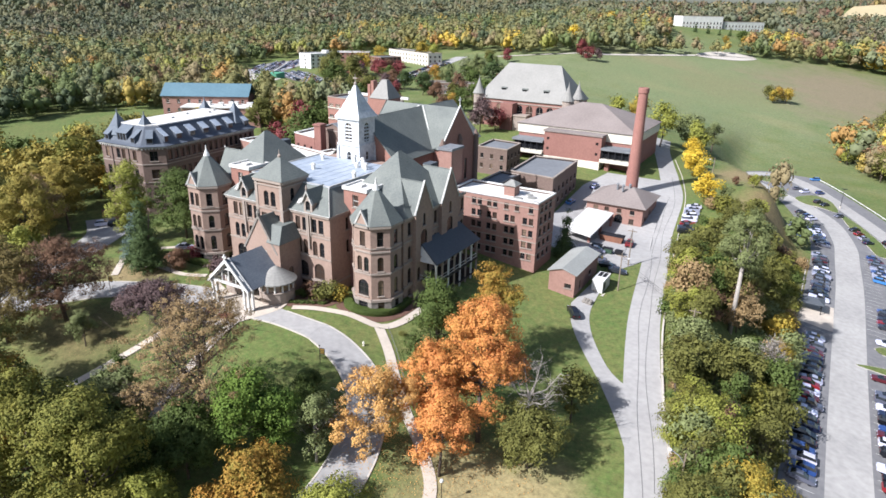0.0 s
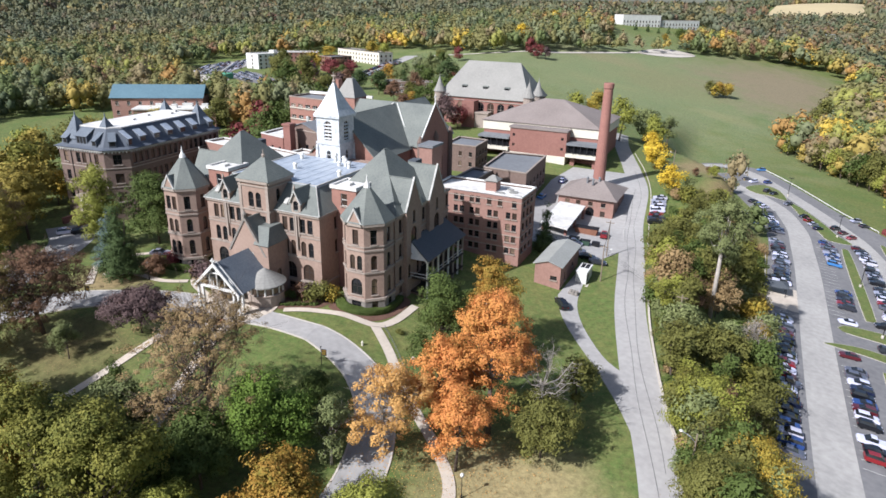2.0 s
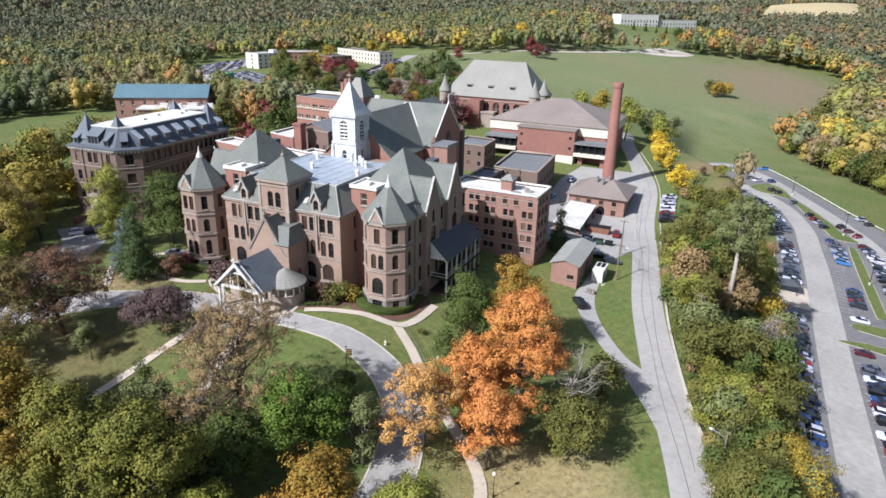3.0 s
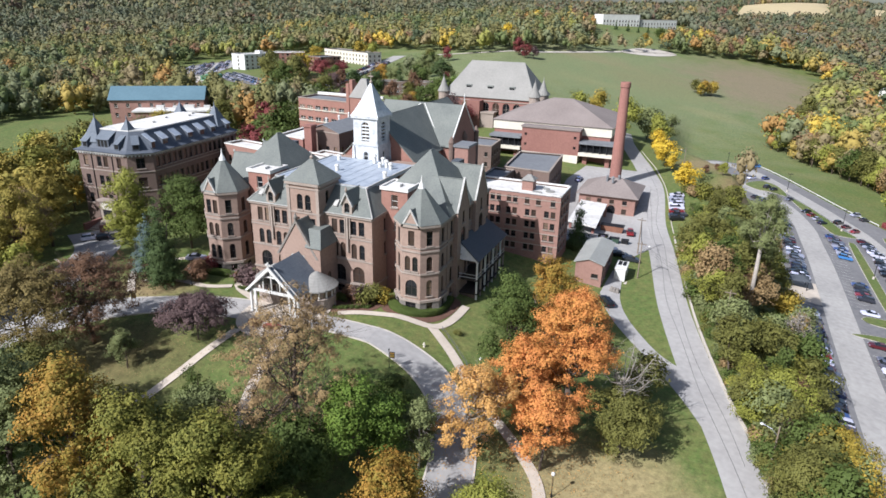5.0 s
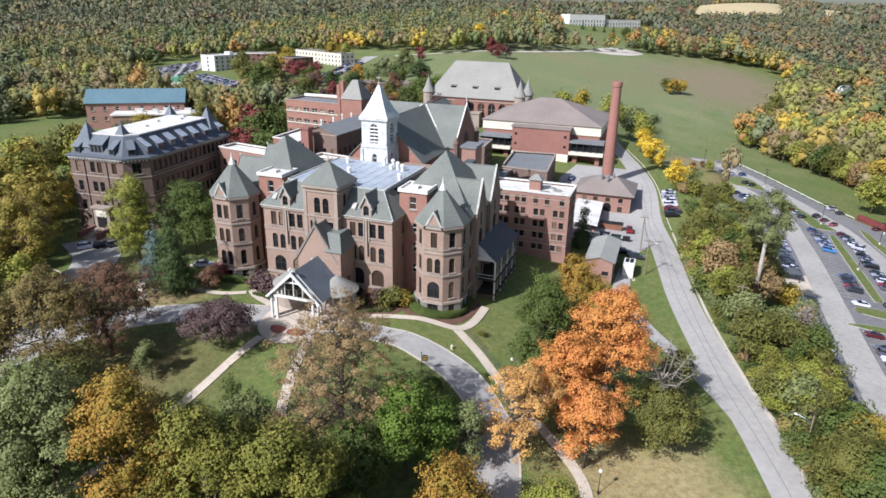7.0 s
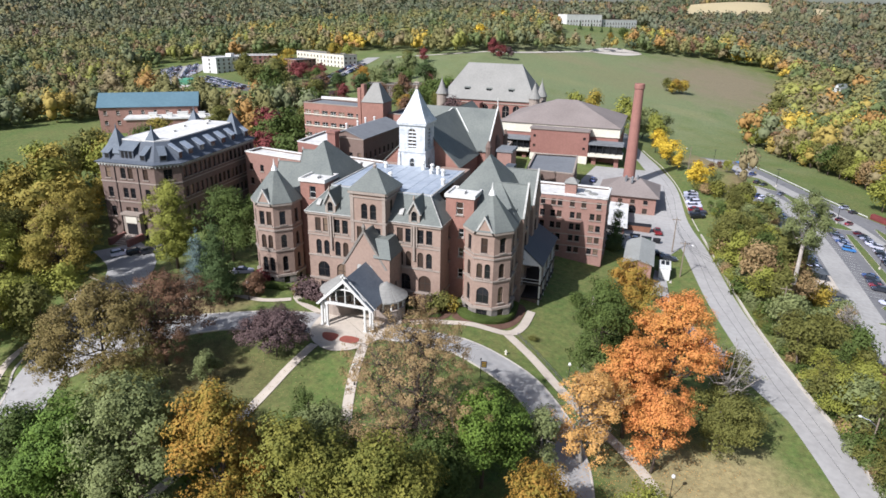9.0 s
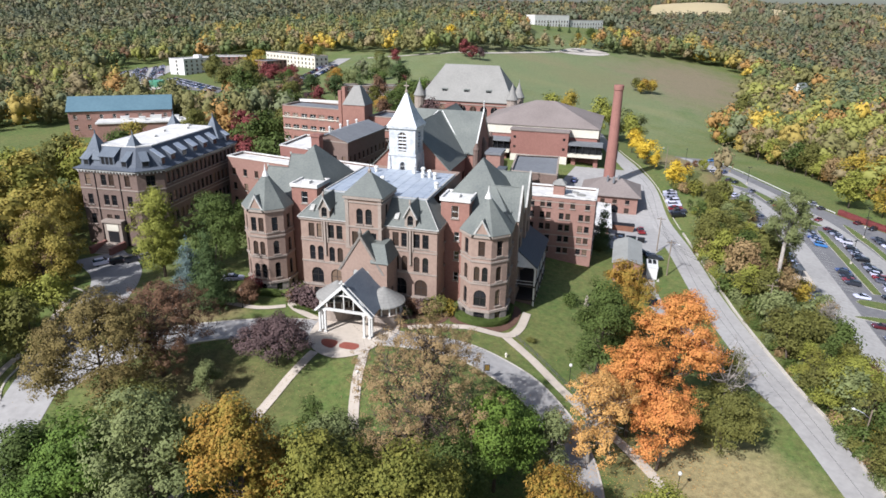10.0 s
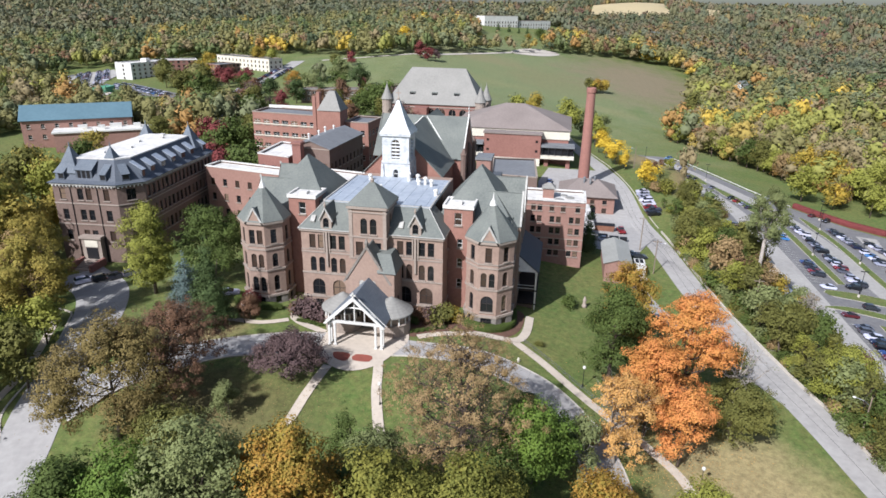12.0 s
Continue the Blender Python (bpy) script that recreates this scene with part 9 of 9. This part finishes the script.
# rail beside the lawn walk
rail = thing("handrail", "grey tube handrail along the sloping lawn walk", "rail", (37, -11, ground(37, -11)))
line = curve([(30.2, -3.6), (35.0, -8.0), (41.0, -14.2), (46.2, -19)], 2.2)
for q in line:
    s = Shape()
    z = ground(q.x, q.y)
    s.tube((q.x, q.y, z - 0.2), (q.x, q.y, z + 1.0), 0.035, 0.035, 6)
    part("post", s, RIM, rail)
for h in (0.95, 0.5):
    s = Shape()
    for a, b in zip(line, line[1:]):
        s.tube((a.x, a.y, ground(a.x, a.y) + h), (b.x, b.y, ground(b.x, b.y) + h), 0.03, 0.03, 6)
    part("bar", s, RIM, rail)

# hydrant, statue, bins, crates
x, y = 29.6, -10.8
z = ground(x, y)
hy = thing("hydrant", "small cream fire hydrant on the grass", "hydrant", (x, y, z))
s = Shape()
s.turned(x, y, [(0.22, z - 0.1), (0.22, z + 0.08), (0.15, z + 0.12), (0.15, z + 0.62), (0.2, z + 0.66), (0.14, z + 0.82), (0.04, z + 0.9)], 10)
part("barrel", s, CREAM, hy)
s = Shape()
s.tube((x - 0.28, y, z + 0.48), (x + 0.28, y, z + 0.48), 0.08, 0.08, 8)
part("outlet", s, CREAM, hy)
x, y = 42.2, 19.4
z = ground(x, y)
s = Shape()
s.turned(x, y, [(0.55, z - 0.2), (0.55, z + 0.5), (0.42, z + 0.6), (0.36, z + 1.2), (0.42, z + 1.7), (0.3, z + 2.1), (0.18, z + 2.2), (0.2, z + 2.45), (0.05, z + 2.6)], 12)
tagged(new("garden_statue", s.mesh("garden_statue", STONE, True)), "pale stone garden statue on a plinth in grass", "statue")
for k, (x, y, w_, d_, h_, mt, lb) in enumerate(((49.2, 80, 6.0, 2.6, 1.9, RUSTY, "rusty red open skip in the yard"), (48.4, 68.5, 2.4, 1.5, 1.4, GREEN_METAL, "dark green waste container in the yard"), (51.6, 67.8, 2.4, 1.5, 1.4, GREEN_METAL, "dark green waste container in the yard"), (54.4, 68.8, 1.8, 1.3, 1.2, DARK_METAL, "dark steel crate in the yard"))):
    z = ground(x, y)
    ob = thing("waste_container", lb, "container", (x, y, z), "yard containers")
    s = Shape()
    s.solid([(x - w_ / 2, y - d_ / 2, z + 0.1), (x + w_ / 2, y - d_ / 2, z + 0.1), (x + w_ / 2, y + d_ / 2, z + 0.1), (x - w_ / 2, y + d_ / 2, z + 0.1)], [(x - w_ * 0.56, y - d_ * 0.56, z + h_), (x + w_ * 0.56, y - d_ * 0.56, z + h_), (x + w_ * 0.56, y + d_ * 0.56, z + h_), (x - w_ * 0.56, y + d_ * 0.56, z + h_)])
    part("bin", s, mt, ob)
    q = Shape()
    q.box(x - w_ * 0.57, y - d_ * 0.57, z + h_, x + w_ * 0.57, y + d_ * 0.57, z + h_ + 0.08)
    part("lid", q, DARK_METAL, ob)
# boulders and equipment on the service drive apron
for k in range(6):
    x, y = 56.0 + 0.7 * (k % 3), 36.4 + 0.9 * (k // 3)
    z = ground(x, y)
    s = Shape()
    s.turned(x, y, [(0.42, z - 0.1), (0.5, z + 0.3), (0.3, z + 0.75), (0.1, z + 0.85)], 7)
    tagged(new("boulder", s.mesh("boulder", STONE_GREY)), "pale grey boulder beside the service drive", "boulder", "boulders")
# guard rail along the far side of the car park
gr = thing("guard_rail", "white guard rail along the far edge of the car park", "guard rail", (120.2, 231, ground(120.2, 231)))
line = curve([(96.2, 278), (109.2, 254), (120.2, 231), (129.6, 211.5), (140.6, 194)], 3.0)
s = Shape()
for a, b in zip(line, line[1:]):
    za, zb = ground(a.x, a.y), ground(b.x, b.y)
    s.solid([(a.x, a.y, za + 0.4), (b.x, b.y, zb + 0.4), (b.x + 0.1, b.y, zb + 0.4), (a.x + 0.1, a.y, za + 0.4)], [(a.x, a.y, za + 0.75), (b.x, b.y, zb + 0.75), (b.x + 0.1, b.y, zb + 0.75), (a.x + 0.1, a.y, za + 0.75)])
part("beam", s, WHITE_PAINT, gr)
for q in line[::2]:
    s = Shape()
    z = ground(q.x, q.y)
    s.box(q.x - 0.08, q.y - 0.08, z - 0.3, q.x + 0.08, q.y + 0.08, z + 0.8)
    part("post", s, WHITE_PAINT, gr)
